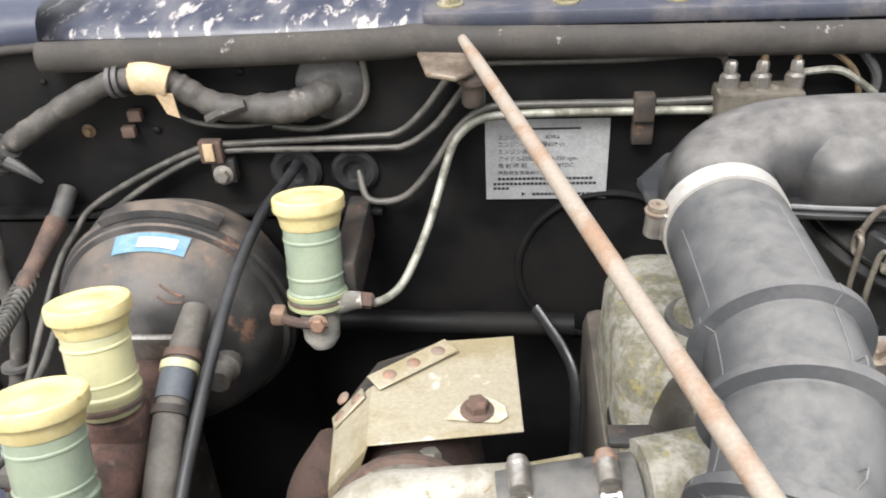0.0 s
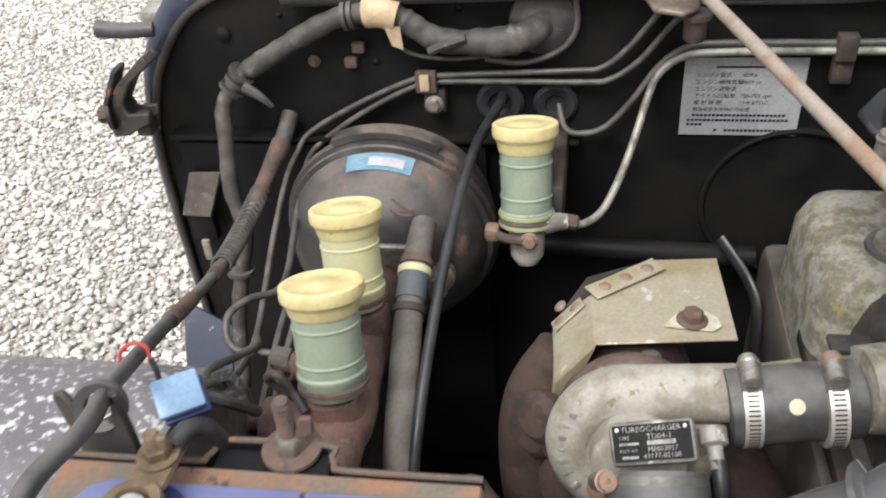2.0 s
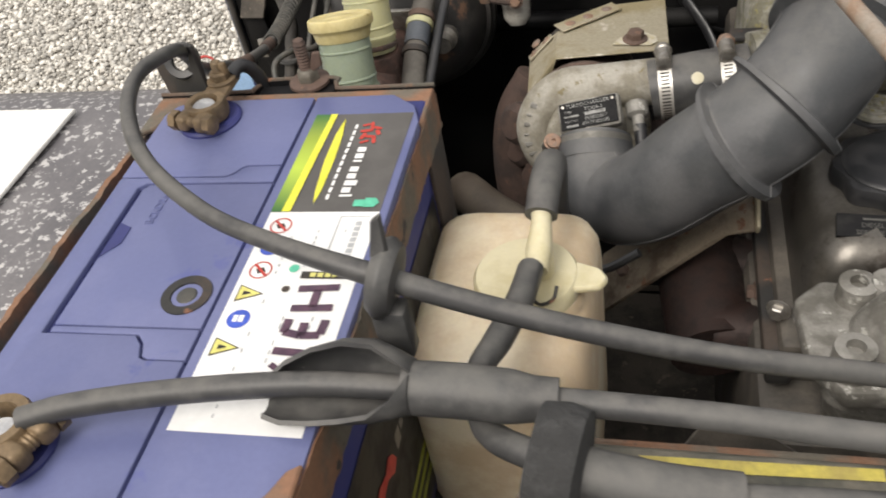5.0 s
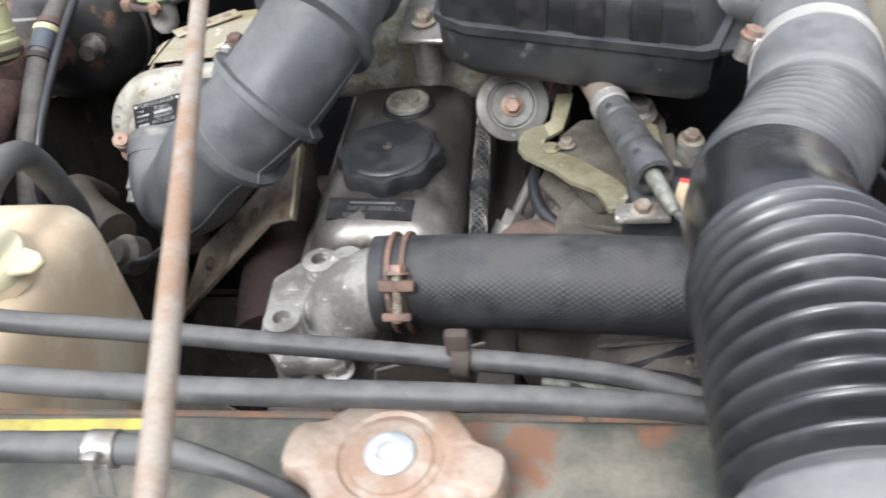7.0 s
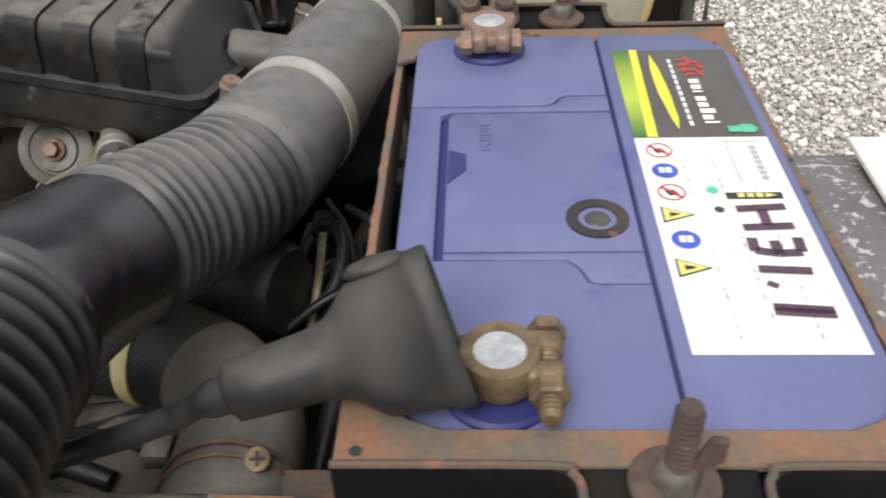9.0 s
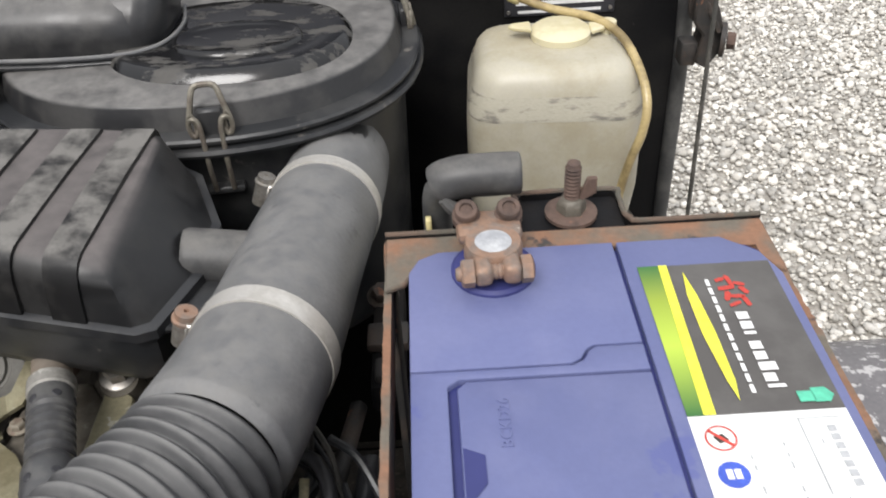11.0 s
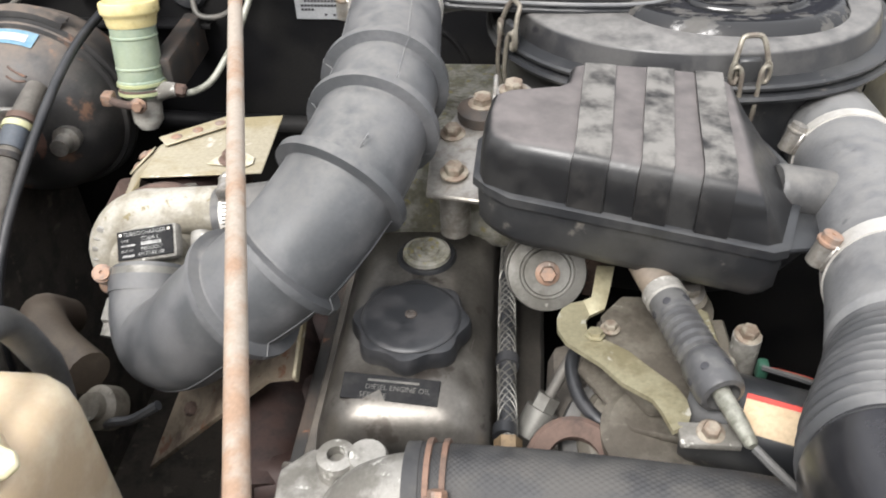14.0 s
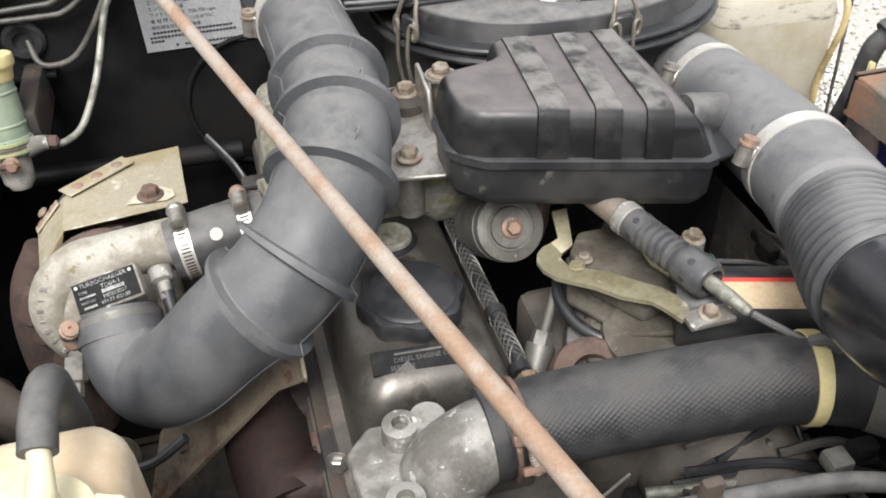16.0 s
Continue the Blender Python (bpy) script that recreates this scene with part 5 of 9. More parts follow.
rc = part("rocker_cover", loft([ring(-0.124 + i * 0.8, -0.004 - i * 0.8, 0.236 + i, 0.66 - i, z, 0.02) for z, i in ((0.832, 0.0), (0.85, 0.002), (0.865, 0.005), (0.878, 0.01), (0.8875, 0.0165), (0.8935, 0.0245), (0.897, 0.034), (0.898, 0.045))]), M_ROCK, en, "oily grey cast rocker cover", 60)
part("base_flange", loft([ring(-0.13, 0.002, 0.231, 0.665, z, 0.022) for z in (0.826, 0.834)]), M_ROCK, en)
pm = Matrix.LocRotScale((-0.0715, 0.2685, 0.8963), Euler((radians(21), 0, radians(-4))), None)
lb = part("oil_label", rbox((-0.031, -0.008, -0.004), (0.031, 0.009, 0.0003), 0.0002, 1, pm), M_TPLATE, rc, "worn black oil label")
part("writing", join(text_bm("DIESEL ENGINE OIL", 0.0048, pm @ Matrix.Translation((-0.016, -0.0008, 0.0005))), text_bm("SERVICE", 0.0048, pm @ Matrix.Translation((-0.019, -0.0062, 0.0005))), flat(-0.015, 0.0045, 0.018, 0.006, pm, 0.0005)), M_PIPE, lb)
om = Matrix.Translation((-0.063, 0.318, 0.8965))
cap = part("oil_cap", join(lathe([(0.026, 0), (0.037, 0.0005), (0.0378, 0.003), (0.0378, 0.0115), (0.0365, 0.0145), (0.033, 0.0155)], om, 96, 8, 0.055), lathe([(0.0325, 0.0135), (0.033, 0.016), (0.032, 0.0172), (0.0295, 0.0178), (0.012, 0.0178), (0.0, 0.0178)], om, 48),
                           lathe([(0.02, -0.004), (0.033, -0.003), (0.033, 0.002), (0.02, 0.002)], om, 40)), M_OILCAP, en, "black lobed plastic oil filler cap")
part("screw", lathe([(0.004, 0), (0.004, 0.001), (0.0025, 0.0018), (0.002, 0.0006), (0, 0.0006)], Matrix.Translation((-0.063, 0.318, 0.9143)), 12), M_BRACK, cap, "small brass screw")
part("filler_seat", lathe([(0.041, -0.012), (0.041, -0.002), (0.038, 0), (0, 0)], Matrix.Translation((-0.063, 0.318, 0.8955)), 36), M_ROCK, en)
part("breather", join(lathe([(0.0225, -0.014), (0.0225, 0.002), (0.0205, 0.005), (0.017, 0.0045)], Matrix.Translation((-0.061, 0.397, 0.8955)), 28)), M_OILCAP, en, "black rubber breather seat")
part("breather_nut", lathe([(0.018, 0.003), (0.0172, 0.0075), (0.0145, 0.0085), (0.0125, 0.0072), (0.0095, 0.007), (0.0088, 0.0095), (0.0045, 0.0098), (0.0035, 0.0075), (0, 0.0075)], Matrix.Translation((-0.061, 0.397, 0.8955)), 28), M_MOSS, en, "pale metal cup nut")

# thermostat housing and upper hose
th = thing("thermostat_housing", (-0.09, 0.18, 0.85), "grey cast aluminium thermostat elbow with bolt bosses", "housing")
part("elbow", tube([(-0.08, 0.19, 0.80), (-0.081, 0.188, 0.848), (-0.075, 0.187, 0.878), (-0.058, 0.186, 0.898), (-0.035, 0.187, 0.905)], [0.028, 0.029, 0.0285, 0.0262, 0.0252], 24, 8), M_CAST, th)
part("flange", slab([(x, y, 0.868) for x, y in ((-0.132, 0.215), (-0.115, 0.232), (-0.085, 0.23), (-0.06, 0.2), (-0.055, 0.165), (-0.075, 0.142), (-0.11, 0.14), (-0.128, 0.165))], 0.016, 0.004, seg=2), M_CAST, th)
for p, h in (((-0.096, 0.216, 0.862), 0.036), ((-0.106, 0.158, 0.862), 0.042)):
    part("boss", lathe([(0.0135, 0), (0.012, h - 0.006), (0.0115, h), (0.008, h + 0.001), (0.0055, h + 0.001), (0.0055, h - 0.006), (0, h - 0.006)], Matrix.Translation(p), 20), M_CAST, th, "cast bolt boss")
part("boss", lathe([(0.013, 0), (0.0125, 0.03), (0.011, 0.033), (0, 0.033)], Matrix.Translation((-0.078, 0.217, 0.866)), 18), M_CAST, th)
hexbolt(th, (-0.121, 0.206, 0.872), (0, 0, 1), 0.0075, M_STEEL)
hexbolt(th, (-0.075, 0.147, 0.868), (0, 0, 1), 0.007, M_STEEL)
hexbolt(th, (-0.135, 0.243, 0.842), (-0.4, -1, 0), 0.006, M_STEEL)
rh = thing("radiator_hose", (0.05, 0.17, 0.9), "thick black woven-faced radiator hose", "hose")
hp = spline([(-0.05, 0.187, 0.904), (-0.03, 0.187, 0.905), (0.02, 0.184, 0.908), (0.08, 0.177, 0.912), (0.14, 0.168, 0.915), (0.185, 0.15, 0.915), (0.212, 0.115, 0.918), (0.218, 0.07, 0.925), (0.218, 0.03, 0.93)], 60)
# crossed fabric ridges as fine relief
hb = sweep(hp, [0.0285 if i > 30 else 0.0295 for i in range(len(hp))], 256)
hb.verts.ensure_lookup_table()
for i, c in enumerate(hp):
    for k in range(256):
        v = hb.verts[i * 256 + k]
        a, u = 2 * math.pi * k / 256, i * 1.3
        v.co += (v.co - c).normalized() * 0.00016 * (1.3 * math.sin(u + a * 54) + 0.8 * math.sin(u - a * 54)) * (i > 32) * (c.x < 0.17)
part("hose", hb, M_RHOSE, rh, "", 80)
he = [p for p in hp if p.y < 0.148][::6]
part("hose_end", sweep(he, [0.0292] * len(he), 32), M_HEND, rh, "dusty beige hose end at the radiator")
# double wire clamp drawn together by one bolt
wc = part("clamp", lathe([(0.0293, -0.0015), (0.0312, -0.0015), (0.0316, 0), (0.0312, 0.0015), (0.0293, 0.0015)], to_axis((-0.0372, 0.187, 0.905), (1, 0, 0.05)), 40), M_WCLAMP, rh, "rusty double wire clamp")
part("second_wire", lathe([(0.0293, -0.0015), (0.0312, -0.0015), (0.0316, 0), (0.0312, 0.0015), (0.0293, 0.0015)], to_axis((-0.0285, 0.187, 0.905), (1, 0, 0.05)), 40), M_WCLAMP, wc)
cn, ctg = V(0, -0.72, 0.69), V(0, 0.69, 0.72)
cc = V(-0.0315, 0.187, 0.905) + cn * 0.034
part("clamp_plate", rbox((-0.0105, -0.0035, -0.003), (0.0105, 0.0035, 0.0035), 0.0015, 2, to_axis(cc - ctg * 0.002, cn)), M_WCLAMP, wc, "rusty clamp crosspiece")
part("clamp_nut_plate", rbox((-0.0085, -0.0025, -0.003), (0.0085, 0.0025, 0.0035), 0.0012, 2, to_axis(cc - ctg * 0.02, cn)), M_WCLAMP, wc)
part("clamp_bolt", lathe([(0.0, -0.024)] + [(0.0032 if k % 2 else 0.0027, -0.0235 + k * 0.0008) for k in range(28)] + [(0.0032, 0.005), (0, 0.005)], to_axis(cc, ctg), 12), M_BOLT, wc, "rusty threaded clamp bolt")
hexbolt(wc, cc + ctg * 0.0045, ctg, 0.0052, M_COPPER, True, 0.0, "clamp_bolt_head")
for y in (0.0625, 0.0695):
    part("end_wire", lathe([(0.0288, -0.0012), (0.0302, -0.0012), (0.0306, 0), (0.0302, 0.0012), (0.0288, 0.0012)], to_axis((0.218, y, 0.926), (0.08, -1, 0.1)), 40), M_WCLAMP, rh, "rusty wire clamp")
sc = part("end_screw", lathe([(0.003, -0.016), (0.003, -0.003), (0.0056, -0.003), (0.006, 0.0015), (0.0052, 0.003), (0, 0.0034)], to_axis((0.235, 0.066, 0.951), (0.05, -0.45, 0.9)), 12), M_BRASS, rh, "brass cross-head clamp screw")
for r in (0, 90):
    part("slot", rbox((-0.0032, -0.0007, 0.003), (0.0032, 0.0007, 0.0037), 0.0002, 1, to_axis((0.235, 0.066, 0.951), (0.05, -0.45, 0.9)) @ Matrix.Rotation(radians(r), 4, "Z")), M_INK, sc)
part("yellow_tape", sweep([p for p in hp if 0.148 < p.x < 0.158 and p.y > 0.13], 0.0302, 24), M_YCAP, rh, "yellow plastic tie round the hose")

# ---- turbocharger ----
tu = thing("turbocharger", (-0.285, 0.45, 0.83), "turbocharger with cast aluminium compressor and rusty turbine", "turbocharger")
C, AX = Vector((-0.283, 0.432, 0.864)), Vector((0.06, -0.93, 0.32)).normalized()
X1 = Vector((1, 0, 0)) - AX * AX.x
X1.normalize()
Z1 = X1.cross(AX) * -1
if Z1.z < 0:
    Z1 = -Z1
sp, sr = [], []
for k in range(45):
    f = radians(50 - 320 * k / 44)
    rr_ = 0.0125 + 0.0075 * k / 44
    sp.append(C + (X1 * math.cos(f) + Z1 * math.sin(f)) * (0.047 + 0.0065 * min(1.0, (44 - k) / 12) - rr_ * 0.72))
    sr.append(rr_)
for k in range(1, 9):
    sp.append(sp[44] + Vector((0.0085, 0.0004, 0.0006)) * k)
    sr.append(0.02 - 0.0001 * k)
part("scroll", sweep(sp, sr, 20), M_TURBO, tu, "pale speckled cast compressor scroll")
part("compressor_face", lathe([(0.046, -0.02), (0.045, 0.004), (0.036, 0.012), (0.03, 0.016), (0.03, 0.034), (0.027, 0.036), (0.0, 0.036)], to_axis(C, AX), 32), M_TURBO, tu)
part("backplate", lathe([(0.0, -0.045), (0.044, -0.045), (0.046, -0.03), (0.049, -0.028), (0.049, -0.018), (0.046, -0.014), (0, -0.014)], to_axis(C, AX), 36), M_CASTD, tu)
part("v_band", lathe([(0.047, -0.028), (0.0515, -0.026), (0.0515, -0.019), (0.047, -0.017)], to_axis(C, AX), 36), M_RUSTD, tu, "rusty clamp ring")
ringc = part("clamp_ring", lathe([(0.04, -0.003), (0.0455, -0.003), (0.047, 0.0), (0.0455, 0.003), (0.04, 0.003)], to_axis(C - AX * 0.045 + Vector((0.002, 0, -0.008)), AX), 44), M_CAD, tu, "yellow passivated clamp ring")
part("clamp_nut", lathe([(0.0075, 0), (0.0075, 0.007), (0.006, 0.009), (0, 0.009)], to_axis(C - AX * 0.042 + Vector((0.014, 0, -0.008)) + Z1 * 0.0425, Z1), 6), M_CAST, ringc, "grey clamp nut")
part("turbine", lathe([(0.0, -0.15), (0.03, -0.15), (0.042, -0.13), (0.044, -0.11), (0.046, -0.08), (0.045, -0.055), (0.042, -0.046), (0, -0.046)], to_axis(C + Vector((0.005, 0, -0.01)), (0.06, -0.98, 0.14)), 36), M_PURPLE, tu, "dark rusty turbine housing")
part("exhaust_elbow", tube([(-0.335, 0.52, 0.86), (-0.355, 0.51, 0.82), (-0.36, 0.5, 0.76), (-0.345, 0.47, 0.68)], [0.02, 0.023, 0.024, 0.026], 18), M_TURBR, tu, "rusty exhaust elbow")
for p in ((-0.33, 0.47, 0.815), (-0.35, 0.49, 0.80), (-0.345, 0.465, 0.845), (-0.33, 0.455, 0.785)):
    part("flange_lump", lathe([(0.016, -0.008), (0.02, -0.003), (0.02, 0.006), (0.014, 0.012), (0, 0.013)], to_axis(p, (-0.5, -0.6, 0.3)), 10), M_TURBR, tu)
pm = Matrix(((0.975, -0.150, -0.165, -0.2744), (0.0, 0.7406, -0.675, 0.3959), (0.222, 0.658, 0.722, 0.9028), (0, 0, 0, 1)))
part("plate_pad", rbox((-0.026, -0.014, -0.012), (0.026, 0.013, -0.0005), 0.004, 2, pm), M_CAST, tu)
tp = part("type_plate", rbox((-0.0235, -0.011, -0.0005), (0.0235, 0.011, 0.0006), 0.0003, 1, pm), M_TPLATE, tu, "black turbocharger type plate")
bits = [text_bm("TURBOCHARGER", 0.0046, pm @ Matrix.Translation((0, 0.0065, 0.0009)), "CENTER"), text_bm("TYPE", 0.003, pm @ Matrix.Translation((-0.02, 0.0022, 0.0009))), text_bm("TD04-1", 0.0048, pm @ Matrix.Translation((-0.003, 0.0018, 0.0009))), text_bm("ME003057", 0.0042, pm @ Matrix.Translation((-0.003, -0.0056, 0.0009))),
        text_bm("49177-02100", 0.0042, pm @ Matrix.Translation((-0.006, -0.0096, 0.0009))), text_bm("PART NO", 0.0026, pm @ Matrix.Translation((-0.02, -0.0054, 0.0009))), flat(-0.003, -0.0016, 0.014, 0.0011, pm, 0.0009), flat(-0.02, -0.0012, -0.008, 0.0002, pm, 0.0009), flat(-0.019, -0.0094, -0.009, -0.0077, pm, 0.0009)]
part("writing", join(*bits), M_PRINT, tp)
for x, y in ((-0.0205, 0.0082), (0.0205, 0.0082)):
    part("rivet", lathe([(0.0013, 0), (0.0013, 0.0006), (0, 0.001)], pm @ Matrix.Translation((x, y, 0.0006)), 10), M_STEEL, tp)
hexbolt(tu, (-0.305, 0.382, 0.872), AX, 0.0055, M_COPPER)
part("drain_fitting", lathe([(0.009, 0), (0.009, 0.018), (0.006, 0.02), (0.006, 0.03), (0, 0.03)], to_axis((-0.312, 0.395, 0.842), (-0.1, -0.8, -0.5)), 8), M_CAST, tu)
# raised casting marks
part("cast_marks", join(*[rbox((-0.003, 0, -0.001), (ch * 0.001 - 0.003, 0.008, 0.0012), 0.0008, 1, to_axis(C + (X1 * math.cos(radians(a)) + Z1 * math.sin(radians(a))) * 0.0505 + AX * 0.016, AX) @ Matrix.Rotation(radians(a + 90), 4, "Z")) for ch, a in ((5, 150), (2, 163), (4, 172), (2, 184), (4, 193), (3, 205), (5, 217))]), M_CAST, tu)
part("inlet_boss", lathe([(0.0095, 0), (0.009, 0.01), (0.005, 0.012), (0.0048, 0.026), (0.0, 0.026)], to_axis((-0.237, 0.416, 0.896), (0.1, -0.75, -0.35)), 12), M_CAST, tu, "small brass nipple")
part("nipple_hose", tube([(-0.2335, 0.398, 0.889), (-0.232, 0.386, 0.878), (-0.228, 0.375, 0.855), (-0.222, 0.37, 0.82)], 0.005, 10), M_OILCAP, tu, "thin black drain hose")
# pressure pipe to the manifold
cp = thing("boost_coupling", (-0.19, 0.43, 0.91), "short black rubber boost coupling with steel clamps", "hose")
part("sleeve", tube([(-0.226, 0.432, 0.908), (-0.19, 0.435, 0.913), (-0.15, 0.44, 0.916)], 0.0248, 28, 6), M_RUBBER, cp)
for x, z in ((-0.214, 0.9095), (-0.166, 0.915)):
    band(cp, (x, 0.434, z), (1, 0.05, 0.09), 0.0255, 0.011, 0.001, M_BAND, (0, -0.1, 1), screw_mat=M_STEEL if x < -0.2 else M_COPPER, slots=True)
part("cad_bracket", slab([(-0.234, 0.457, 0.912), (-0.179, 0.459, 0.925), (-0.179, 0.465, 0.925), (-0.234, 0.463, 0.912)], 0.004, 0.001), M_CAD, cp, "narrow yellow passivated bracket")
part("cad_rod", tube([(-0.265, 0.462, 0.897), (-0.25, 0.461, 0.903), (-0.23, 0.46, 0.911)], 0.0035, 8), M_CAD, cp)
part("spot", lathe([(0.005, 0), (0.0048, 0.0006), (0, 0.0008)], to_axis((-0.19, 0.4165, 0.9285), (0, -0.75, 0.66)), 14), M_CREAM, cp, "pale paint dot")

cp.location.z -= 0.009

# heat shield
hs = thing("heat_shield", (-0.27, 0.54, 0.89), "stained beige sheet metal heat shield with rivets", "heat shield")
a, b, c_, d_, e_ = V(-0.31, 0.482, 0.902), V(-0.212, 0.50, 0.897), V(-0.217, 0.6, 0.893), V(-0.268, 0.598, 0.89), V(-0.316, 0.545, 0.893)
f_, g_ = V(-0.342, 0.535, 0.873), V(-0.338, 0.478, 0.866)
part("top_plate", slab([a, b, c_, d_, e_], 0.0015, 0.0004), M_SHIELD, hs)
part("side_plate", slab([a, e_, f_, g_], 0.0015, 0.0004), M_SHIELD, hs)
part("back_plate", slab([e_, d_, V(-0.318, 0.59, 0.876), f_], 0.0015, 0.0004), M_BRACK, hs, "dark tarnished rear plate")
part("side_skirt", slab([g_, f_, f_ - V(0.002, 0, 0.045), g_ - V(0.003, 0, 0.052)], 0.0015, 0.0004), M_SHIELD, hs)
part("front_lip", slab([g_, a, a - V(0, 0.001, 0.002), g_ - V(0.001, 0.001, 0.05)], 0.0015, 0.0004), M_SHIELD, hs)
n1 = (b - a).cross(c_ - a).normalized()
if n1.z < 0:
    n1 = -n1
p0, p1 = V(-0.314, 0.545, 0.8955), V(-0.262, 0.588, 0.8935)
ax = (p1 - p0).normalized()
sd = ax.cross(n1).normalized() * 0.0085
part("rivet_strip", slab([p0 - sd, p1 - sd, p1 + sd, p0 + sd], 0.0015, 0.0004), M_SHIELD, hs)
for t in (0.2, 0.5, 0.82):
    part("rivet", lathe([(0.0055, 0), (0.005, 0.0012), (0.003, 0.0022), (0, 0.0026)], to_axis(p0.lerp(p1, t) + n1 * 0.0006, n1), 16), M_COPPER, hs, "rusty rivet")
n2 = (e_ - a).cross(g_ - a).normalized()
n2 = n2 if n2.z > 0 else -n2
q0, q1 = a.lerp(e_, 0.93).lerp(g_.lerp(f_, 0.93), 0.12) + n2 * 0.0014, g_.lerp(f_, 0.86).lerp(a.lerp(e_, 0.86), 0.06) + n2 * 0.0014
sd = (q1 - q0).normalized().cross(n2).normalized() * 0.008
part("rivet_strip", slab([q0 - sd, q1 - sd, q1 + sd, q0 + sd], 0.0015, 0.0004), M_SHIELD, hs)
for t in (0.25, 0.78):
    part("rivet", lathe([(0.0052, 0), (0.0048, 0.0012), (0.003, 0.0022), (0, 0.0026)], to_axis(q0.lerp(q1, t) + n2 * 0.0006, n2), 16), M_COPPER, hs, "rusty rivet")
part("rivet", lathe([(0.0052, 0), (0.0048, 0.0012), (0.003, 0.0022), (0, 0.0026)], to_axis(V(-0.337, 0.548, 0.879), (-0.6, -0.1, 0.8)), 16), M_COPPER, hs, "rusty rivet")
part("paint_spill", slab([V(-0.262, 0.508, 0.8989), V(-0.228, 0.506, 0.8981), V(-0.222, 0.512, 0.898), V(-0.224, 0.522, 0.8978), V(-0.236, 0.531, 0.8977), V(-0.25, 0.527, 0.898), V(-0.256, 0.519, 0.8985)], 0.0004, 0), M_SPILL, hs, "pale spilled paint")
hexbolt(hs, V(-0.242, 0.517, 0.8975), n1, 0.0078, M_RUSTD, True, name="flange_bolt", label="rusty flange bolt")

# ---- inlet hose with lips ----
ih = thing("inlet_hose", (-0.1, 0.45, 0.98), "thick grey rubber inlet hose with moulded lips", "hose")
ctrl = [(-0.2705, 0.389, 0.881), (-0.269, 0.3725, 0.8695), (-0.263, 0.355, 0.8605), (-0.247, 0.336, 0.861), (-0.22, 0.318, 0.885), (-0.188, 0.307, 0.922), (-0.158, 0.304, 0.948), (-0.132, 0.315, 0.97), (-0.109, 0.34, 0.993), (-0.0935, 0.386, 1.008), (-0.0895, 0.434, 1.016), (-0.091, 0.49, 1.021), (-0.095, 0.55, 1.024)]
hp = spline(ctrl, 60)
N = len(hp) - 1
base_r = [0.03, 0.0305, 0.032, 0.0345, 0.0365, 0.037, 0.0375, 0.038, 0.0378, 0.0372, 0.037, 0.036, 0.035]
lips = [5.75, 6.75, 8.15, 9.2, 10.1]
rads = []
for i in range(N + 1):
    u = i / 60
    r = float(np.interp(u, range(len(base_r)), base_r))
    for lp in lips:
        dd = abs(u - lp)
        r += 0.0075 * min(1.0, (0.085 - dd) / 0.035) if dd < 0.085 else 0
    rads.append(r)
part("hose", sweep(hp, rads, 48), M_HOSE, ih, "", 50)
for ang in (-38, 142):
    line = []
    for i in range(100, N - 30, 4):
        tg = (hp[i + 1] - hp[i - 1]).normalized()
        up = (Vector((-0.25, 0, 1)) - tg * tg.dot(Vector((-0.25, 0, 1)))).normalized()
        sd = tg.cross(up)
        line.append(hp[i] + (sd * math.cos(radians(ang)) + up * math.sin(radians(ang))) * (rads[i] + 0.0002))
    part("mould_seam", sweep(line, 0.0005, 6), M_HOSE, ih)
part("cuff", lathe([(0.0305, -0.006), (0.0318, -0.006), (0.0318, 0.006), (0.0305, 0.006)], to_axis((-0.27, 0.3785, 0.8735), (-0.05, 0.78, 0.62)), 36), M_HOSE, ih)
band(ih, (-0.2704, 0.3845, 0.8785), (-0.05, 0.78, 0.62), 0.0304, 0.007, 0.001, M_DIAL, (-1, -0.2, 0.25), screw_mat=M_COPPER)
band(ih, (-0.0945, 0.543, 1.024), (-0.03, 1, 0.03), 0.0355, 0.015, 0.0012, M_BAND, (-1, 0, 0.05), screw_mat=M_BOLT)
seam = [hp[i] + Vector((0.45, -0.1, 0.88)).normalized() * (rads[i] + 0.0001) for i in range(75, N - 25, 3)]
part("mould_seam", sweep(seam, 0.0005, 5), M_SMOOTHR, ih, "fine moulding seam")

# ---- intake manifold ----
im = thing("intake_manifold", (-0.06, 0.6, 0.85), "mossy weathered cast aluminium intake manifold", "manifold")
part("plenum", loft([ring(-0.145, 0.03, 0.55, 0.715, 0.72, 0.03), ring(-0.145, 0.03, 0.55, 0.715, 0.80, 0.03), ring(-0.142, 0.028, 0.553, 0.712, 0.875, 0.03), ring(-0.136, 0.022, 0.559, 0.706, 0.893, 0.03), ring(-0.12, 0.008, 0.573, 0.69, 0.901, 0.028)]), M_MOSS, im, "", 60)
part("runner", tube([(-0.15, 0.44, 0.914), (-0.11, 0.448, 0.912), (-0.06, 0.46, 0.906), (0.0, 0.46, 0.905), (0.07, 0.45, 0.9)], [0.027, 0.03, 0.036, 0.038, 0.034], 24), M_MOSS, im)
part("saddle", tube([(-0.06, 0.46, 0.9), (-0.06, 0.55, 0.88), (-0.06, 0.6, 0.86)], [0.04, 0.045, 0.05], 20), M_MOSS, im)
part("plug_seat", lathe([(0.026, 0), (0.024, 0.006), (0.0, 0.006)], Matrix.Translation((-0.082, 0.61, 0.898)), 26), M_RUBBER, im, "black rubber plug")
part("plug", lathe([(0.019, 0), (0.018, 0.006), (0.008, 0.008), (0, 0.006)], Matrix.Translation((-0.082, 0.61, 0.903)), 20), M_MOSS, im)
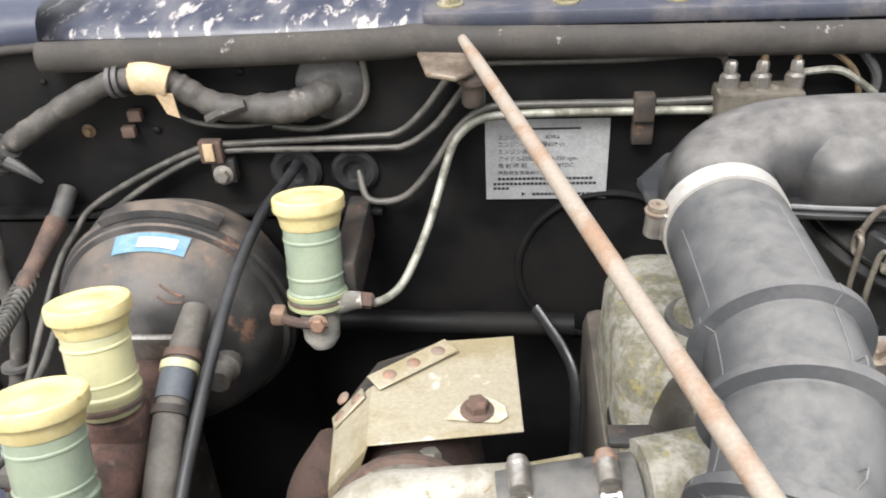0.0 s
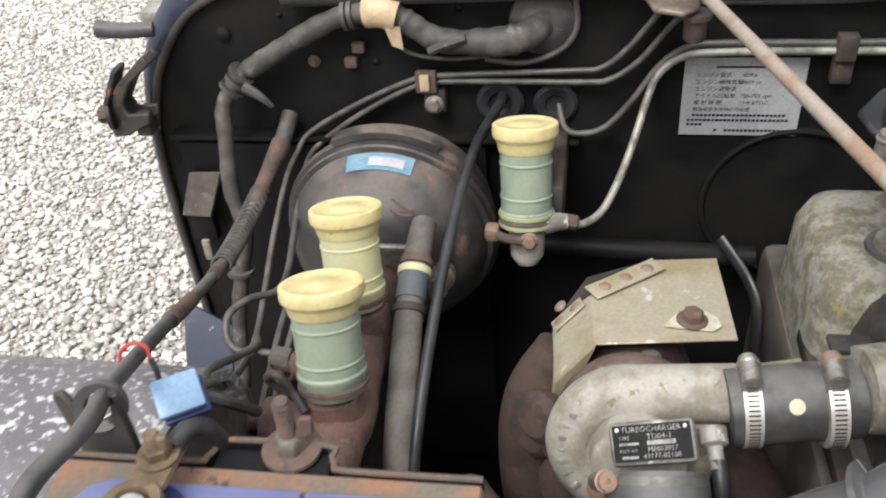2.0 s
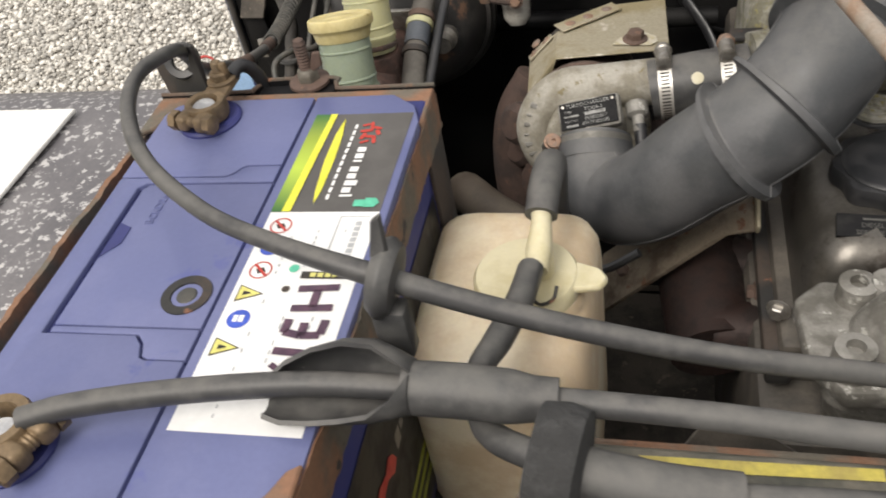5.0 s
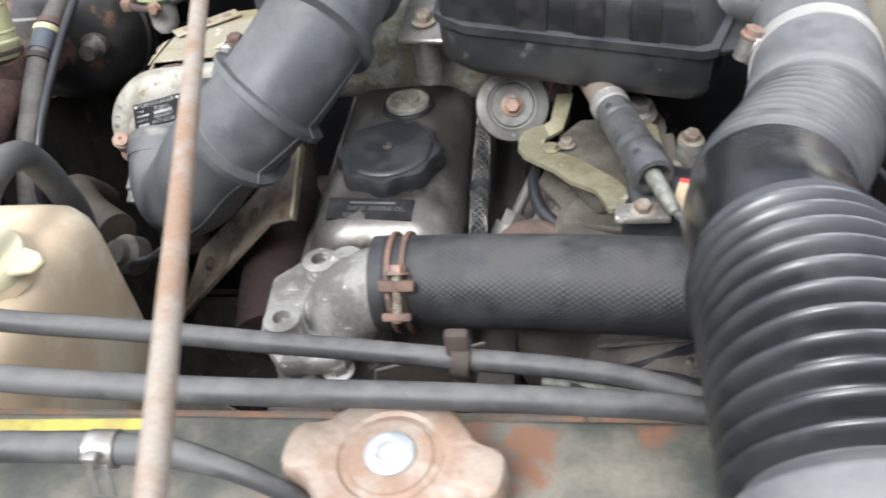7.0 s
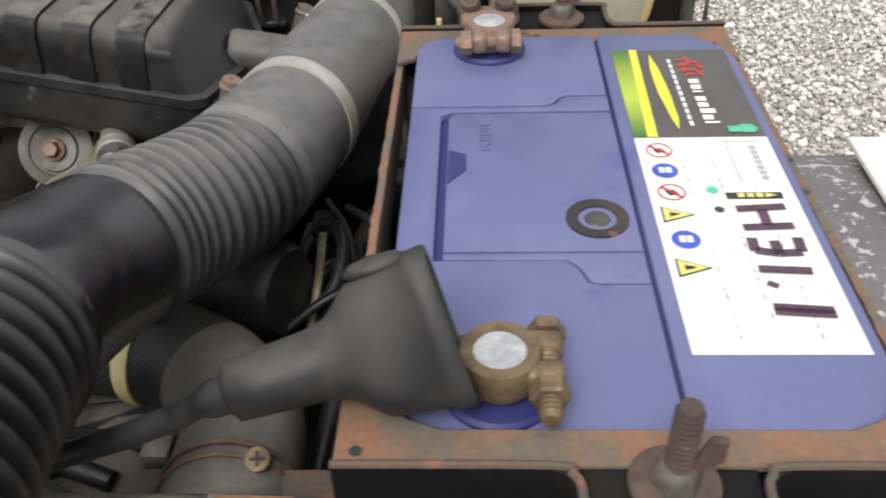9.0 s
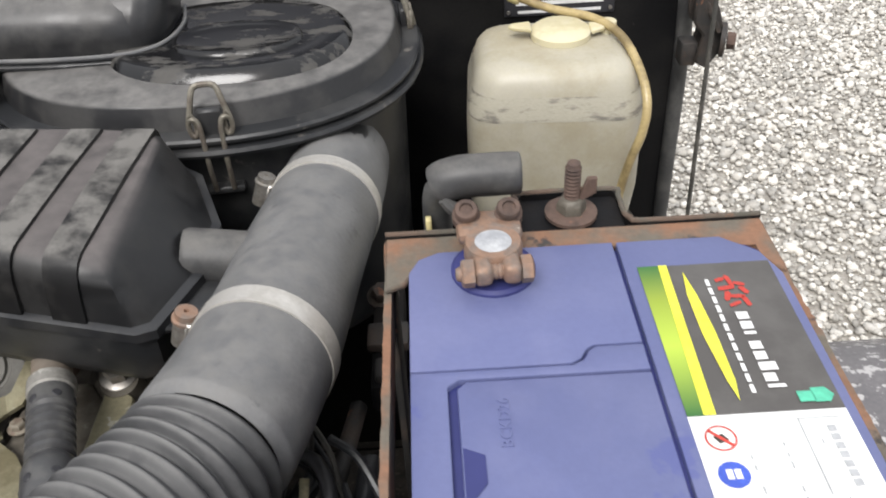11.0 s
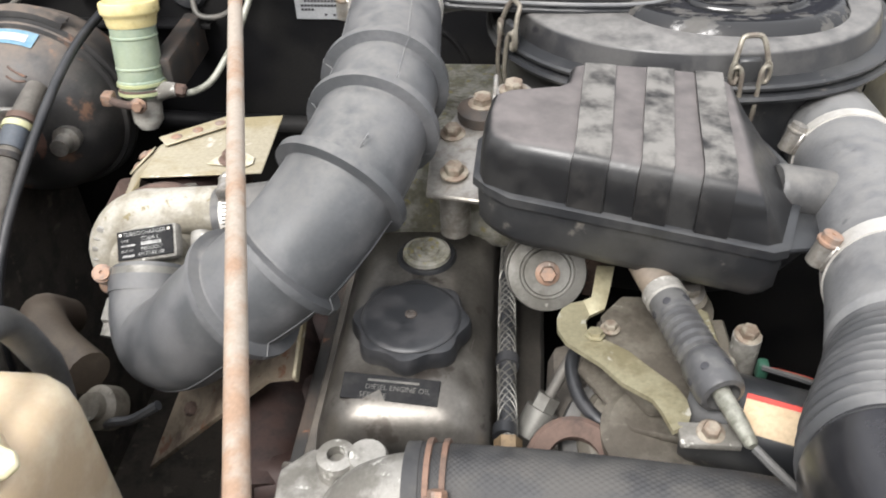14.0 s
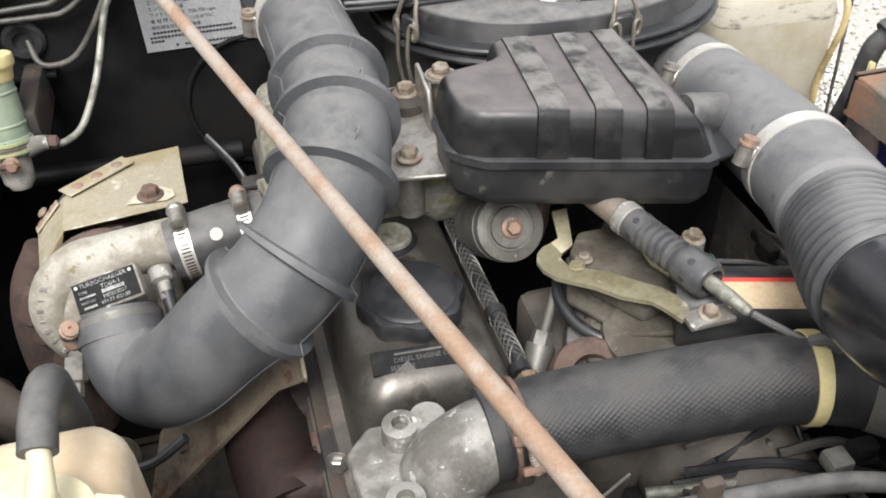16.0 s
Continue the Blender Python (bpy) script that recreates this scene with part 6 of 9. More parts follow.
part("cap_plate", rbox((-0.165, 0.458, 0.925), (-0.138, 0.474, 0.93), 0.002), M_BRACK, im, "dark bracket")
part("cap_boss", lathe([(0.013, 0), (0.013, 0.03), (0.008, 0.03), (0, 0.03)], Matrix.Translation((-0.148, 0.468, 0.893)), 18), M_MOSS, im)
single("bypass_pipe", tube([(-0.196, 0.716, 0.83), (-0.187, 0.705, 0.822), (-0.172, 0.688, 0.805), (-0.163, 0.67, 0.785), (-0.162, 0.655, 0.74), (-0.162, 0.65, 0.68)], 0.004, 12, squash=1.6), M_OILCAP, "flat black hose behind the heat shield", "hose")
single("cross_tube", tube([(-0.42, 0.74, 0.80), (-0.3, 0.735, 0.80), (-0.16, 0.73, 0.80)], 0.011, 12), M_BODY, "dark steel tube along the firewall foot", "pipe")

# support plate for the resonator
sp_ = thing("support_bracket", (-0.03, 0.45, 0.96), "grey steel bracket bolted on the manifold", "bracket")
part("plate", slab([(-0.058, 0.385, 0.963), (-0.02, 0.375, 0.966), (0.03, 0.40, 0.966), (0.03, 0.5, 0.975), (-0.035, 0.5, 0.975), (-0.06, 0.44, 0.963)], 0.004, 0.001), M_STEEL, sp_)
part("upright", slab([(-0.012, 0.43, 0.968), (-0.012, 0.478, 0.974), (-0.012, 0.478, 1.005), (-0.012, 0.44, 1.0)], 0.004, 0.001), M_STEEL, sp_)
for p, s in (((-0.04, 0.405, 0.967), 0.0068), ((-0.045, 0.457, 0.966), 0.0066)):
    hexbolt(sp_, p, (0, -0.1, 1), s, M_BOLT)
    part("spacer", lathe([(0.011, -0.05), (0.011, -0.004), (0, -0.004)], Matrix.Translation(p), 16), M_STEEL, sp_)
part("bush", lathe([(0.017, -0.012), (0.019, -0.008), (0.019, 0.0), (0.012, 0.004), (0, 0.004)], Matrix.Translation((-0.024, 0.478, 0.976)), 20), M_BRACK, sp_, "rubber mounting bush")
hexbolt(sp_, (-0.024, 0.478, 0.979), (0, 0, 1), 0.0075, M_BOLT)
hexbolt(sp_, (-0.001, 0.453, 1.005), (0, 0, 1), 0.007, M_BOLT)
part("bolt_post", lathe([(0.008, -0.035), (0.008, 0), (0.013, 0), (0.013, 0.002), (0, 0.002)], Matrix.Translation((-0.001, 0.453, 1.003)), 14), M_STEEL, sp_)

# ---- injection pump and linkage ----
ip = thing("injection_pump", (0.08, 0.28, 0.85), "grease stained injection pump with lever and linkage", "pump")
part("body", rbox((0.03, 0.2, 0.78), (0.15, 0.36, 0.855), 0.012), M_BLOCK, ip)
part("governor", lathe([(0.045, 0), (0.045, 0.04), (0.04, 0.046), (0.033, 0.046), (0.033, 0.054), (0.028, 0.058), (0, 0.058)], to_axis((0.088, 0.262, 0.84), (0.05, -0.25, 1)), 36), M_CASTD, ip, "grey round governor housing")
part("rubber_ring", lathe([(0.046, 0.012), (0.053, 0.015), (0.055, 0.021), (0.053, 0.027), (0.046, 0.03)], to_axis((0.088, 0.262, 0.845), (0.05, -0.25, 1)), 36), M_RUBBER, ip, "black rubber boot ring")
part("top_plate", slab([(0.06, 0.33, 0.905), (0.045, 0.29, 0.9), (0.075, 0.245, 0.898), (0.115, 0.235, 0.9), (0.145, 0.27, 0.905), (0.14, 0.33, 0.91)], 0.006, 0.0015), M_CASTD, ip, "greasy pump top plate")
# curved throttle lever
bm = bmesh.new()
bm.faces.new([bm.verts.new(p) for p in [(0.0586, 0.3586, 0.9270), (0.0543, 0.3343, 0.9205), (0.0493, 0.3346, 0.9170), (0.0411, 0.3316, 0.9170), (0.0349, 0.3256, 0.9170), (0.0320, 0.3188, 0.9153), (0.0321, 0.3060, 0.9178), (0.0369, 0.2930, 0.9203), (0.0448, 0.2845, 0.9219), (0.0569, 0.2719, 0.9244), (0.0676, 0.2550, 0.9276), (0.0832, 0.2414, 0.9303), (0.0867, 0.2325, 0.9320), (0.0908, 0.2156, 0.9353), (0.0994, 0.2210, 0.9342), (0.1028, 0.2306, 0.9324), (0.1022, 0.2428, 0.9300), (0.0978, 0.2543, 0.9278), (0.0878, 0.2674, 0.9252), (0.0742, 0.2863, 0.9216), (0.0616, 0.2968, 0.9195), (0.0511, 0.3049, 0.9180), (0.0501, 0.3170, 0.9156), (0.0535, 0.3236, 0.9143), (0.0626, 0.3260, 0.9185), (0.0656, 0.3368, 0.9205), (0.0705, 0.3588, 0.9270)]])
bmesh.ops.triangulate(bm, faces=bm.faces[:])
bmesh.ops.solidify(bm, geom=bm.faces[:], thickness=0.003)
bmesh.ops.recalc_face_normals(bm, faces=bm.faces)
part("lever", bm, M_CAD, ip, "yellowed throttle lever plate")
part("lever_nut", lathe([(0.0066, 0), (0.0066, 0.001), (0.005, 0.0016), (0.005, 0.004), (0, 0.0044)], to_axis((0.055, 0.3, 0.9195), (0, 0.19, 0.98)), 6), M_CAD, ip, "flat yellowed lever nut")
hexbolt(ip, (0.0655, 0.3105, 0.9155), (0, 0.1, 1), 0.0044, M_BOLT)
part("cover", slab([(0.06, 0.325, 0.914), (0.075, 0.345, 0.914), (0.097, 0.345, 0.914), (0.12, 0.31, 0.914), (0.115, 0.255, 0.914), (0.085, 0.25, 0.914), (0.062, 0.285, 0.914)][::-1], 0.012, 0.003, seg=2), M_CASTD, ip, "greasy brown pump cover")
part("wing_plate", slab([(0.11, 0.34, 0.92), (0.128, 0.325, 0.92), (0.132, 0.29, 0.918), (0.122, 0.262, 0.916), (0.108, 0.29, 0.918)][::-1], 0.004, 0.001), M_CAD, ip)
part("lever_foot", rbox((0.094, 0.208, 0.93), (0.126, 0.223, 0.9345), 0.001), M_CAST, ip)
hexbolt(ip, (0.1105, 0.216, 0.9345), (0, -0.2, 1), 0.0052, M_BOLT)
dp, dq = V(0.084, 0.345, 0.948), V(0.1235, 0.212, 0.946)
dm = to_axis(dp, dq - dp)
pr = [(0, -0.01), (0.0108, -0.01), (0.0108, 0.034), (0.0096, 0.036)]
part("sleeve", lathe(pr + [(0, 0.036)], dm, 24), mat("brown_plastic_sleeve", (0.16, 0.13, 0.1), (0.12, 0.1, 0.08), 40, rough=0.5), ip, "brown plastic sleeve")
part("collar", lathe([(0.0108, 0.032), (0.0128, 0.034), (0.0128, 0.042), (0.0108, 0.044)], dm, 24), M_CAST, ip)
pr = [(0.0116, 0.042), (0.0122, 0.048), (0.0122, 0.056)]
for k in range(5):
    z = 0.058 + k * 0.0062
    pr += [(0.0100, z), (0.0122, z + 0.0015), (0.0122, z + 0.004), (0.0100, z + 0.0055)]
pr += [(0.0126, 0.092), (0.0136, 0.096), (0.0136, 0.115), (0.0124, 0.118), (0.0096, 0.119), (0.0092, 0.112), (0, 0.112)]
be = part("bellows", lathe(pr, dm, 28), mat("grey_ribbed_boot", (0.055, 0.055, 0.057), (0.085, 0.084, 0.082), 60, rough=0.3, bump=0.05, vary=0.1), ip, "black ribbed linkage boot")
for z in (0.052, 0.105):
    for aa in range(0, 360, 60):
        rr0 = 0.0122 if z < 0.1 else 0.0136
        part("hole", lathe([(0.0026, 0), (0.0022, 0.0004), (0, 0.0004)], dm @ to_axis((rr0 * math.cos(radians(aa)), rr0 * math.sin(radians(aa)), z), (math.cos(radians(aa)), math.sin(radians(aa)), 0)), 10), M_INK, be)
part("cable_end", lathe([(0.0, 0.112), (0.0052, 0.113), (0.0050, 0.135), (0.0038, 0.15), (0.0024, 0.152), (0, 0.152)], dm, 14), M_PIPEW, ip, "pale weathered cable end")
part("pull_cable", tube([(0.128, 0.198, 0.946), (0.136, 0.188, 0.944), (0.15, 0.172, 0.94), (0.158, 0.16, 0.938), (0.168, 0.145, 0.93), (0.18, 0.12, 0.915)], 0.0026, 8), M_RUBBER, ip, "thin black control cable")
part("tie", tube([(0.149, 0.168, 0.944), (0.156, 0.163, 0.949), (0.163, 0.158, 0.942)], 0.004, 8), M_RUBBER, ip)
hexbolt(ip, (0.1165, 0.3395, 0.924), (0.1, -0.3, 1), 0.0075, M_STEEL)
part("return_hose", tube([(0.0468, 0.3128, 0.9), (0.0421, 0.2959, 0.895), (0.0466, 0.2748, 0.89), (0.0599, 0.2579, 0.887), (0.079, 0.2514, 0.883), (0.1, 0.25, 0.875)], 0.0045, 12), M_OILCAP, ip, "black return hose curling round the pump")
part("bolt_seat", lathe([(0.02, -0.02), (0.02, -0.004), (0.013, 0.0), (0.011, 0.012), (0, 0.012)], to_axis((0.1165, 0.3395, 0.912), (0.1, -0.3, 1)), 22), M_CASTD, ip)
hexbolt(ip, (0.148, 0.303, 0.922), (0.1, -0.1, 1), 0.0058, M_BOLT)
part("post", lathe([(0.009, -0.04), (0.009, 0), (0, 0)], Matrix.Translation((0.148, 0.303, 0.922)), 12), M_CAST, ip)
part("plug", rbox((0.154, 0.287, 0.898), (0.161, 0.295, 0.912), 0.002), M_GREEN, ip, "green wire plug")
for k in range(4):
    part("wire", tube([(0.156, 0.293 - k * 0.002, 0.905 + k * 0.002), (0.185, 0.28 - k * 0.003, 0.908 + k * 0.002), (0.205, 0.27, 0.9)], 0.0018, 6), (M_RED, M_GREEN, M_BRASS, M_RUBBER)[k], ip)
so = part("solenoid", lathe([(0.0, -0.06), (0.027, -0.06), (0.029, -0.055), (0.029, 0.05), (0.025, 0.056), (0, 0.056)], to_axis((0.165, 0.235, 0.908), (0.93, -0.35, 0.05)), 30), M_PLASTIC, ip, "black cylindrical actuator")
sm = to_axis((0.165, 0.235, 0.908), (0.93, -0.35, 0.05))
part("label", lathe([(0.0293, -0.03), (0.0293, 0.025)], sm, 14, a0=radians(98), a1=radians(138)), M_TAPE, so, "cream and red label")
part("label_band", lathe([(0.0295, -0.03), (0.0295, 0.025)], sm, 8, a0=radians(94), a1=radians(101)), M_LRED, so)

# boost compensator dial
bd = thing("diaphragm_unit", (0.026, 0.37, 0.9), "round grey metal diaphragm unit with central bolt", "actuator")
dmx = to_axis((0.026, 0.3565, 0.9205), (0.05, -0.84, 0.54))
part("face", lathe([(0.027, -0.012), (0.0275, -0.006), (0.0265, -0.003), (0.019, -0.002), (0.0182, -0.0035), (0.0165, -0.0035), (0.0155, -0.0015), (0, -0.001)], dmx, 36), M_DIAL, bd)
part("drum", lathe([(0.0, -0.06), (0.028, -0.06), (0.028, -0.012), (0, -0.012)], dmx, 32), M_DIAL, bd)
hexbolt(bd, dmx.translation, (0.05, -0.84, 0.54), 0.0058, M_COPPER)
part("arm", tube([(0.05, 0.37, 0.925), (0.06, 0.38, 0.91), (0.06, 0.39, 0.88)], 0.006, 8, squash=1.6), M_RUSTD, bd)
# braided line
bh = thing("braided_hose", (0.0, 0.35, 0.87), "black and silver braided oil hose beside the rocker cover", "hose")
bp = spline([(0.0, 0.46, 0.88), (-0.001, 0.42, 0.878), (-0.001, 0.38, 0.876), (0.0, 0.34, 0.874), (0.001, 0.30, 0.872), (0.003, 0.262, 0.868), (0.005, 0.235, 0.862)], 16)
part("hose", sweep(bp, 0.0058, 14), M_OILCAP, bh)

low_ = spline(bp, 6)
for k in range(12):
    s_ = 1 if k % 2 else -1
    part("braid_strand", sweep([p + (Vector((1, 0, 0)) * math.cos(s_ * i * 0.062 + k // 2 * 0.9) + Vector((0, 0.05, 1)) * math.sin(s_ * i * 0.062 + k // 2 * 0.9)) * 0.0061 for i, p in enumerate(low_)], 0.00042, 4), M_DIAL, bh, "silver braid strand")
for y in (0.318, 0.262):
    part("collar", lathe([(0.006, -0.004), (0.0082, -0.004), (0.0082, 0.004), (0.006, 0.004)], to_axis((0.001, y, 0.8725 if y > 0.3 else 0.868), (0, 1, 0.05)), 14), M_OILCAP, bh)
part("nut", lathe([(0.009, 0), (0.009, 0.014), (0.006, 0.016), (0.005, 0.024), (0, 0.024)], to_axis((0.003, 0.256, 0.868), (0.05, -1, -0.2)), 6), M_BRASS, bh, "brass hose nut")
# injector pipe and nut
single("injector_pipe", tube([(0.0488, 0.312, 0.905), (0.0395, 0.302, 0.89), (0.0303, 0.2911, 0.875), (0.024, 0.284, 0.864)], 0.0038, 10), M_PIPE, "grey steel injector pipe", "pipe")
single("pipe_nut", join(lathe([(0.0085, 0), (0.0085, 0.016), (0.006, 0.018), (0, 0.018)], to_axis((0.029, 0.29, 0.873), (-0.35, -0.45, -0.6)), 6), lathe([(0.011, 0.01), (0.011, 0.03), (0, 0.03)], to_axis((0.029, 0.29, 0.873), (-0.35, -0.45, -0.6)), 12)), M_DIAL, "grey hexagonal pipe nut on the pump", "nut")
# rusty pulley flange
pf = thing("pipe_flange", (0.041, 0.243, 0.87), "rusty round pipe flange beside the pump", "flange")
part("ring", lathe([(0.0148, -0.012), (0.0275, -0.012), (0.0288, -0.008), (0.0288, 0.004), (0.0262, 0.007), (0.0166, 0.006), (0.0152, 0.002), (0.0148, -0.012)], to_axis((0.0422, 0.2344, 0.8754), (0.05, -0.6, 0.8)), 32, caps=False), M_RUSTD, pf)
part("stem", lathe([(0.0115, -0.06), (0.0115, -0.03), (0, -0.03)], to_axis((0.0422, 0.2344, 0.8754), (0.05, -0.6, 0.8)), 20), M_BLOCK, pf)
part("pipe", tube([(0.06, 0.245, 0.872), (0.09, 0.24, 0.866), (0.13, 0.225, 0.858)], 0.011, 14), M_RUSTD, pf, "rusty pipe")
# clutter below the hoses
al = thing("alternator", (0.13, 0.2, 0.8), "dark finned alternator below the hoses", "alternator")
am = to_axis((0.13, 0.11, 0.80), (0, 1, 0.02))
part("case", lathe([(0.02, 0), (0.055, 0.004), (0.06, 0.02), (0.06, 0.1), (0.05, 0.11), (0, 0.11)], am, 32), M_BLOCK, al)
for k in range(14):
    aa = 2 * math.pi * k / 14
    part("fin", rbox((0.022, -0.003, -0.004), (0.055, 0.003, 0.006), 0.001, 1, am @ Matrix.Rotation(aa, 4, "Z")), M_BLOCK, al)
part("pulley", lathe([(0.0, -0.03), (0.03, -0.03), (0.036, -0.026), (0.028, -0.018), (0.036, -0.01), (0.03, -0.006), (0, -0.006)], am, 28), M_BLOCK, al)
fa = thing("fan", (-0.05, 0.1, 0.75), "black engine fan at rest behind the radiator", "fan")
fm = to_axis((-0.05, 0.12, 0.72), (0, -1, 0))
part("hub", lathe([(0.04, -0.03), (0.045, 0.01), (0.03, 0.02), (0, 0.02)], fm, 24), M_BLOCK, fa)
for k in range(6):
    part("blade", rbox((0.04, -0.03, -0.001), (0.2, 0.035, 0.001), 0.0005, 1, fm @ Matrix.Rotation(k * math.pi / 3 + 0.3, 4, "Z") @ Matrix.Rotation(0.5, 4, "X")), M_BLOCK, fa)
for k, (p, q, r, m_) in enumerate((((0.06, 0.14, 0.84), (0.13, 0.12, 0.86), 0.006, M_OILCAP), ((0.02, 0.13, 0.84), (0.1, 0.1, 0.85), 0.0045, M_BRACK), ((0.18, 0.2, 0.86), (0.23, 0.33, 0.84), 0.008, M_OILCAP), ((0.22, 0.14, 0.87), (0.25, 0.36, 0.86), 0.006, M_BRACK), ((0.24, 0.12, 0.86), (0.262, 0.3, 0.88), 0.007, M_OILCAP), ((0.2, 0.2, 0.88), (0.279, 0.24, 0.9), 0.003, M_OILCAP))):
    mid = (Vector(p) + Vector(q)) / 2 + Vector((0, 0, 0.012))
    single("wiring_loom", tube([p, mid, q], r, 10), m_, "dark wires and hoses low beside the engine", "wiring")
# exhaust side plate and lower shield
es = thing("exhaust_bracket", (-0.2, 0.29, 0.82), "oil stained tan bracket plate beside the engine", "bracket")
part("plate", slab([(-0.146, 0.3105, 0.8525), (-0.166, 0.3115, 0.8475), (-0.282, 0.314, 0.732), (-0.262, 0.362, 0.776), (-0.146, 0.368, 0.88)], 0.004, 0.001), M_TANPLATE, es)
part("end_lip", slab([(-0.1445, 0.3095, 0.852), (-0.1445, 0.368, 0.8805), (-0.1445, 0.364, 0.89), (-0.1445, 0.305, 0.862)], 0.003, 0.0008), M_SHIELD, es, "pale bent end lip")
hexbolt(es, (-0.19, 0.3435, 0.829), (-0.65, -0.35, 0.67), 0.007, M_RUSTD)
hexbolt(es, (-0.244, 0.338, 0.781), (-0.65, -0.35, 0.67), 0.006, M_RUSTD)
xm = thing("exhaust_manifold", (-0.18, 0.3, 0.77), "dark rusty exhaust manifold beside the block", "manifold")
part("log", tube([(-0.172, 0.268, 0.762), (-0.18, 0.32, 0.77), (-0.19, 0.4, 0.78), (-0.22, 0.5, 0.79)], 0.035, 18), M_PURPLE, xm)
for y in (0.28, 0.355, 0.43):
    part("port", tube([(-0.175, y, 0.775), (-0.15, y, 0.775), (-0.125, y, 0.775)], 0.024, 14, 4), M_PURPLE, xm)
    part("port_flange", rbox((-0.142, y - 0.03, 0.745), (-0.132, y + 0.03, 0.805), 0.004), M_RUSTD, xm)
    hexbolt(xm, (-0.143, y + 0.022, 0.797), (-1, 0, 0), 0.006, M_RUSTD)
single("down_pipe", tube([(-0.318, 0.335, 0.822), (-0.358, 0.365, 0.822), (-0.39, 0.405, 0.812), (-0.40, 0.445, 0.77)], 0.018, 16), mat("brown_pipe", (0.066, 0.051, 0.038), (0.095, 0.077, 0.058), 30, rough=0.6, bump=0.2), "brown oily pipe beside the turbocharger", "pipe")
ol = thing("drain_union", (-0.27, 0.3, 0.8), "grey cast drain union under the hose", "fitting")
part("body", lathe([(0.016, -0.01), (0.016, 0.004), (0.011, 0.008), (0.01, 0.014), (0, 0.014)], to_axis((-0.284, 0.29, 0.838), (-0.3, -0.6, 0.75)), 20), M_CASTD, ol)
part("pipe", tube([(-0.272, 0.272, 0.842), (-0.265, 0.27, 0.848), (-0.251, 0.27, 0.852), (-0.23, 0.272, 0.866)], 0.0035, 8), M_OILCAP, ol)
lo = thing("engine_loom", (0.15, 0.15, 0.84), "tangle of dark wires, hoses and plugs low beside the engine", "wiring")
part("pale_pipe", tube([(0.05, 0.158, 0.845), (0.075, 0.15, 0.85), (0.105, 0.145, 0.851), (0.14, 0.139, 0.851), (0.17, 0.132, 0.847), (0.19, 0.12, 0.83)], 0.0042, 10), M_PIPEW, lo, "pale grey steel pipe")
rw = random.Random(21)
for k in range(16):
    a = Vector((rw.uniform(0.06, 0.17), rw.uniform(0.13, 0.175), rw.uniform(0.83, 0.865)))
    b = Vector((rw.uniform(0.14, 0.24), rw.uniform(0.1, 0.2), rw.uniform(0.81, 0.86)))
    m_ = (a + b) / 2 + Vector((0, 0, rw.uniform(0.0, 0.02)))
    part("wire", tube([a, m_, b], rw.choice((0.0018, 0.0025, 0.0035)), 7, 6), rw.choice((M_OILCAP, M_OILCAP, M_BRAID, M_PIPE)), lo)
for k in range(16):
    a = Vector((rw.uniform(0.2, 0.245), rw.uniform(0.22, 0.33), rw.uniform(0.84, 0.9)))
    b = a + Vector((rw.uniform(-0.02, 0.03), rw.uniform(-0.08, -0.03), rw.uniform(-0.05, 0.01)))
    m_ = (a + b) / 2 + Vector((rw.uniform(-0.012, 0.012), 0, rw.uniform(0.0, 0.015)))
    part("wire", tube([a, m_, b], rw.choice((0.0018, 0.0028, 0.0042)), 7, 6), rw.choice((M_OILCAP, M_OILCAP, M_BRACK, M_PIPE)), lo)
for p, q, m_ in (((0.15, 0.118, 0.872), (0.166, 0.134, 0.884), M_CAST), ((0.178, 0.13, 0.86), (0.196, 0.142, 0.874), M_PLASTIC), ((0.205, 0.25, 0.87), (0.222, 0.27, 0.888), M_PLASTIC), ((0.215, 0.3, 0.88), (0.228, 0.318, 0.895), M_BRACK)):
    part("plug", rbox(p, q, 0.003, 2), m_, lo)
part("brass_strip", tube([(0.231, 0.264, 0.916), (0.2295, 0.236, 0.9), (0.224, 0.21, 0.875)], 0.0026, 8, squash=0.4), M_CAD, lo, "thin yellowish metal strip")
part("curled_hose", tube([(0.225, 0.288, 0.905), (0.236, 0.276, 0.912), (0.2435, 0.258, 0.91), (0.241, 0.238, 0.9), (0.231, 0.228, 0.888)], 0.0042, 10), M_OILCAP, lo, "thin curled black hose")
part("side_wire", tube([(0.243, 0.288, 0.918), (0.258, 0.276, 0.916), (0.27, 0.258, 0.906), (0.281, 0.244, 0.892)], 0.0026, 8), M_OILCAP, lo)
part("side_wire", tube([(0.25, 0.27, 0.9), (0.256, 0.245, 0.905), (0.252, 0.22, 0.9), (0.258, 0.19, 0.88)], 0.002, 8), M_OILCAP, lo)
sb = thing("stud_block", (0.268, 0.4, 0.86), "dark terminal block with a large nut beside the battery", "terminal block")
part("base", rbox((0.26, 0.354, 0.86), (0.282, 0.456, 0.884), 0.003), M_FLANGE, sb)
part("link_plate", rbox((0.2575, 0.384, 0.884), (0.285, 0.406, 0.892), 0.002), M_BRACK, sb)
part("clip_block", rbox((0.263, 0.356, 0.884), (0.282, 0.374, 0.892), 0.003), M_BRACK, sb, "dark metal clip")
hexbolt(sb, (0.267, 0.44, 0.884), (0, -0.2, 1), 0.008, M_BRACK)
pu = thing("idler_pulley", (0.2, 0.25, 0.86), "dark ribbed belt pulley low beside the engine", "pulley")
pum = to_axis((0.195, 0.262, 0.862), (0.35, -0.7, 0.6))
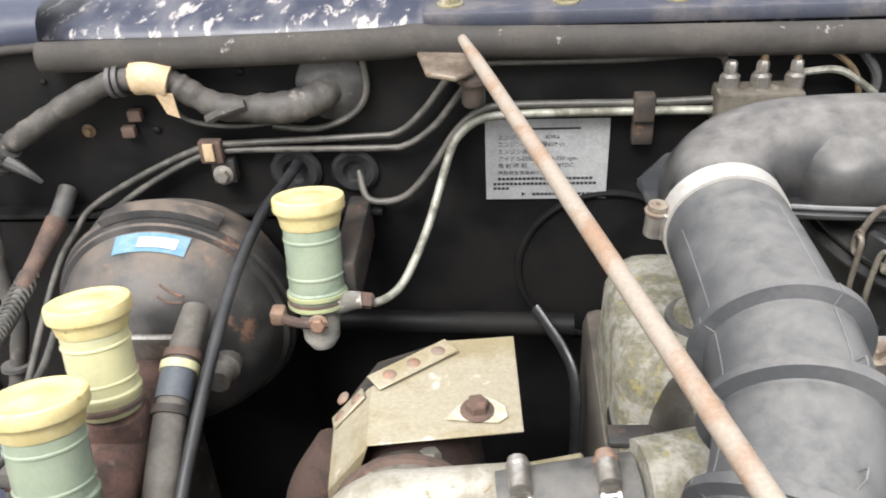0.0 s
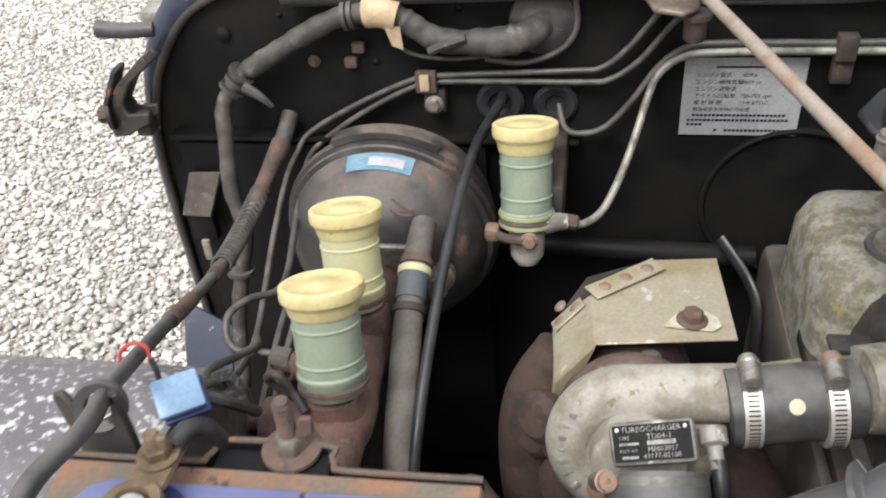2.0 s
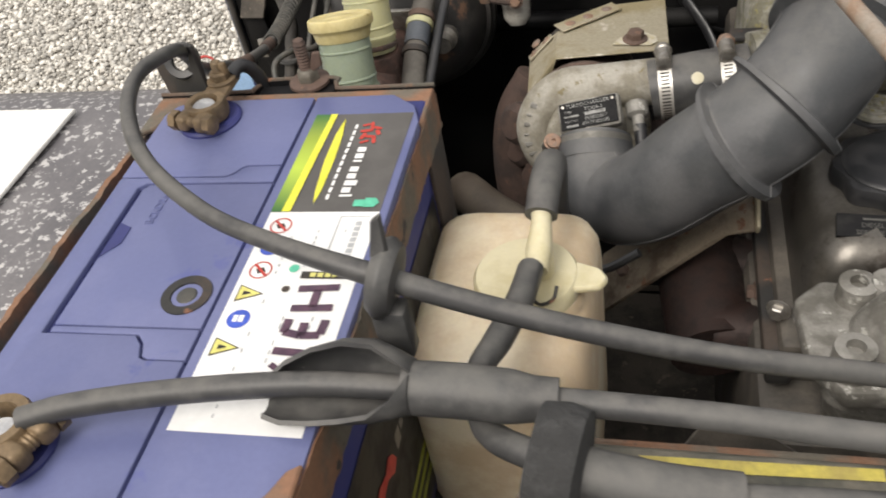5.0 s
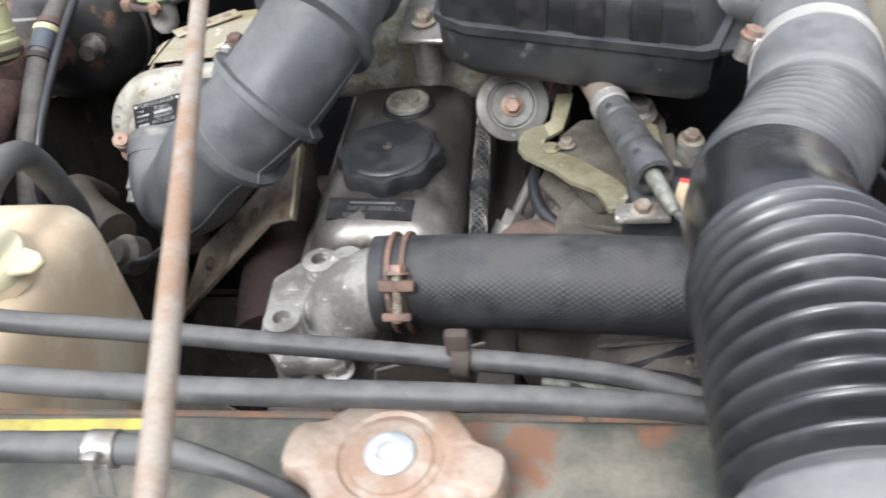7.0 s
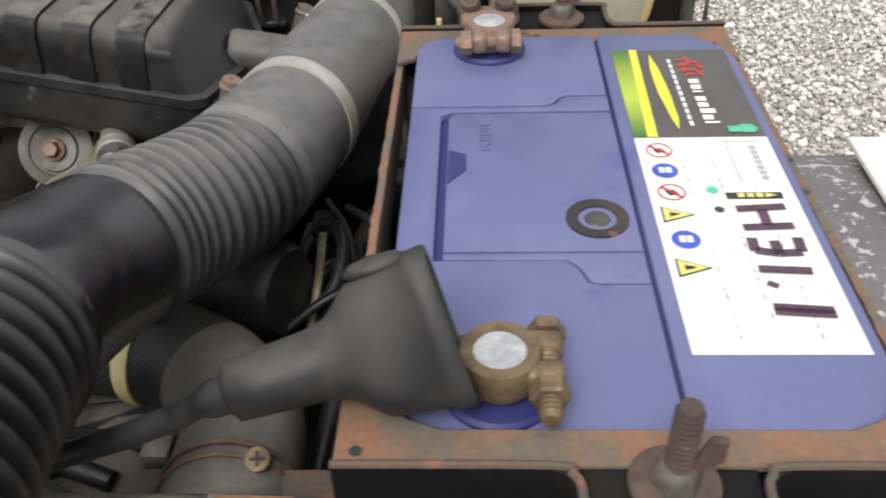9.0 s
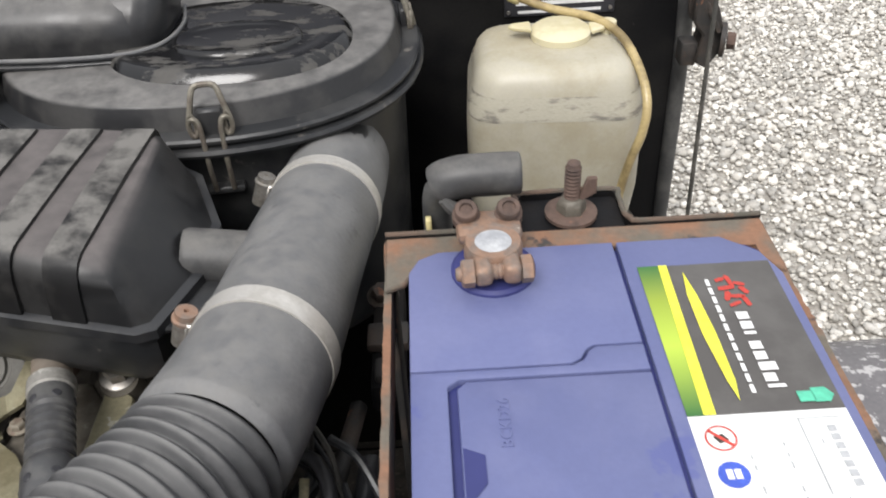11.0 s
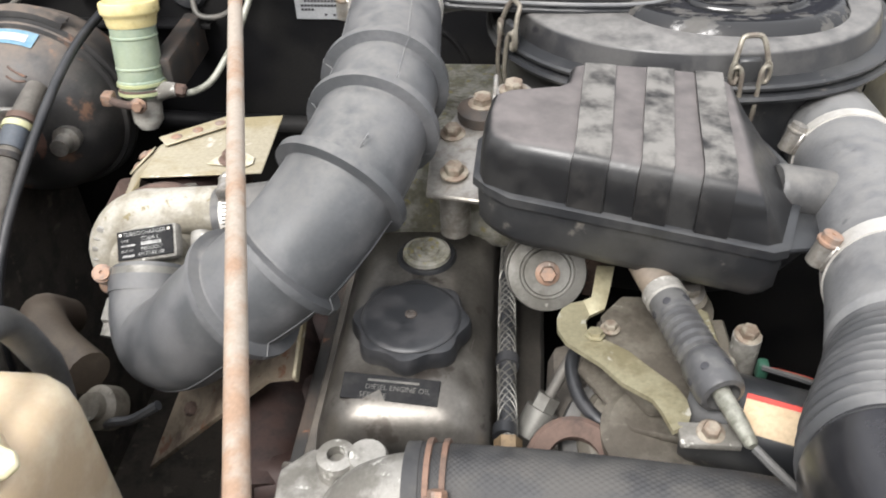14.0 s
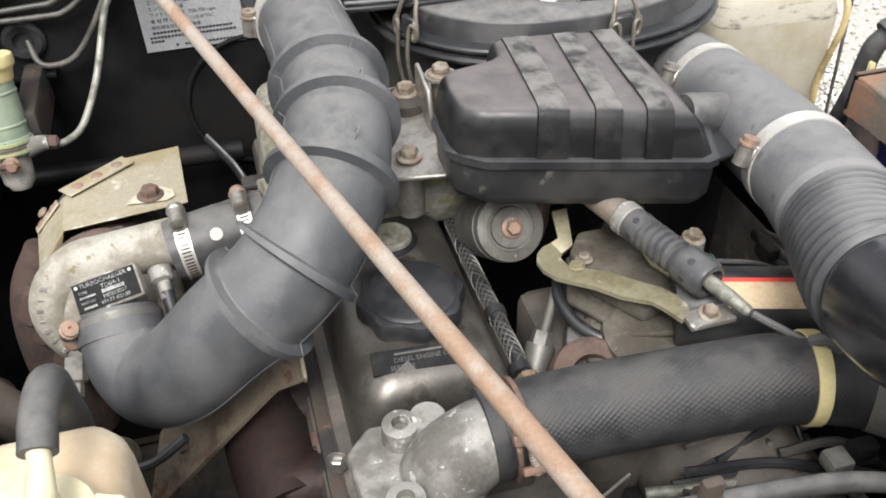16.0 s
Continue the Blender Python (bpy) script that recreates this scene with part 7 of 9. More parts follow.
part("wheel", lathe([(0.008, 0.004), (0.012, 0.004), (0.014, 0.0), (0.023, -0.002), (0.026, 0.002), (0.026, -0.014), (0, -0.014)], pum, 28), M_BLOCK, pu)
part("hub", lathe([(0.007, 0), (0.007, 0.007), (0, 0.007)], pum, 6), M_BRACK, pu)

# ---- batteries ----
def battery():
    """The right-hand battery: case, lid pieces, labels and posts. z 1.019 is its top."""
    b = thing("car_battery", (0.3815, 0.169, 0.80), "blue plastic car battery with printed top labels in a rusty tray", "battery", "batteries")
    x0, x1, y0, y1, zt = 0.293, 0.470, 0.02, 0.318, 1.019
    part("case", rbox((x0 + 0.002, y0 + 0.002, 0.80), (x1 - 0.002, y1 - 0.002, 0.985), 0.006, 3), M_BLUED, b, "dark blue battery case")
    part("cover", rbox((x0, y0, 0.98), (x1, y1, zt - 0.0035), 0.004, 3), M_BLUED, b)
    g = 0.0016
    lid = part("top_strip", slab(([(0.3965, y0), (x1 - 0.012, y0), (x1 - 0.003, y0 + 0.006), (x1, y0 + 0.014), (x1, y1 - 0.03), (x1 - 0.006, y1 - 0.013), (x1 - 0.022, y1), (0.3965, y1)]), 0.008, 0.0008, Matrix.Translation((0, 0, zt)), 2), M_BLUE, b)
    part("top_panel", slab([(0.308, y1), (0.298, y1 - 0.005), (x0, y1 - 0.015), (x0, 0.2377), (0.362, 0.2377), (0.3665, 0.2405), (0.3695, 0.2455), (0.373, 0.2478), (0.3945, 0.2478), (0.3945, y1)], 0.008, 0.0006, Matrix.Translation((0, 0, zt)), 2), M_BLUE, b)
    part("top_panel", slab([(0.298, y0), (x0, y0 + 0.01), (x0, 0.2367), (0.3625, 0.2367), (0.3675, 0.2395), (0.3705, 0.2445), (0.374, 0.2468), (0.3945, 0.2468), (0.3945, 0.2318), (0.3135, 0.2318), (0.3085, 0.228), (0.3085, 0.1135), (0.362, 0.1135), (0.367, 0.108), (0.37, 0.1), (0.374, 0.0985), (0.3945, 0.0985), (0.3945, y0)][::-1], 0.008, 0.0006, Matrix.Translation((0, 0, zt)), 2), M_BLUE, b)
    cov = part("vent_cover", slab([(0.3125, 0.1195), (0.3945, 0.1195), (0.3945, 0.2305), (0.3165, 0.2305), (0.3125, 0.227)], 0.008, 0.0006, Matrix.Translation((0, 0, zt - 0.0003)), 2), M_BLUE, b, "blue vent cover plate")
    part("cover_strip", slab([(0.3125, 0.1145), (0.363, 0.1145), (0.368, 0.109), (0.371, 0.101), (0.375, 0.0995), (0.3945, 0.0995), (0.3945, 0.1185), (0.3125, 0.1185)], 0.008, 0.0006, Matrix.Translation((0, 0, zt - 0.0003)), 2), M_BLUE, cov)
    # flat dark patch: the finger recess's shade is painted on, not cut in
    part("finger_ramp", slab([(0.3131, 0.168, zt + 0.0002), (0.3215, 0.179, zt + 0.0002), (0.3215, 0.192, zt + 0.0002), (0.3131, 0.196, zt + 0.0002)], 0.0003, 0), M_BLUED, cov, "flat dark blue patch painted as a shaded finger recess")
    part("cover_mark", text_bm("BCKD26", 0.007, Matrix.Translation((0.333, 0.195, zt - 0.0003)) @ Matrix.Rotation(radians(90), 4, "Z"), "LEFT", 0.0006), M_BLUE, cov)
    ey = part("indicator", lathe([(0.0135, -0.001), (0.0135, 0.0006), (0.0085, 0.0006), (0.008, -0.001), (0.0045, -0.0015), (0, -0.0015)], Matrix.Translation((0.378, 0.141, zt)), 28), M_BRACK, b, "round charge indicator")
    part("indicator_lens", lathe([(0.0062, 0), (0.005, 0.0014), (0, 0.0018)], Matrix.Translation((0.378, 0.141, zt - 0.001)), 20), M_PIPE, ey)
    # top labels: x runs across the strip from 0.4025 to 0.4655
    m = Matrix.Translation((0, 0, zt))
    lab = part("label", flat(0.4025, 0.0605, 0.4655, 0.2045, m, 0.0003), M_PAPER, b, "white warning label with symbols")
    art = part("label", flat(0.4025, 0.2045, 0.4655, 0.297, m, 0.0003), M_LBLACK, b, "charcoal, green and yellow maker's label")
    part("green_field", poly([(0.4025, 0.297), (0.413, 0.297), (0.4105, 0.2045), (0.4025, 0.2045)], m, 0.0006), M_LFADE, art, "green field that fades to lime")
    part("yellow_line", poly([(0.4125, 0.297), (0.4165, 0.297), (0.414, 0.2045), (0.409, 0.2045)], m, 0.0008), M_LYEL, art)
    part("yellow_leaf", poly([(0.423, 0.292), (0.4255, 0.275), (0.427, 0.25), (0.427, 0.222), (0.4255, 0.211), (0.4235, 0.222), (0.421, 0.25), (0.421, 0.275)], m, 0.0007), M_LYEL, art)
    def dab(x, y, w, h, turn):
        c_, s_ = math.cos(turn), math.sin(turn)
        return poly([(x + c_ * a_ * w - s_ * b_ * h, y + s_ * a_ * w + c_ * b_ * h) for a_, b_ in ((-1, -0.7), (-0.4, -1), (0.8, -0.8), (1, 0.6), (0.2, 1), (-0.9, 0.8))], m, 0.0008)
    part("red_mark", join(*[dab(*q) for q in ((0.4385, 0.2845, 0.0025, 0.0012, 0.3), (0.4425, 0.2835, 0.0012, 0.0042, 0.2), (0.4465, 0.281, 0.0028, 0.0012, -0.4), (0.44, 0.2785, 0.0042, 0.0014, 0.1), (0.4475, 0.2765, 0.0014, 0.003, 0.5), (0.439, 0.273, 0.0014, 0.0035, -0.3), (0.4435, 0.2725, 0.0036, 0.0013, -0.1), (0.4465, 0.269, 0.0013, 0.0036, 0.25), (0.441, 0.2675, 0.0032, 0.0011, 0.4))]), M_LRED, art, "red brushed sign")
    part("lettering", join(*[flat(0.439, 0.262 - 0.0062 * k - (0.0046 if k not in (2, 7) else 0.0018), 0.4442 + (0.0022 if k in (5, 7) else 0), 0.262 - 0.0062 * k, m, 0.0008) for k in range(8)], *[flat(0.4315, 0.285 - 0.006 * k - 0.0045, 0.4333, 0.285 - 0.006 * k, m, 0.0008) for k in range(12)]), M_PAPER, art)
    part("teal_mark", join(flat(0.449, 0.2085, 0.4555, 0.214, m, 0.0008), poly([(0.455, 0.208), (0.461, 0.208), (0.4635, 0.2115), (0.461, 0.2155), (0.455, 0.2155)], m, 0.0008)), M_LTEAL, art)
    # warning symbols
    for y, kind in ((0.193, "no"), (0.176, "blue"), (0.159, "no"), (0.143, "tri"), (0.1255, "blue"), (0.108, "tri")):
        x = 0.4125
        if kind == "no":
            part("symbol_figure", poly([(x - 0.003, y + 0.001), (x - 0.001, y - 0.0025), (x + 0.0032, y - 0.001), (x + 0.001, y + 0.0022)], m, 0.0005), M_BRACK, lab)
            part("symbol", join(ring2d(x, y, 0.0054, 0.0062, m, 0.0007), poly([(x - 0.0045, y + 0.0035), (x - 0.0035, y + 0.0045), (x + 0.0045, y - 0.0035), (x + 0.0035, y - 0.0045)], m, 0.0007)), M_LRED, lab)
        elif kind == "blue":
            part("symbol", disc(x, y, 0.006, m, 0.0006), M_LBLUE, lab)
            part("symbol", join(flat(x - 0.0028, y - 0.0022, x - 0.0003, y + 0.0022, m, 0.0009), flat(x + 0.0003, y - 0.0022, x + 0.0028, y + 0.0022, m, 0.0009)), M_PAPER, lab)
        else:
            sy_ = part("symbol", poly([(x - 0.007, y + 0.0056), (x - 0.007, y - 0.0061), (x + 0.0074, y - 0.0005)], m, 0.0005), M_BRACK, lab, "warning triangle")
            part("symbol_field", poly([(x - 0.0062, y + 0.0045), (x - 0.0062, y - 0.005), (x + 0.0058, y - 0.0005)], m, 0.0007), M_LPALE, sy_)
            part("symbol_sign", poly([(x - 0.0038, y + 0.001), (x - 0.0038, y - 0.002), (x + 0.0005, y - 0.0008), (x + 0.0005, y)], m, 0.0009), M_BRACK, sy_)
    part("green_dot", disc(0.4305, 0.1605, 0.0028, m, 0.0006), M_LTEAL, lab)
    part("grey_dot", disc(0.4305, 0.146, 0.0022, m, 0.0006), M_BRACK, lab)
    bars = []
    rng = random.Random(7)
    for k in range(26):
        y = 0.068 + k * 0.0052
        for xx, w in ((0.421, 0.006), (0.435, 0.011), (0.45, 0.01)):
            if rng.random() < 0.45:
                bars.append(flat(xx, y, xx + 0.0008, y + 0.0036 * rng.uniform(0.5, 1), m, 0.0006))
    bars += [flat(0.4545, 0.168 + k * 0.0042, 0.4578, 0.1712 + k * 0.0042, m, 0.0006) for k in range(7)]
    arrow_ = part("arrow_box", flat(0.4355, 0.1535, 0.46, 0.1585, m, 0.0005), M_BRACK, lab, "dark box with yellow arrow")
    part("arrow", join(*[flat(xx, 0.1545, xx + 0.003, 0.1575, m, 0.0008) for xx in (0.4405, 0.4445, 0.4485)], poly([(0.4525, 0.1543), (0.4575, 0.156), (0.4525, 0.1577)], m, 0.0008)), M_LPALE, arrow_)
    bars += [flat(0.4445, 0.165, 0.4452, 0.2, m, 0.0006), flat(0.4445, 0.2, 0.462, 0.2006, m, 0.0006)]
    part("lettering", join(*bars), M_PLATE, lab)
    # hand-marked date
    mk = []
    def stroke(a, c, w=0.0022):
        a, c = Vector((*a, 0)), Vector((*c, 0))
        n_ = (c - a).normalized().cross(Vector((0, 0, 1))) * w
        mk.append(poly([(p.x, p.y) for p in (a - n_, c - n_, c + n_, a + n_)], m, 0.0009))
    for a, c in (((0.4375, 0.146), (0.4585, 0.1475)), ((0.4375, 0.133), (0.4585, 0.134)), ((0.448, 0.146), (0.448, 0.134)),
                 ((0.439, 0.126), (0.4385, 0.1175)), ((0.4385, 0.118), (0.4475, 0.116)), ((0.4475, 0.124), (0.4478, 0.1155)), ((0.4475, 0.116), (0.457, 0.1165)), ((0.457, 0.117), (0.4575, 0.126)),
                 ((0.437, 0.1065), (0.4575, 0.105)), ((0.441, 0.0985), (0.4395, 0.096)), ((0.437, 0.0845), (0.459, 0.0825)), ((0.437, 0.0825), (0.459, 0.0805))):
        stroke(a, c)
    part("writing", join(*mk), M_MARK, lab, "purple-black hand marking H31.1")
    # posts
    for y in (0.046, 0.302):
        part("post_ring", lathe([(0.0205, 0), (0.0205, 0.0015), (0.019, 0.003), (0, 0.003)], Matrix.Translation((0.334, y, zt)), 28), M_BLUED, b, "dark blue post ring")
        part("post", lathe([(0.0105, 0), (0.0098, 0.017), (0.009, 0.0178), (0, 0.018)], Matrix.Translation((0.334, y, zt)), 24), M_LEAD, b, "grey lead battery post")
    # side label on the face towards the engine
    for xs, sg in ((x0 - 0.0003 + 0.002, -1), (x1 + 0.0003 - 0.002, 1)):
        sm = to_axis((xs, 0.169, 0.89), (sg, 0, 0))
        sl = part("side_label", flat(-0.12, -0.075, 0.12, 0.07, sm, 0.0006), M_LSIDE, b, "black side label with yellow stripes")
        for v in (-0.052, -0.04, -0.028):
            part("stripe", poly([(-0.115, v - 0.012), (0.115, v), (0.115, v + 0.005), (-0.115, v - 0.006)], sm, 0.0009), M_LOLIVE, sl)
        def mark(name, pts, m_):
            part(name, poly(pts, sm, 0.0012), m_, sl)
        mark("red_mark", [(-0.075, 0.018), (-0.06, 0.02), (-0.05, 0.012), (-0.043, 0.016), (-0.046, 0.024), (-0.052, 0.03), (-0.06, 0.026), (-0.072, 0.03), (-0.08, 0.026)], M_LRED)
        for k, (w_, h_) in enumerate(((0.009, 0.012), (0.006, 0.007), (0.008, 0.014), (0.005, 0.006), (0.01, 0.008), (0.007, 0.013))):
            part("lettering", flat(-0.038 + k * 0.011, 0.016 + (k % 2) * 0.004, -0.038 + k * 0.011 + w_, 0.016 + (k % 2) * 0.004 + h_, sm, 0.001), M_STEEL, sl)
        mark("green_mark", [(0.072, 0.006), (0.085, -0.002), (0.098, 0.0), (0.094, 0.01), (0.078, 0.014)], M_LTEAL)
        part("yellow_mark", poly([(0.07, 0.012), (0.088, 0.009), (0.09, 0.019), (0.072, 0.022)], sm, 0.0014), M_LYEL, sl)
    return b


bat = battery()
BL = Matrix.Translation((-0.4435, 0.1015, 0.80)) @ Matrix.Rotation(radians(1.2), 4, "Z")
bat2 = copy_thing(bat, BL)
# this one's posts are worn shorter and slimmer
for o in bat2.children:
    if o.name.startswith("post_ring") and sum(v.co.y for v in o.data.vertices) > 0.2 * len(o.data.vertices):
        o.data = o.data.copy()
        for v in o.data.vertices:
            v.co += Vector((-0.004, -0.0065, 0))
    if o.name.startswith("post") and not o.name.startswith("post_ring"):
        o.data = o.data.copy()
        mid_ = sum((v.co for v in o.data.vertices), Vector()) / len(o.data.vertices)
        for v in o.data.vertices:
            v.co = Vector((mid_.x + (v.co.x - mid_.x) * 0.85 - (0.005 if mid_.y > 0.2 else 0), mid_.y + (v.co.y - mid_.y) * 0.85 - (0.0085 if mid_.y > 0.2 else 0), v.co.z - 0.0045))


def tray(rear=0.03):
    """Angle-iron battery frame with hold-down plates and studs."""
    t = thing("battery_tray", (0.378, 0.166, 0.78), "rusty angle-iron battery frame with hold-down studs", "battery tray", "battery trays")
    x0, x1, y0, y1, z = 0.281, 0.4755, 0.010, 0.336, 1.0235
    part("floor", rbox((x0, y0, 0.775), (x1, y1, 0.797), 0.002), M_BRACK, t)
    rag = random.Random(5)
    # side rails, their edges eaten by rust
    for x, s in ((x0, 1), (x1, -1)):
        bm = bmesh.new()
        n_ = 110
        wob = 0.0
        rows_ = []
        for k in range(n_ + 1):
            y = y0 + (y1 - y0) * k / n_
            wob = wob * 0.8 + rag.uniform(-0.0007, 0.0007)
            zt_ = (z - 0.004) - 0.008 * k / n_ + wob
            dx = abs(wob) * 0.5 + rag.uniform(0, 0.0003)
            rows_.append([bm.verts.new(p) for p in ((x - s * dx, y, 0.985 + rag.uniform(-0.0008, 0.0008)), (x - s * dx, y, zt_), (x + s * 0.003, y, zt_ - 0.0004), (x + s * 0.003, y, 0.985))])
        for a, b_ in zip(rows_, rows_[1:]):
            for k in range(4):
                bm.faces.new((a[k], a[(k + 1) % 4], b_[(k + 1) % 4], b_[k]))
        bm.faces.new(rows_[0])
        bm.faces.new(rows_[-1][::-1])
        bmesh.ops.recalc_face_normals(bm, faces=bm.faces)
        part("side_rail", bm, M_RUST, t, "rust-scaled side rail", 30)
    # end plates with curved inner corners, a raised black lip round the outside and an ear for the stud
    for y, s, z in ((y0, 1, 1.0235), (y1, -1, 1.0155)):
        wd = 0.0145 if s > 0 else 0.0155
        e = [(x0, y), (x1, y), (x1, y + s * 0.042), (x1 - 0.006, y + s * 0.038), (x1 - 0.011, y + s * 0.027), (x1 - 0.018, y + s * (wd + 0.005)), (x1 - 0.03, y + s * wd), (x0 + 0.034, y + s * wd), (x0 + 0.023, y + s * (wd + 0.004)), (x0 + 0.015, y + s * 0.027), (x0 + 0.01, y + s * 0.036), (x0, y + s * 0.04)]
        if s < 0:
            e = e[::-1]
        part("end_plate", slab(e, 0.004, 0.001, Matrix.Translation((0, 0, z))), M_RUST, t, "orange rusty hold-down end plate")
        sx = 0.385 if s > 0 else 0.379
        sy = 0.0025 if s > 0 else 0.3485
        dep = 0.026 if s > 0 else rear
        lip = [(x0, y), (sx - 0.036, y), (sx - 0.03, y - s * 0.003), (sx - 0.0275, y - s * 0.008), (sx - 0.0275, y - s * (dep - 0.006)), (sx - 0.0245, y - s * dep), (sx + 0.0245, y - s * dep), (sx + 0.0275, y - s * (dep - 0.006)), (sx + 0.0275, y - s * 0.008), (sx + 0.03, y - s * 0.003), (sx + 0.036, y), (x1, y)]
        part("ear", slab([(sx - 0.0275, y + s * 0.001), (sx - 0.0275, y - s * dep), (sx + 0.0275, y - s * dep), (sx + 0.0275, y + s * 0.001)][::int(s)], 0.004, 0.001, Matrix.Translation((0, 0, z - 0.002))), M_FLANGE, t, "black hold-down ear")
        bm = bmesh.new()
        z0_, z1_ = (z - 0.026, z + 0.002) if s > 0 else (z - 0.03, z + 0.0012)
        prev = None
        for px_, py_ in lip:
            row_ = [bm.verts.new(p) for p in ((px_, py_, z0_), (px_, py_ - s * 0.0032, z0_), (px_, py_ - s * 0.0032, z1_), (px_, py_, z1_))]
            if prev:
                for k in range(4):
                    bm.faces.new((prev[k], prev[(k + 1) % 4], row_[(k + 1) % 4], row_[k]))
            prev = row_
        bmesh.ops.recalc_face_normals(bm, faces=bm.faces)
        part("end_flange", bm, M_FLANGE, t, "black flange with rusty edges", 40)
        part("edge_bead", tube([(px_, py_ - s * 0.0016, z1_) for px_, py_ in lip], 0.0015, 8, 3), M_RUSTP, t)
        part("edge_bead", tube([(px_, py_ - s * 0.0016, z0_) for px_, py_ in lip], 0.002, 8, 3), M_RUST, t)
        tall = 0.03 if s > 0 else 0.026
        part("stud", lathe([(0.0044, -0.2)] + [(0.0044 if k % 2 else 0.0037, k * 0.0011) for k in range(int(tall / 0.0011))] + [(0.0034, tall), (0, tall + 0.0005)], Matrix.Translation((sx, sy, z + 0.006)), 14), M_RUSTD, t, "rusty threaded stud")
        part("washer", lathe([(0.0138, 0), (0.0138, 0.002), (0.0115, 0.003), (0.0055, 0.003)], Matrix.Translation((sx, sy, z)), 28), M_RUSTD, t, "rusty washer")
        part("nut", lathe([(0.008, 0), (0.0077, 0.004), (0.0064, 0.007), (0.0048, 0.008), (0, 0.008)], Matrix.Translation((sx, sy, z + 0.003)), 6), M_CASTD, t, "tarnished nut")
        part("wing", slab([(sx + 0.003, sy - 0.002, z + 0.008), (sx + 0.0125, sy - 0.002, z + 0.0135), (sx + 0.0125, sy - 0.002, z + 0.023), (sx + 0.0075, sy - 0.002, z + 0.023), (sx + 0.004, sy - 0.002, z + 0.013)], 0.003, 0.0006), M_RUSTD, t)
    for xx in (x0 + 0.002, x1 - 0.002):
        for yy in (y0 + 0.02, y1 - 0.02):
            part("leg", rbox((xx - 0.002, yy - 0.018, 0.78), (xx + 0.002, yy + 0.018, 0.995), 0.001), M_BRACK, t)
    part("near_hole", lathe([(0.0022, 0), (0.002, 0.0003), (0, 0.0003)], Matrix.Translation((x0 + 0.007, y0 + 0.005, 1.0235)), 12), M_INK, t)
    return t


tr = tray()
tr2 = tray(0.0135)
tr2.matrix_world = Matrix.Translation((-0.4515, 0.0935, 0.779)) @ Matrix.Rotation(radians(1.2), 4, "Z")
for o in tr2.children:
    if o.name.split(".")[0] in ("stud", "washer", "nut", "wing") and sum(v.co.y for v in o.data.vertices) > 0.25 * len(o.data.vertices):
        o.location += Vector((0.008, 0.0, 0))
single("battery_stay", rbox((-0.56, -0.1, 0.6), (-0.34, 0.26, 0.772), 0.004), M_BODY, "black sheet battery shelf", "shelf", "battery shelves")
single("battery_stay", rbox((0.282, -0.04, 0.6), (0.5, 0.33, 0.772), 0.004), M_BODY, "black sheet battery shelf", "shelf", "battery shelves")


def post_clamp(p, d, material, label, long=0.0):
    """A cast clamp ring round a battery post at p, with its pinch bolt along d."""
    p = Vector(p)
    c = thing("battery_terminal", p, label, "terminal", "battery terminals")
    d = Vector(d).normalized()
    side = Vector((0, 0, 1)).cross(d)
    part("ring", lathe([(0.0098, 0), (0.0148, 0), (0.0156, 0.003), (0.0154, 0.0105), (0.0145, 0.0128), (0.0098, 0.0128), (0.0093, 0.011), (0.0098, 0)], Matrix.Translation(p), 28, caps=False), material, c)
    turn = Matrix.Translation(p) @ Matrix.Rotation(math.atan2(d.y, d.x) - math.pi / 2, 4, "Z")
    for a, b_ in ((-0.0125, -0.0025), (0.0025, 0.0125)):
        part("ear", rbox((a, 0.008, 0.0005), (b_, 0.0235, 0.0125), 0.0035, 3, turn), material, c, "", 60)
    b0 = p + d * 0.0175 + Vector((0, 0, 0.0065))
    along = to_axis(b0, side * -1)
    part("bolt_head", lathe([(0.0058, -0.0185), (0.0074, -0.0175), (0.0074, -0.0122), (0, -0.0122)], along, 6), material, c, "hexagonal bolt head")
    part("pinch_bolt", lathe([(0.0, -0.0135)] + [(0.0044 if k % 2 else 0.0038, -0.0135 + 0.0011 * k) for k in range(int((0.034 + long) / 0.0011))] + [(0.0032, 0.0215 + long), (0, 0.022 + long)], along, 12), material, c, "threaded pinch bolt")
    part("pinch_nut", lathe([(0.0, 0.0122), (0.0074, 0.0122), (0.0074, 0.0178), (0.0064, 0.0188), (0, 0.0188)], along, 6), material, c, "hexagonal nut")
    return c


t1 = post_clamp((0.334, 0.046, 1.0255), (1, -0.02, 0), M_BRASS, "tarnished brass battery terminal on the post", 0.006)
part("arm", rbox((0.3, 0.03, 1.023), (0.325, 0.06, 1.034), 0.004), M_BRASS, t1)
bt = thing("terminal_boot", (0.29, 0.05, 1.03), "grey-black rubber boot and cable on the battery terminal", "boot")
LG = Vector((0.265, -0.53, -0.8)).normalized()
def boot_ring(c, a, b, ax, n=24, p=3.2):
    """A rounded oblong round c, a along the boot's tall side and b across it."""
    lg = (LG - ax * LG.dot(ax)).normalized()
    th_ = ax.cross(lg)
    return [tuple(Vector(c) + lg * a * math.copysign(abs(math.cos(f)) ** (2 / p), math.cos(f)) + th_ * b * math.copysign(abs(math.sin(f)) ** (2 / p), math.sin(f))) for f in [2 * math.pi * k / n for k in range(n)]]
AXB = Vector((0.94, 0.22, 0.25)).normalized()
B0 = Vector((0.2465, 0.0305, 1.0335))
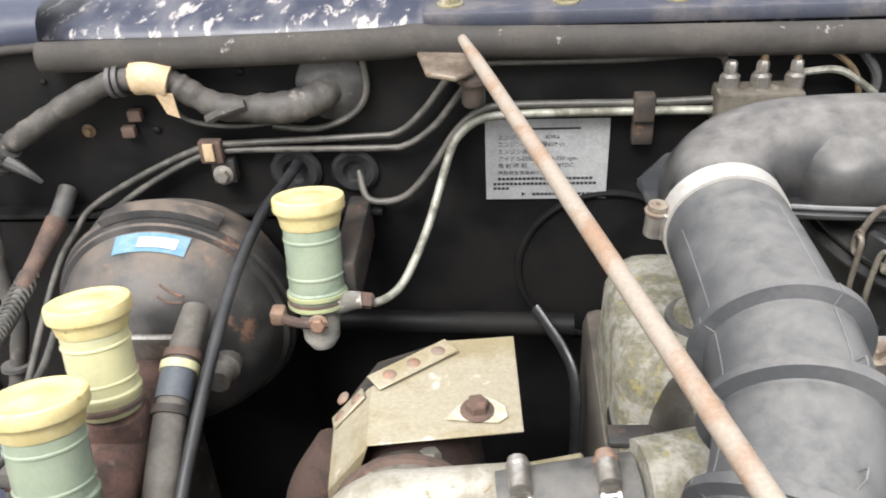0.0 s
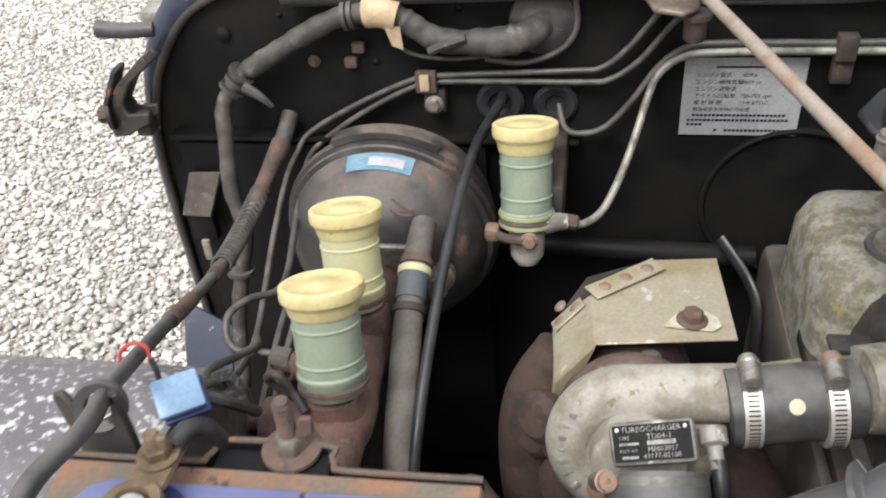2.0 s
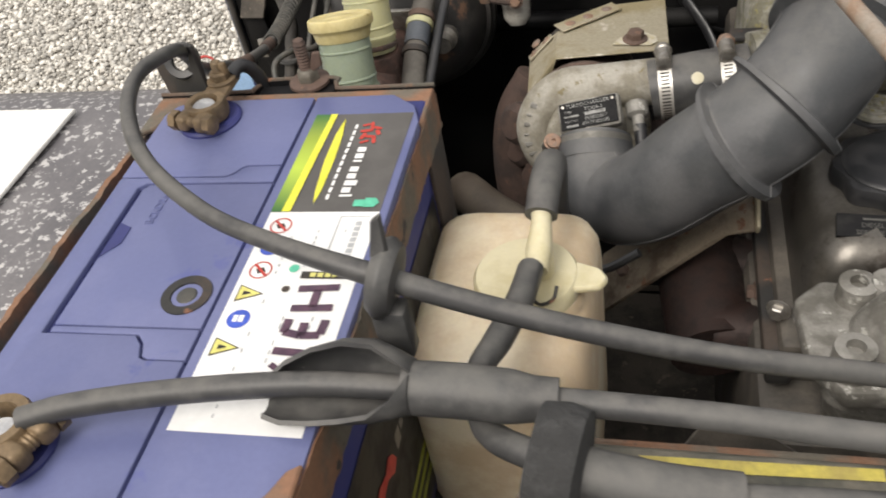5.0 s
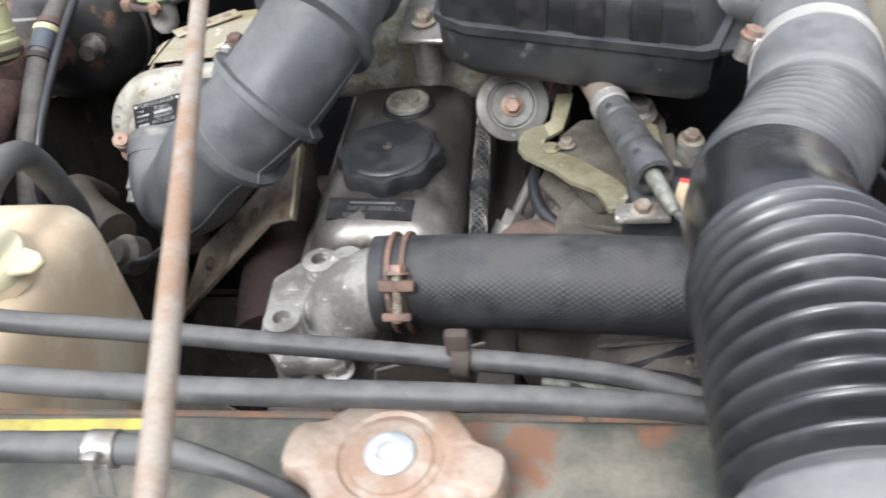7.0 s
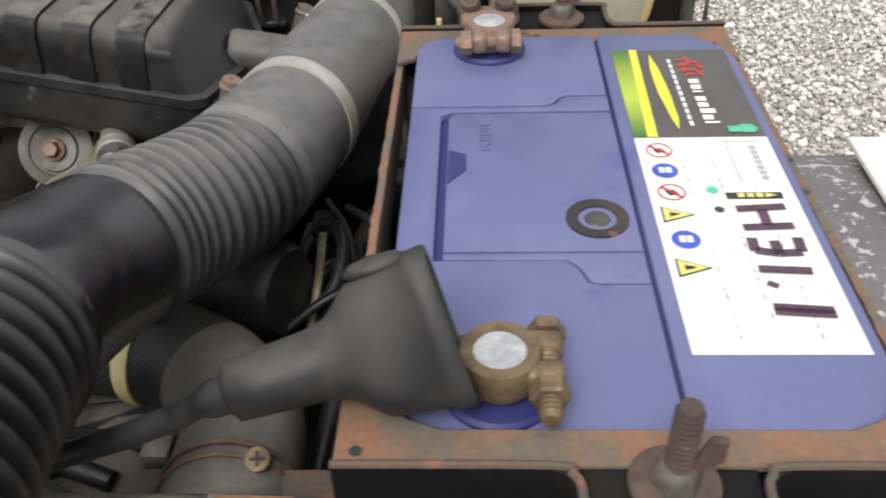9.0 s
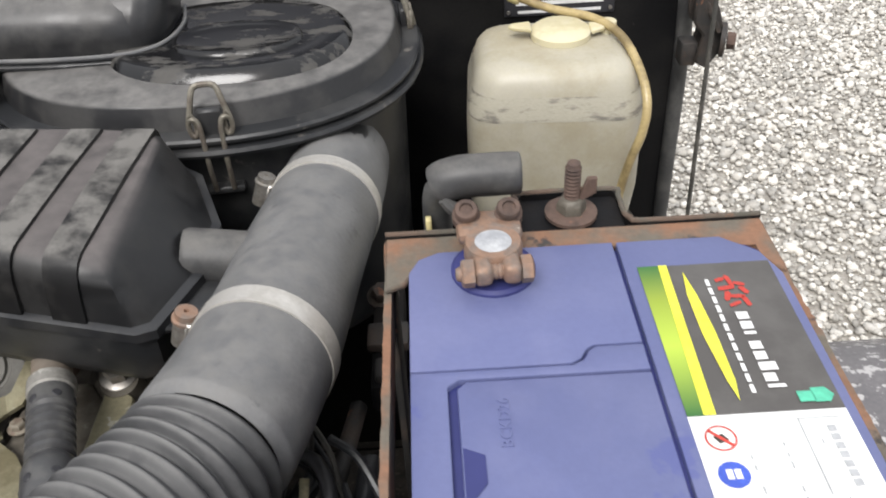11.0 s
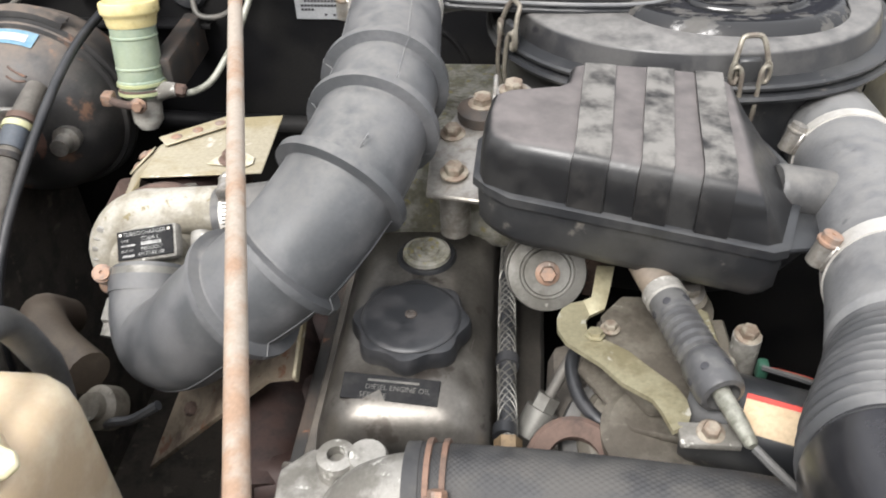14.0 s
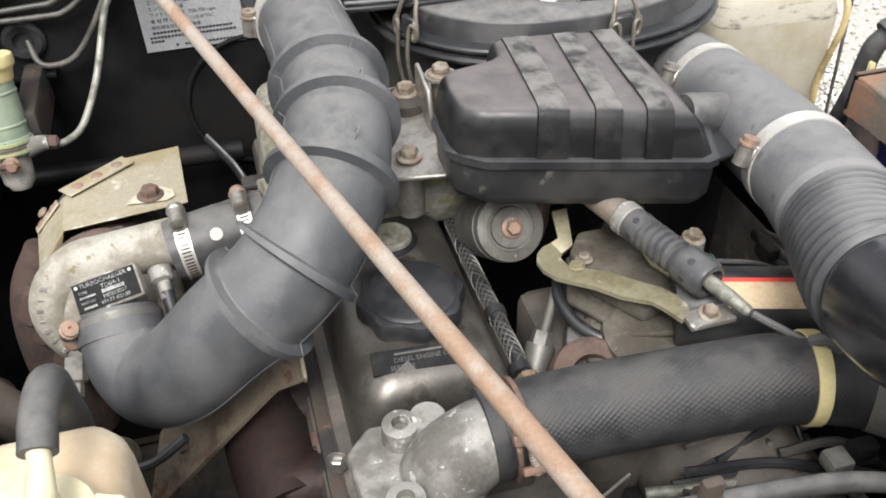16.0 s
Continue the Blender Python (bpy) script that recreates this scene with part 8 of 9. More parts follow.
bb = loft([boot_ring(B0 + Vector((0.0708, 0.0145, 0.0165)) * s_, a, b, AXB, 24, p) for s_, a, b, p in ((0.0, 0.0085, 0.0085, 2), (0.02, 0.0103, 0.0103, 2), (0.2, 0.0112, 0.0112, 2), (0.42, 0.0122, 0.0118, 2.1), (0.5, 0.0138, 0.0122, 2.3), (0.57, 0.0182, 0.013, 2.6), (0.63, 0.0222, 0.014, 3.0), (0.72, 0.0236, 0.0146, 3.2), (0.9, 0.0252, 0.0152, 3.4), (0.915, 0.0266, 0.0164, 3.4), (1.0, 0.0272, 0.0168, 3.4), (1.015, 0.0262, 0.0158, 3.4), (1.012, 0.024, 0.0138, 3.4), (0.93, 0.0225, 0.0125, 3.2), (0.85, 0.021, 0.011, 3.2))])
part("bump", loft([boot_ring(B0 + Vector((0.0708, 0.0145, 0.0165)) * s_ - LG * 0.0245, r * 0.5, r, AXB, 16, 2) for s_, r in ((0.62, 0.002), (0.66, 0.006), (0.76, 0.0085), (0.87, 0.007), (0.91, 0.003))]), M_BOOTR, bt, "", 70)
part("boot", bb, M_BOOTR, bt, "", 60)
part("cuff", tube([(0.25, 0.0312, 1.0345), (0.24, 0.0318, 1.029), (0.2365, 0.0322, 1.027)], [0.0068, 0.0066, 0.0055], 16, 3), M_OILCAP, bt, "black inner cuff")
part("cable", tube([(0.25, 0.0312, 1.0345), (0.2435, 0.0322, 1.0315), (0.224, 0.036, 1.0155), (0.2065, 0.0366, 1.0055), (0.186, 0.038, 0.995), (0.165, 0.042, 0.982), (0.14, 0.052, 0.96), (0.12, 0.065, 0.92)], 0.0047, 14), M_OILCAP, bt, "black battery cable")
t2 = post_clamp((0.334, 0.302, 1.0255), (0.05, -1, 0), M_COPPER, "rusty corroded battery terminal on the post")
part("saddle", rbox((0.3155, 0.314, 1.025), (0.3515, 0.338, 1.0335), 0.004), M_COPPER, t2, "rusty cable saddle")
for x in (0.3215, 0.345):
    part("saddle_bolt", lathe([(0.0078, -0.006), (0.0078, 0.0), (0.0066, 0.001), (0.0068, 0.005), (0.006, 0.0062), (0.0038, 0.0062), (0.0034, 0.0045), (0, 0.0045)], to_axis((x, 0.331, 1.035), (0, -0.45, 1)), 16), M_RUSTD, t2, "rusty round bolt head")
part("cable", tube([(0.353, 0.357, 1.043), (0.33, 0.357, 1.043), (0.318, 0.358, 1.041), (0.309, 0.361, 1.033), (0.306, 0.366, 1.02), (0.306, 0.372, 0.98), (0.306, 0.385, 0.93), (0.306, 0.41, 0.86)], 0.0088, 16), M_RUBBER, t2, "thick black battery cable")
part("sleeve", tube([(0.3545, 0.357, 1.0432), (0.353, 0.357, 1.0432), (0.34, 0.357, 1.0432), (0.322, 0.357, 1.0428), (0.312, 0.3575, 1.0405), (0.307, 0.358, 1.0375)], [0.0095, 0.0122, 0.0126, 0.0126, 0.0124, 0.0118], 22, 6), M_RUBBER, t2, "black rubber cable sleeve")
part("split_lip", tube([(0.309, 0.3475, 1.0345), (0.316, 0.3465, 1.0275), (0.324, 0.347, 1.026)], [0.003, 0.0045, 0.002], 8, 5), M_RUBBER, t2)
part("yellow_plug", rbox((0.2985, 0.352, 0.998), (0.302, 0.358, 1.016), 0.001), M_YCAP, t2, "small yellow wire plug")
t1.scale = (0.92, 0.92, 0.92)
t2.scale = (0.9, 0.9, 0.9)
t3 = post_clamp((-0.4965, 0.2255, 1.0235), (-0.2, -1, 0), M_BRASS, "tarnished brass battery terminal with nuts")
part("lug", rbox((-0.506, 0.238, 1.028), (-0.486, 0.27, 1.034), 0.003), M_BRASS, t3)
hexbolt(t3, (-0.496, 0.256, 1.034), (0, 0, 1), 0.0075, M_BRASS, True, 0.009)
part("wing", rbox((-0.4935, 0.2525, 1.04), (-0.4875, 0.2575, 1.05), 0.002), M_BRASS, t3)
part("lead", tube([(-0.491, 0.262, 1.034), (-0.487, 0.272, 1.036), (-0.482, 0.28, 1.028), (-0.479, 0.285, 1.01), (-0.478, 0.288, 0.985)], 0.0052, 10), M_OILCAP, t3, "black sleeved lead")
t3.scale = (0.88, 0.88, 0.88)
t4 = post_clamp((-0.4885, -0.020, 1.0245), (0.9, -0.3, 0), M_BRASS, "tarnished brass battery terminal with nuts")

# battery cable across the radiator, with split boot
bc = thing("battery_cable", (-0.2, 0.016, 1.025), "thick black battery cable across the radiator with split boot", "cable")
part("cable", tube([(-0.478, -0.018, 1.036), (-0.455, -0.010, 1.038), (-0.409, 0.001, 1.038), (-0.356, 0.012, 1.034), (-0.31, 0.016, 1.03), (-0.261, 0.017, 1.027), (-0.191, 0.017, 1.023), (-0.13, 0.015, 1.019), (-0.06, 0.018, 1.011), (0.0, 0.022, 1.005), (0.066, 0.026, 0.997), (0.112, 0.03, 0.988), (0.15, 0.036, 0.97), (0.18, 0.05, 0.93)], 0.0057, 14), M_RUBBER, bc)
part("sleeve", tube([(-0.315, 0.0165, 1.03), (-0.29, 0.017, 1.029), (-0.272, 0.017, 1.0275), (-0.262, 0.017, 1.027), (-0.252, 0.0175, 1.0265)], [0.0115, 0.0115, 0.0112, 0.0095, 0.009], 18, 6), M_RUBBER, bc)
bm = bmesh.new()
cols_ = []
for x, cy, cz, r, a0, a1 in ((-0.374, 0.004, 1.033, 0.0085, 215, 392), (-0.366, 0.007, 1.0335, 0.0135, 212, 402), (-0.354, 0.01, 1.035, 0.0165, 208, 412), (-0.34, 0.013, 1.036, 0.018, 203, 424), (-0.327, 0.0148, 1.0352, 0.0175, 190, 432), (-0.318, 0.0157, 1.033, 0.0145, 160, 445), (-0.311, 0.016, 1.031, 0.0118, 100, 455)):
    for_r = []
    for q in (r, r - 0.0022):
        for_r.append([bm.verts.new((x, cy + q * math.cos(radians(a0 + (a1 - a0) * k / 16)), cz + q * math.sin(radians(a0 + (a1 - a0) * k / 16)))) for k in range(17)])
    cols_.append(for_r[0] + for_r[1][::-1])
for a, b in zip(cols_, cols_[1:]):
    for k in range(34):
        bm.faces.new((a[k], a[(k + 1) % 34], b[(k + 1) % 34], b[k]))
bm.faces.new(cols_[0])
bm.faces.new(cols_[-1][::-1])
bmesh.ops.recalc_face_normals(bm, faces=bm.faces)
part("split_boot", bm, M_RUBBER, bc, "split open rubber boot", 60)

# ---- radiator ----
ra = thing("radiator", (0, 0, 0.35), "flaking black and rusty radiator with top tank", "radiator")
part("top_tank", loft([[(x, y, z) for x, y in rounded(-0.262, -0.06, 0.262, 0.043, 0.012)] for z in (0.86,)] + [[(x, y, 0.95) for x, y in rounded(-0.262, -0.06, 0.262, 0.043, 0.012)], [(x, y, 0.963) for x, y in rounded(-0.26, -0.058, 0.26, 0.041, 0.012)], [(x, y, 0.968) for x, y in rounded(-0.255, -0.053, 0.255, 0.036, 0.01)]]), M_RAD, ra, "", 60)
part("rear_bracket", rbox((0.212, 0.03, 0.934), (0.2685, 0.07, 0.94), 0.0015), M_RUSTP, ra, "rust-eaten bracket plate")
part("rust_patch", poly([(0.229, -0.05), (0.2575, -0.05), (0.2575, 0.036), (0.2275, 0.037)], Matrix.Translation((0, 0, 0.9682)), 0.0005), M_RUST, ra, "orange rust bared beside the black paint")
part("paint_edge", poly([(0.2262, -0.05), (0.229, -0.05), (0.2275, 0.037), (0.2245, 0.037)], Matrix.Translation((0, 0, 0.9684)), 0.0005), M_WIRE, ra)
part("tank_seam", tube([(-0.264, 0.044, 0.958), (0.14, 0.0455, 0.958)], 0.003, 8), M_RUST, ra)
part("flange", rbox((-0.285, 0.016, 0.9), (0.285, 0.046, 0.906), 0.002), M_RUST, ra)
part("core", rbox((-0.26, -0.045, 0.36), (0.26, 0.02, 0.862), 0.003), M_BLOCK, ra, "dark radiator core")
part("side_frame", rbox((-0.275, -0.06, 0.36), (-0.262, 0.04, 0.955), 0.003), M_RAD, ra)
part("side_frame", rbox((0.262, -0.06, 0.36), (0.275, 0.04, 0.955), 0.003), M_RAD, ra)
yl = part("caution_label", poly([(-0.205, 0.0265), (-0.121, 0.0295), (-0.121, 0.0355), (-0.222, 0.033)], Matrix.Translation((0, 0, 0.968)), 0.0005), M_FADEY, ra, "yellow label strip")
part("inlet", lathe([(0.025, 0), (0.025, 0.05), (0, 0.05)], to_axis((0.218, 0.0, 0.925), (0, 1, 0.05)), 24), M_RAD, ra)
part("neck", lathe([(0.026, 0), (0.026, 0.03), (0.031, 0.032), (0.031, 0.036), (0, 0.036)], Matrix.Translation((0, 0, 0.952)), 28), M_RAD, ra)
capm = Matrix.Translation((0, 0, 0.986)) @ Matrix.Rotation(radians(-8), 4, "Z")
out = []
for k in range(72):
    f = 2 * math.pi * k / 72
    e = max(0.0, abs(math.cos(f)) - 0.93) / 0.07
    out.append(0.034 + 0.0015 * math.cos(4 * f) + 0.0095 * min(1, e * 1.6))
cb = bmesh.new()
rings = []
for s_, z in ((0.97, -0.008), (1.0, -0.006), (1.0, 0.004), (0.97, 0.008), (0.9, 0.0098)):
    rings.append([cb.verts.new(capm @ V(out[k] * s_ * math.cos(2 * math.pi * k / 72), out[k] * s_ * math.sin(2 * math.pi * k / 72), z)) for k in range(72)])
for s_, z in ((0.021, 0.0102), (0.0195, 0.0088), (0.017, 0.0092), (0.0165, 0.0102), (0.004, 0.0106)):
    rings.append([cb.verts.new(capm @ V(s_ * math.cos(2 * math.pi * k / 72), s_ * math.sin(2 * math.pi * k / 72), z)) for k in range(72)])
for a, b in zip(rings, rings[1:]):
    for k in range(72):
        cb.faces.new((a[k], a[(k + 1) % 72], b[(k + 1) % 72], b[k]))
cb.faces.new(rings[-1])
bmesh.ops.recalc_face_normals(cb, faces=cb.faces)
rcap = part("cap", cb, M_CAPR, ra, "rusty brown radiator cap with two ears")
part("cap_rivet", lathe([(0.0098, 0), (0.0098, 0.0016), (0.0085, 0.0024), (0.005, 0.0024), (0.0045, 0.0008), (0.003, 0.0004), (0, 0.0014)], capm @ Matrix.Translation((0, 0, 0.0105)), 28), M_LEAD, rcap, "bright aluminium cap rivet")
oh = thing("overflow_hose", (-0.15, -0.01, 1.01), "black rubber overflow hose with sleeve and clips", "hose")
part("hose", tube([(-0.03, -0.012, 0.975), (-0.045, -0.011, 0.99), (-0.062, -0.009, 0.999), (-0.085, -0.006, 1.004), (-0.101, -0.007, 1.007), (-0.144, -0.009, 1.010), (-0.186, -0.012, 1.013), (-0.215, -0.012, 1.016), (-0.245, -0.008, 1.019), (-0.262, -0.004, 1.02), (-0.28, 0.01, 1.01), (-0.29, 0.03, 1.0), (-0.297, 0.06, 0.988), (-0.292, 0.085, 0.982), (-0.286, 0.117, 0.977), (-0.284, 0.146, 0.972)], [0.004, 0.0042, 0.0045] + [0.0062] * 10 + [0.0075] * 3, 14), M_RUBBER, oh)
part("sleeve", tube([(-0.183, -0.0118, 1.0128), (-0.21, -0.0122, 1.0155), (-0.236, -0.01, 1.018), (-0.255, -0.006, 1.0195)], 0.0102, 18, 6), M_RUBBER, oh, "thicker black rubber sleeve")
part("foam_collar", lathe([(0.011, -0.011), (0.024, -0.009), (0.0255, 0), (0.024, 0.009), (0.011, 0.011)], to_axis((-0.25, -0.007, 1.018), (0.97, -0.15, -0.05)), 22, 5, 0.03), mat("foam_rubber", (0.03, 0.03, 0.03), (0.05, 0.05, 0.05), 60, rough=0.95, bump=1.2, fine=500), oh, "crumbling foam collar")
cm_ = to_axis((-0.1095, -0.0075, 1.0075), (1, 0.05, -0.06))
clip_ = part("clip", lathe([(0.0066, -0.0055), (0.0076, -0.0055), (0.0076, 0.0055), (0.0066, 0.0055)], cm_, 24), M_STEEL, oh, "steel spring clip")
for dx in (-0.0045, 0.0018):
    part("clip_prong", slab([(-0.1095 + dx, -0.0145, 1.008), (-0.1068 + dx, -0.0145, 1.008), (-0.1068 + dx, -0.019, 0.994), (-0.1095 + dx, -0.019, 0.994)], 0.001, 0.0002), M_STEEL, clip_)
part("clip_lug", rbox((-0.1125, -0.018, 1.011), (-0.1065, -0.0135, 1.0155), 0.001), M_STEEL, clip_)

# ---- coolant tank ----
ct = thing("coolant_tank", (-0.3, 0.16, 0.75), "aged cream plastic coolant tank with hose cap", "tank")
T0, T1 = -0.362, -0.2525
def tring(i, z, r=0.019, y0=0.098, y1=0.244):
    return [(x, y, z) for x, y in rounded(T0 + i, y0 + i, T1 - i, y1 - i, r, 5)]
part("tank", loft([tring(0.008, 0.74), tring(0.002, 0.75), tring(0, 0.77), tring(0, 0.906), tring(0.0012, 0.92), tring(0.005, 0.931), tring(0.012, 0.9375), tring(0.022, 0.9395)]), M_TANK, ct, "", 60)
part("seam", lathe([(0.034, 0), (0.032, 0.006), (0, 0.006)], Matrix.Translation((-0.291, 0.163, 0.935)), 30), M_TANK, ct)
cap = part("cap", join(lathe([(0.0315, 0), (0.0315, 0.008), (0.0295, 0.011), (0, 0.0115)], Matrix.Translation((-0.291, 0.163, 0.941)), 36), slab([(-0.263, 0.151, 0.9515), (-0.247, 0.153, 0.952), (-0.243, 0.161, 0.952), (-0.248, 0.169, 0.952), (-0.263, 0.175, 0.9515)], 0.005, 0.0015)), M_CREAM, ct, "cream plastic flip cap")
part("nipple", tube([(-0.2815, 0.148, 0.968), (-0.2815, 0.162, 0.971), (-0.2815, 0.178, 0.977), (-0.2825, 0.19, 0.983)], [0.0065, 0.0078, 0.006, 0.006], 14, 4), M_CREAM, cap, "cream hose nipple")
part("nipple_stem", lathe([(0.0075, 0), (0.0075, 0.022), (0, 0.022)], Matrix.Translation((-0.2815, 0.163, 0.95)), 14), M_CREAM, cap)
th_ = thing("tank_hose", (-0.28, 0.25, 0.96), "black rubber hose bending over the coolant tank", "hose")
part("hose", tube([(-0.2822, 0.183, 0.979), (-0.2815, 0.2, 0.985), (-0.281, 0.22, 0.984), (-0.282, 0.237, 0.974), (-0.284, 0.248, 0.955), (-0.286, 0.257, 0.93), (-0.288, 0.264, 0.9), (-0.3, 0.266, 0.82)], 0.0098, 16), M_RUBBER, th_)
part("wire_clip", tube([(-0.287, 0.142, 0.958), (-0.28, 0.136, 0.954), (-0.272, 0.137, 0.957), (-0.27, 0.143, 0.962)], 0.0011, 6, 4), M_BRACK, th_)

# ---- corrugated intake hose ----
ch = thing("corrugated_hose", (0.19, 0.2, 1.0), "fat black corrugated air intake hose", "hose")
ctrl = [(0.147, -0.24, 0.955), (0.15, -0.16, 0.995), (0.153, -0.09, 1.022), (0.1535, -0.03, 1.034), (0.1535, 0.02, 1.037), (0.153, 0.066, 1.029), (0.155, 0.11, 1.013), (0.1665, 0.155, 0.999), (0.186, 0.195, 0.989), (0.2, 0.228, 0.984), (0.217, 0.298, 0.977), (0.227, 0.38, 0.968), (0.235, 0.45, 0.957), (0.239, 0.5, 0.948), (0.24, 0.53, 0.943)]
dense = spline(ctrl, 60)
cum = [0.0]
for a, b in zip(dense, dense[1:]):
    cum.append(cum[-1] + (b - a).length)
ys = [p.y for p in dense]
def r_at(i):
    y = ys[i]
    r = 0.0385
    if -0.037 < y < 0.058:
        ph = ((y + 0.037) / 0.095 * 11) % 1.0
        return 0.034 + 0.0073 * abs(math.sin(math.pi * ph)) ** 1.7
    if 0.142 < y < 0.228:
        ph = ((y - 0.142) / 0.086 * 11) % 1.0
        return 0.0346 + 0.0042 * abs(math.sin(math.pi * ph)) ** 1.5
    return float(np.interp(y, (-0.25, -0.043, -0.037, 0.058, 0.0635, 0.1, 0.136, 0.142, 0.228, 0.235, 0.3, 0.45, 0.55), (0.041, 0.0405, 0.0345, 0.0345, 0.0385, 0.0378, 0.0375, 0.0348, 0.0348, 0.0385, 0.0372, 0.036, 0.035)))
step = [i for i in range(0, len(dense)) if -0.06 < ys[i] < 0.25 or i % 6 == 0]
def piece(name, lo_y, hi_y, m_, lab):
    ids = [i for i in step if lo_y <= ys[i] <= hi_y]
    after = [i for i in step if i > ids[-1]]
    ids += after[:1]
    return part(name, sweep([dense[i] for i in ids], [r_at(i) for i in ids], 56, False), m_, ch, lab, 70)
piece("front_sleeve", -0.3, -0.037, M_SMOOTHR, "smooth grey front sleeve")
piece("corrugated_part", -0.0369, 0.058, M_CORR, "")
piece("elbow", 0.0581, 0.142, M_GLOSSR, "shiny smooth black elbow")
piece("fine_corrugation", 0.1421, 0.228, M_CORRF, "fine grey matt corrugation")
piece("rear_sleeve", 0.2281, 0.56, M_SMOOTHR, "grey rubber rear sleeve")
band(ch, (0.2165, 0.296, 0.9772), (0.2, 1, -0.11), 0.0373, 0.013, 0.0012, M_BAND, (-1, 0, 0.3), screw_mat=M_COPPER)
band(ch, (0.2345, 0.446, 0.9577), (0.1, 1, -0.16), 0.0362, 0.011, 0.0012, M_BAND, (-1, 0, 0.35), screw_mat=M_STEEL)

# ---- resonator box ----
rb = thing("resonator_box", (0.07, 0.39, 0.95), "dusty ribbed black plastic resonator box", "air box")
rim = [(-0.014, 0.348), (0.0, 0.338), (0.15, 0.306), (0.16, 0.31), (0.178, 0.36), (0.178, 0.40), (0.158, 0.452), (0.145, 0.462), (0.045, 0.462), (0.03, 0.455), (0.01, 0.428), (-0.016, 0.41), (-0.022, 0.40), (-0.023, 0.358)]
cen = Vector((0.075, 0.385))
def shr(i, z, pts=rim):
    return [(*(Vector(p) + (cen - Vector(p)).normalized() * i), z) for p in pts]
def sag(pts):
    """The box leans: its side towards the hose hangs lower."""
    return [(x, y, z + 0.0015 - 0.065 * (x - 0.06)) for x, y, z in pts]
part("tray", loft([sag(shr(*q)) for q in ((0.02, 0.948), (0.008, 0.952), (0.003, 0.96), (0.002, 0.984), (-0.0012, 0.985), (-0.0012, 0.991), (0.001, 0.992))], 0), M_PLASTIC, rb, "", 40)
for k, x in enumerate((0.03, 0.048, 0.073, 0.09, 0.112, 0.13)):
    y = 0.3425 - x * 0.213
    part("tray_rib", rbox((x - 0.0012, y - 0.0004, 0.957 - 0.065 * (x - 0.06)), (x + 0.0012, y + 0.004, 0.9855 - 0.065 * (x - 0.06)), 0.0005, 1), M_PLASTIC, rb)
# lid: steep front with a rounded edge, long slope on the side towards the hose
low = [(-0.017, 0.350), (0.0, 0.3415), (0.05, 0.331), (0.1, 0.3205), (0.148, 0.310), (0.157, 0.314), (0.174, 0.36), (0.174, 0.4), (0.156, 0.447), (0.143, 0.458), (0.095, 0.459), (0.044, 0.459), (0.0345, 0.454), (0.0305, 0.432), (0.023, 0.4255), (-0.008, 0.4165), (-0.018, 0.408), (-0.0205, 0.385), (-0.02, 0.36)]
top = [(-0.006, 0.357), (0.004, 0.3515), (0.05, 0.345), (0.095, 0.3385), (0.128, 0.333), (0.1335, 0.3375), (0.1375, 0.365), (0.1385, 0.395), (0.14, 0.436), (0.1335, 0.4475), (0.095, 0.4515), (0.053, 0.4515), (0.0445, 0.446), (0.041, 0.424), (0.032, 0.4165), (0.0, 0.4065), (-0.006, 0.401), (-0.009, 0.382), (-0.0085, 0.362)]
lean = [0, 0, 0, 0, 0, 0.6, 1, 1, 0.7, 0.2] + [0] * 9
FZ = ((0.0, 0.0), (0.1, 0.35), (0.2, 0.62), (0.33, 0.8), (0.52, 0.92), (0.75, 0.98), (1.0, 1.0))
HL = 0.0335


def lid_point(a, b, w, f, z):
    """On the lid's side between the lower edge a and the upper edge b."""
    g = f * (1 - w) + (0.15 * f + 0.85 * z) * w
    x, y = a[0] + (b[0] - a[0]) * g, a[1] + (b[1] - a[1]) * g
    return (x, y, 0.992 + HL * z)


rings = [sag([lid_point(a, b, w, f, z) for a, b, w in zip(low, top, lean)]) for f, z in FZ]
mid_ = (0.07, 0.395)
rings += [sag([(mid_[0] + (b[0] - mid_[0]) * s_, mid_[1] + (b[1] - mid_[1]) * s_, 0.992 + HL + 0.0008 * (1 - s_)) for b in top]) for s_ in (0.8, 0.4)]
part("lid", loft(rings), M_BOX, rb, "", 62)
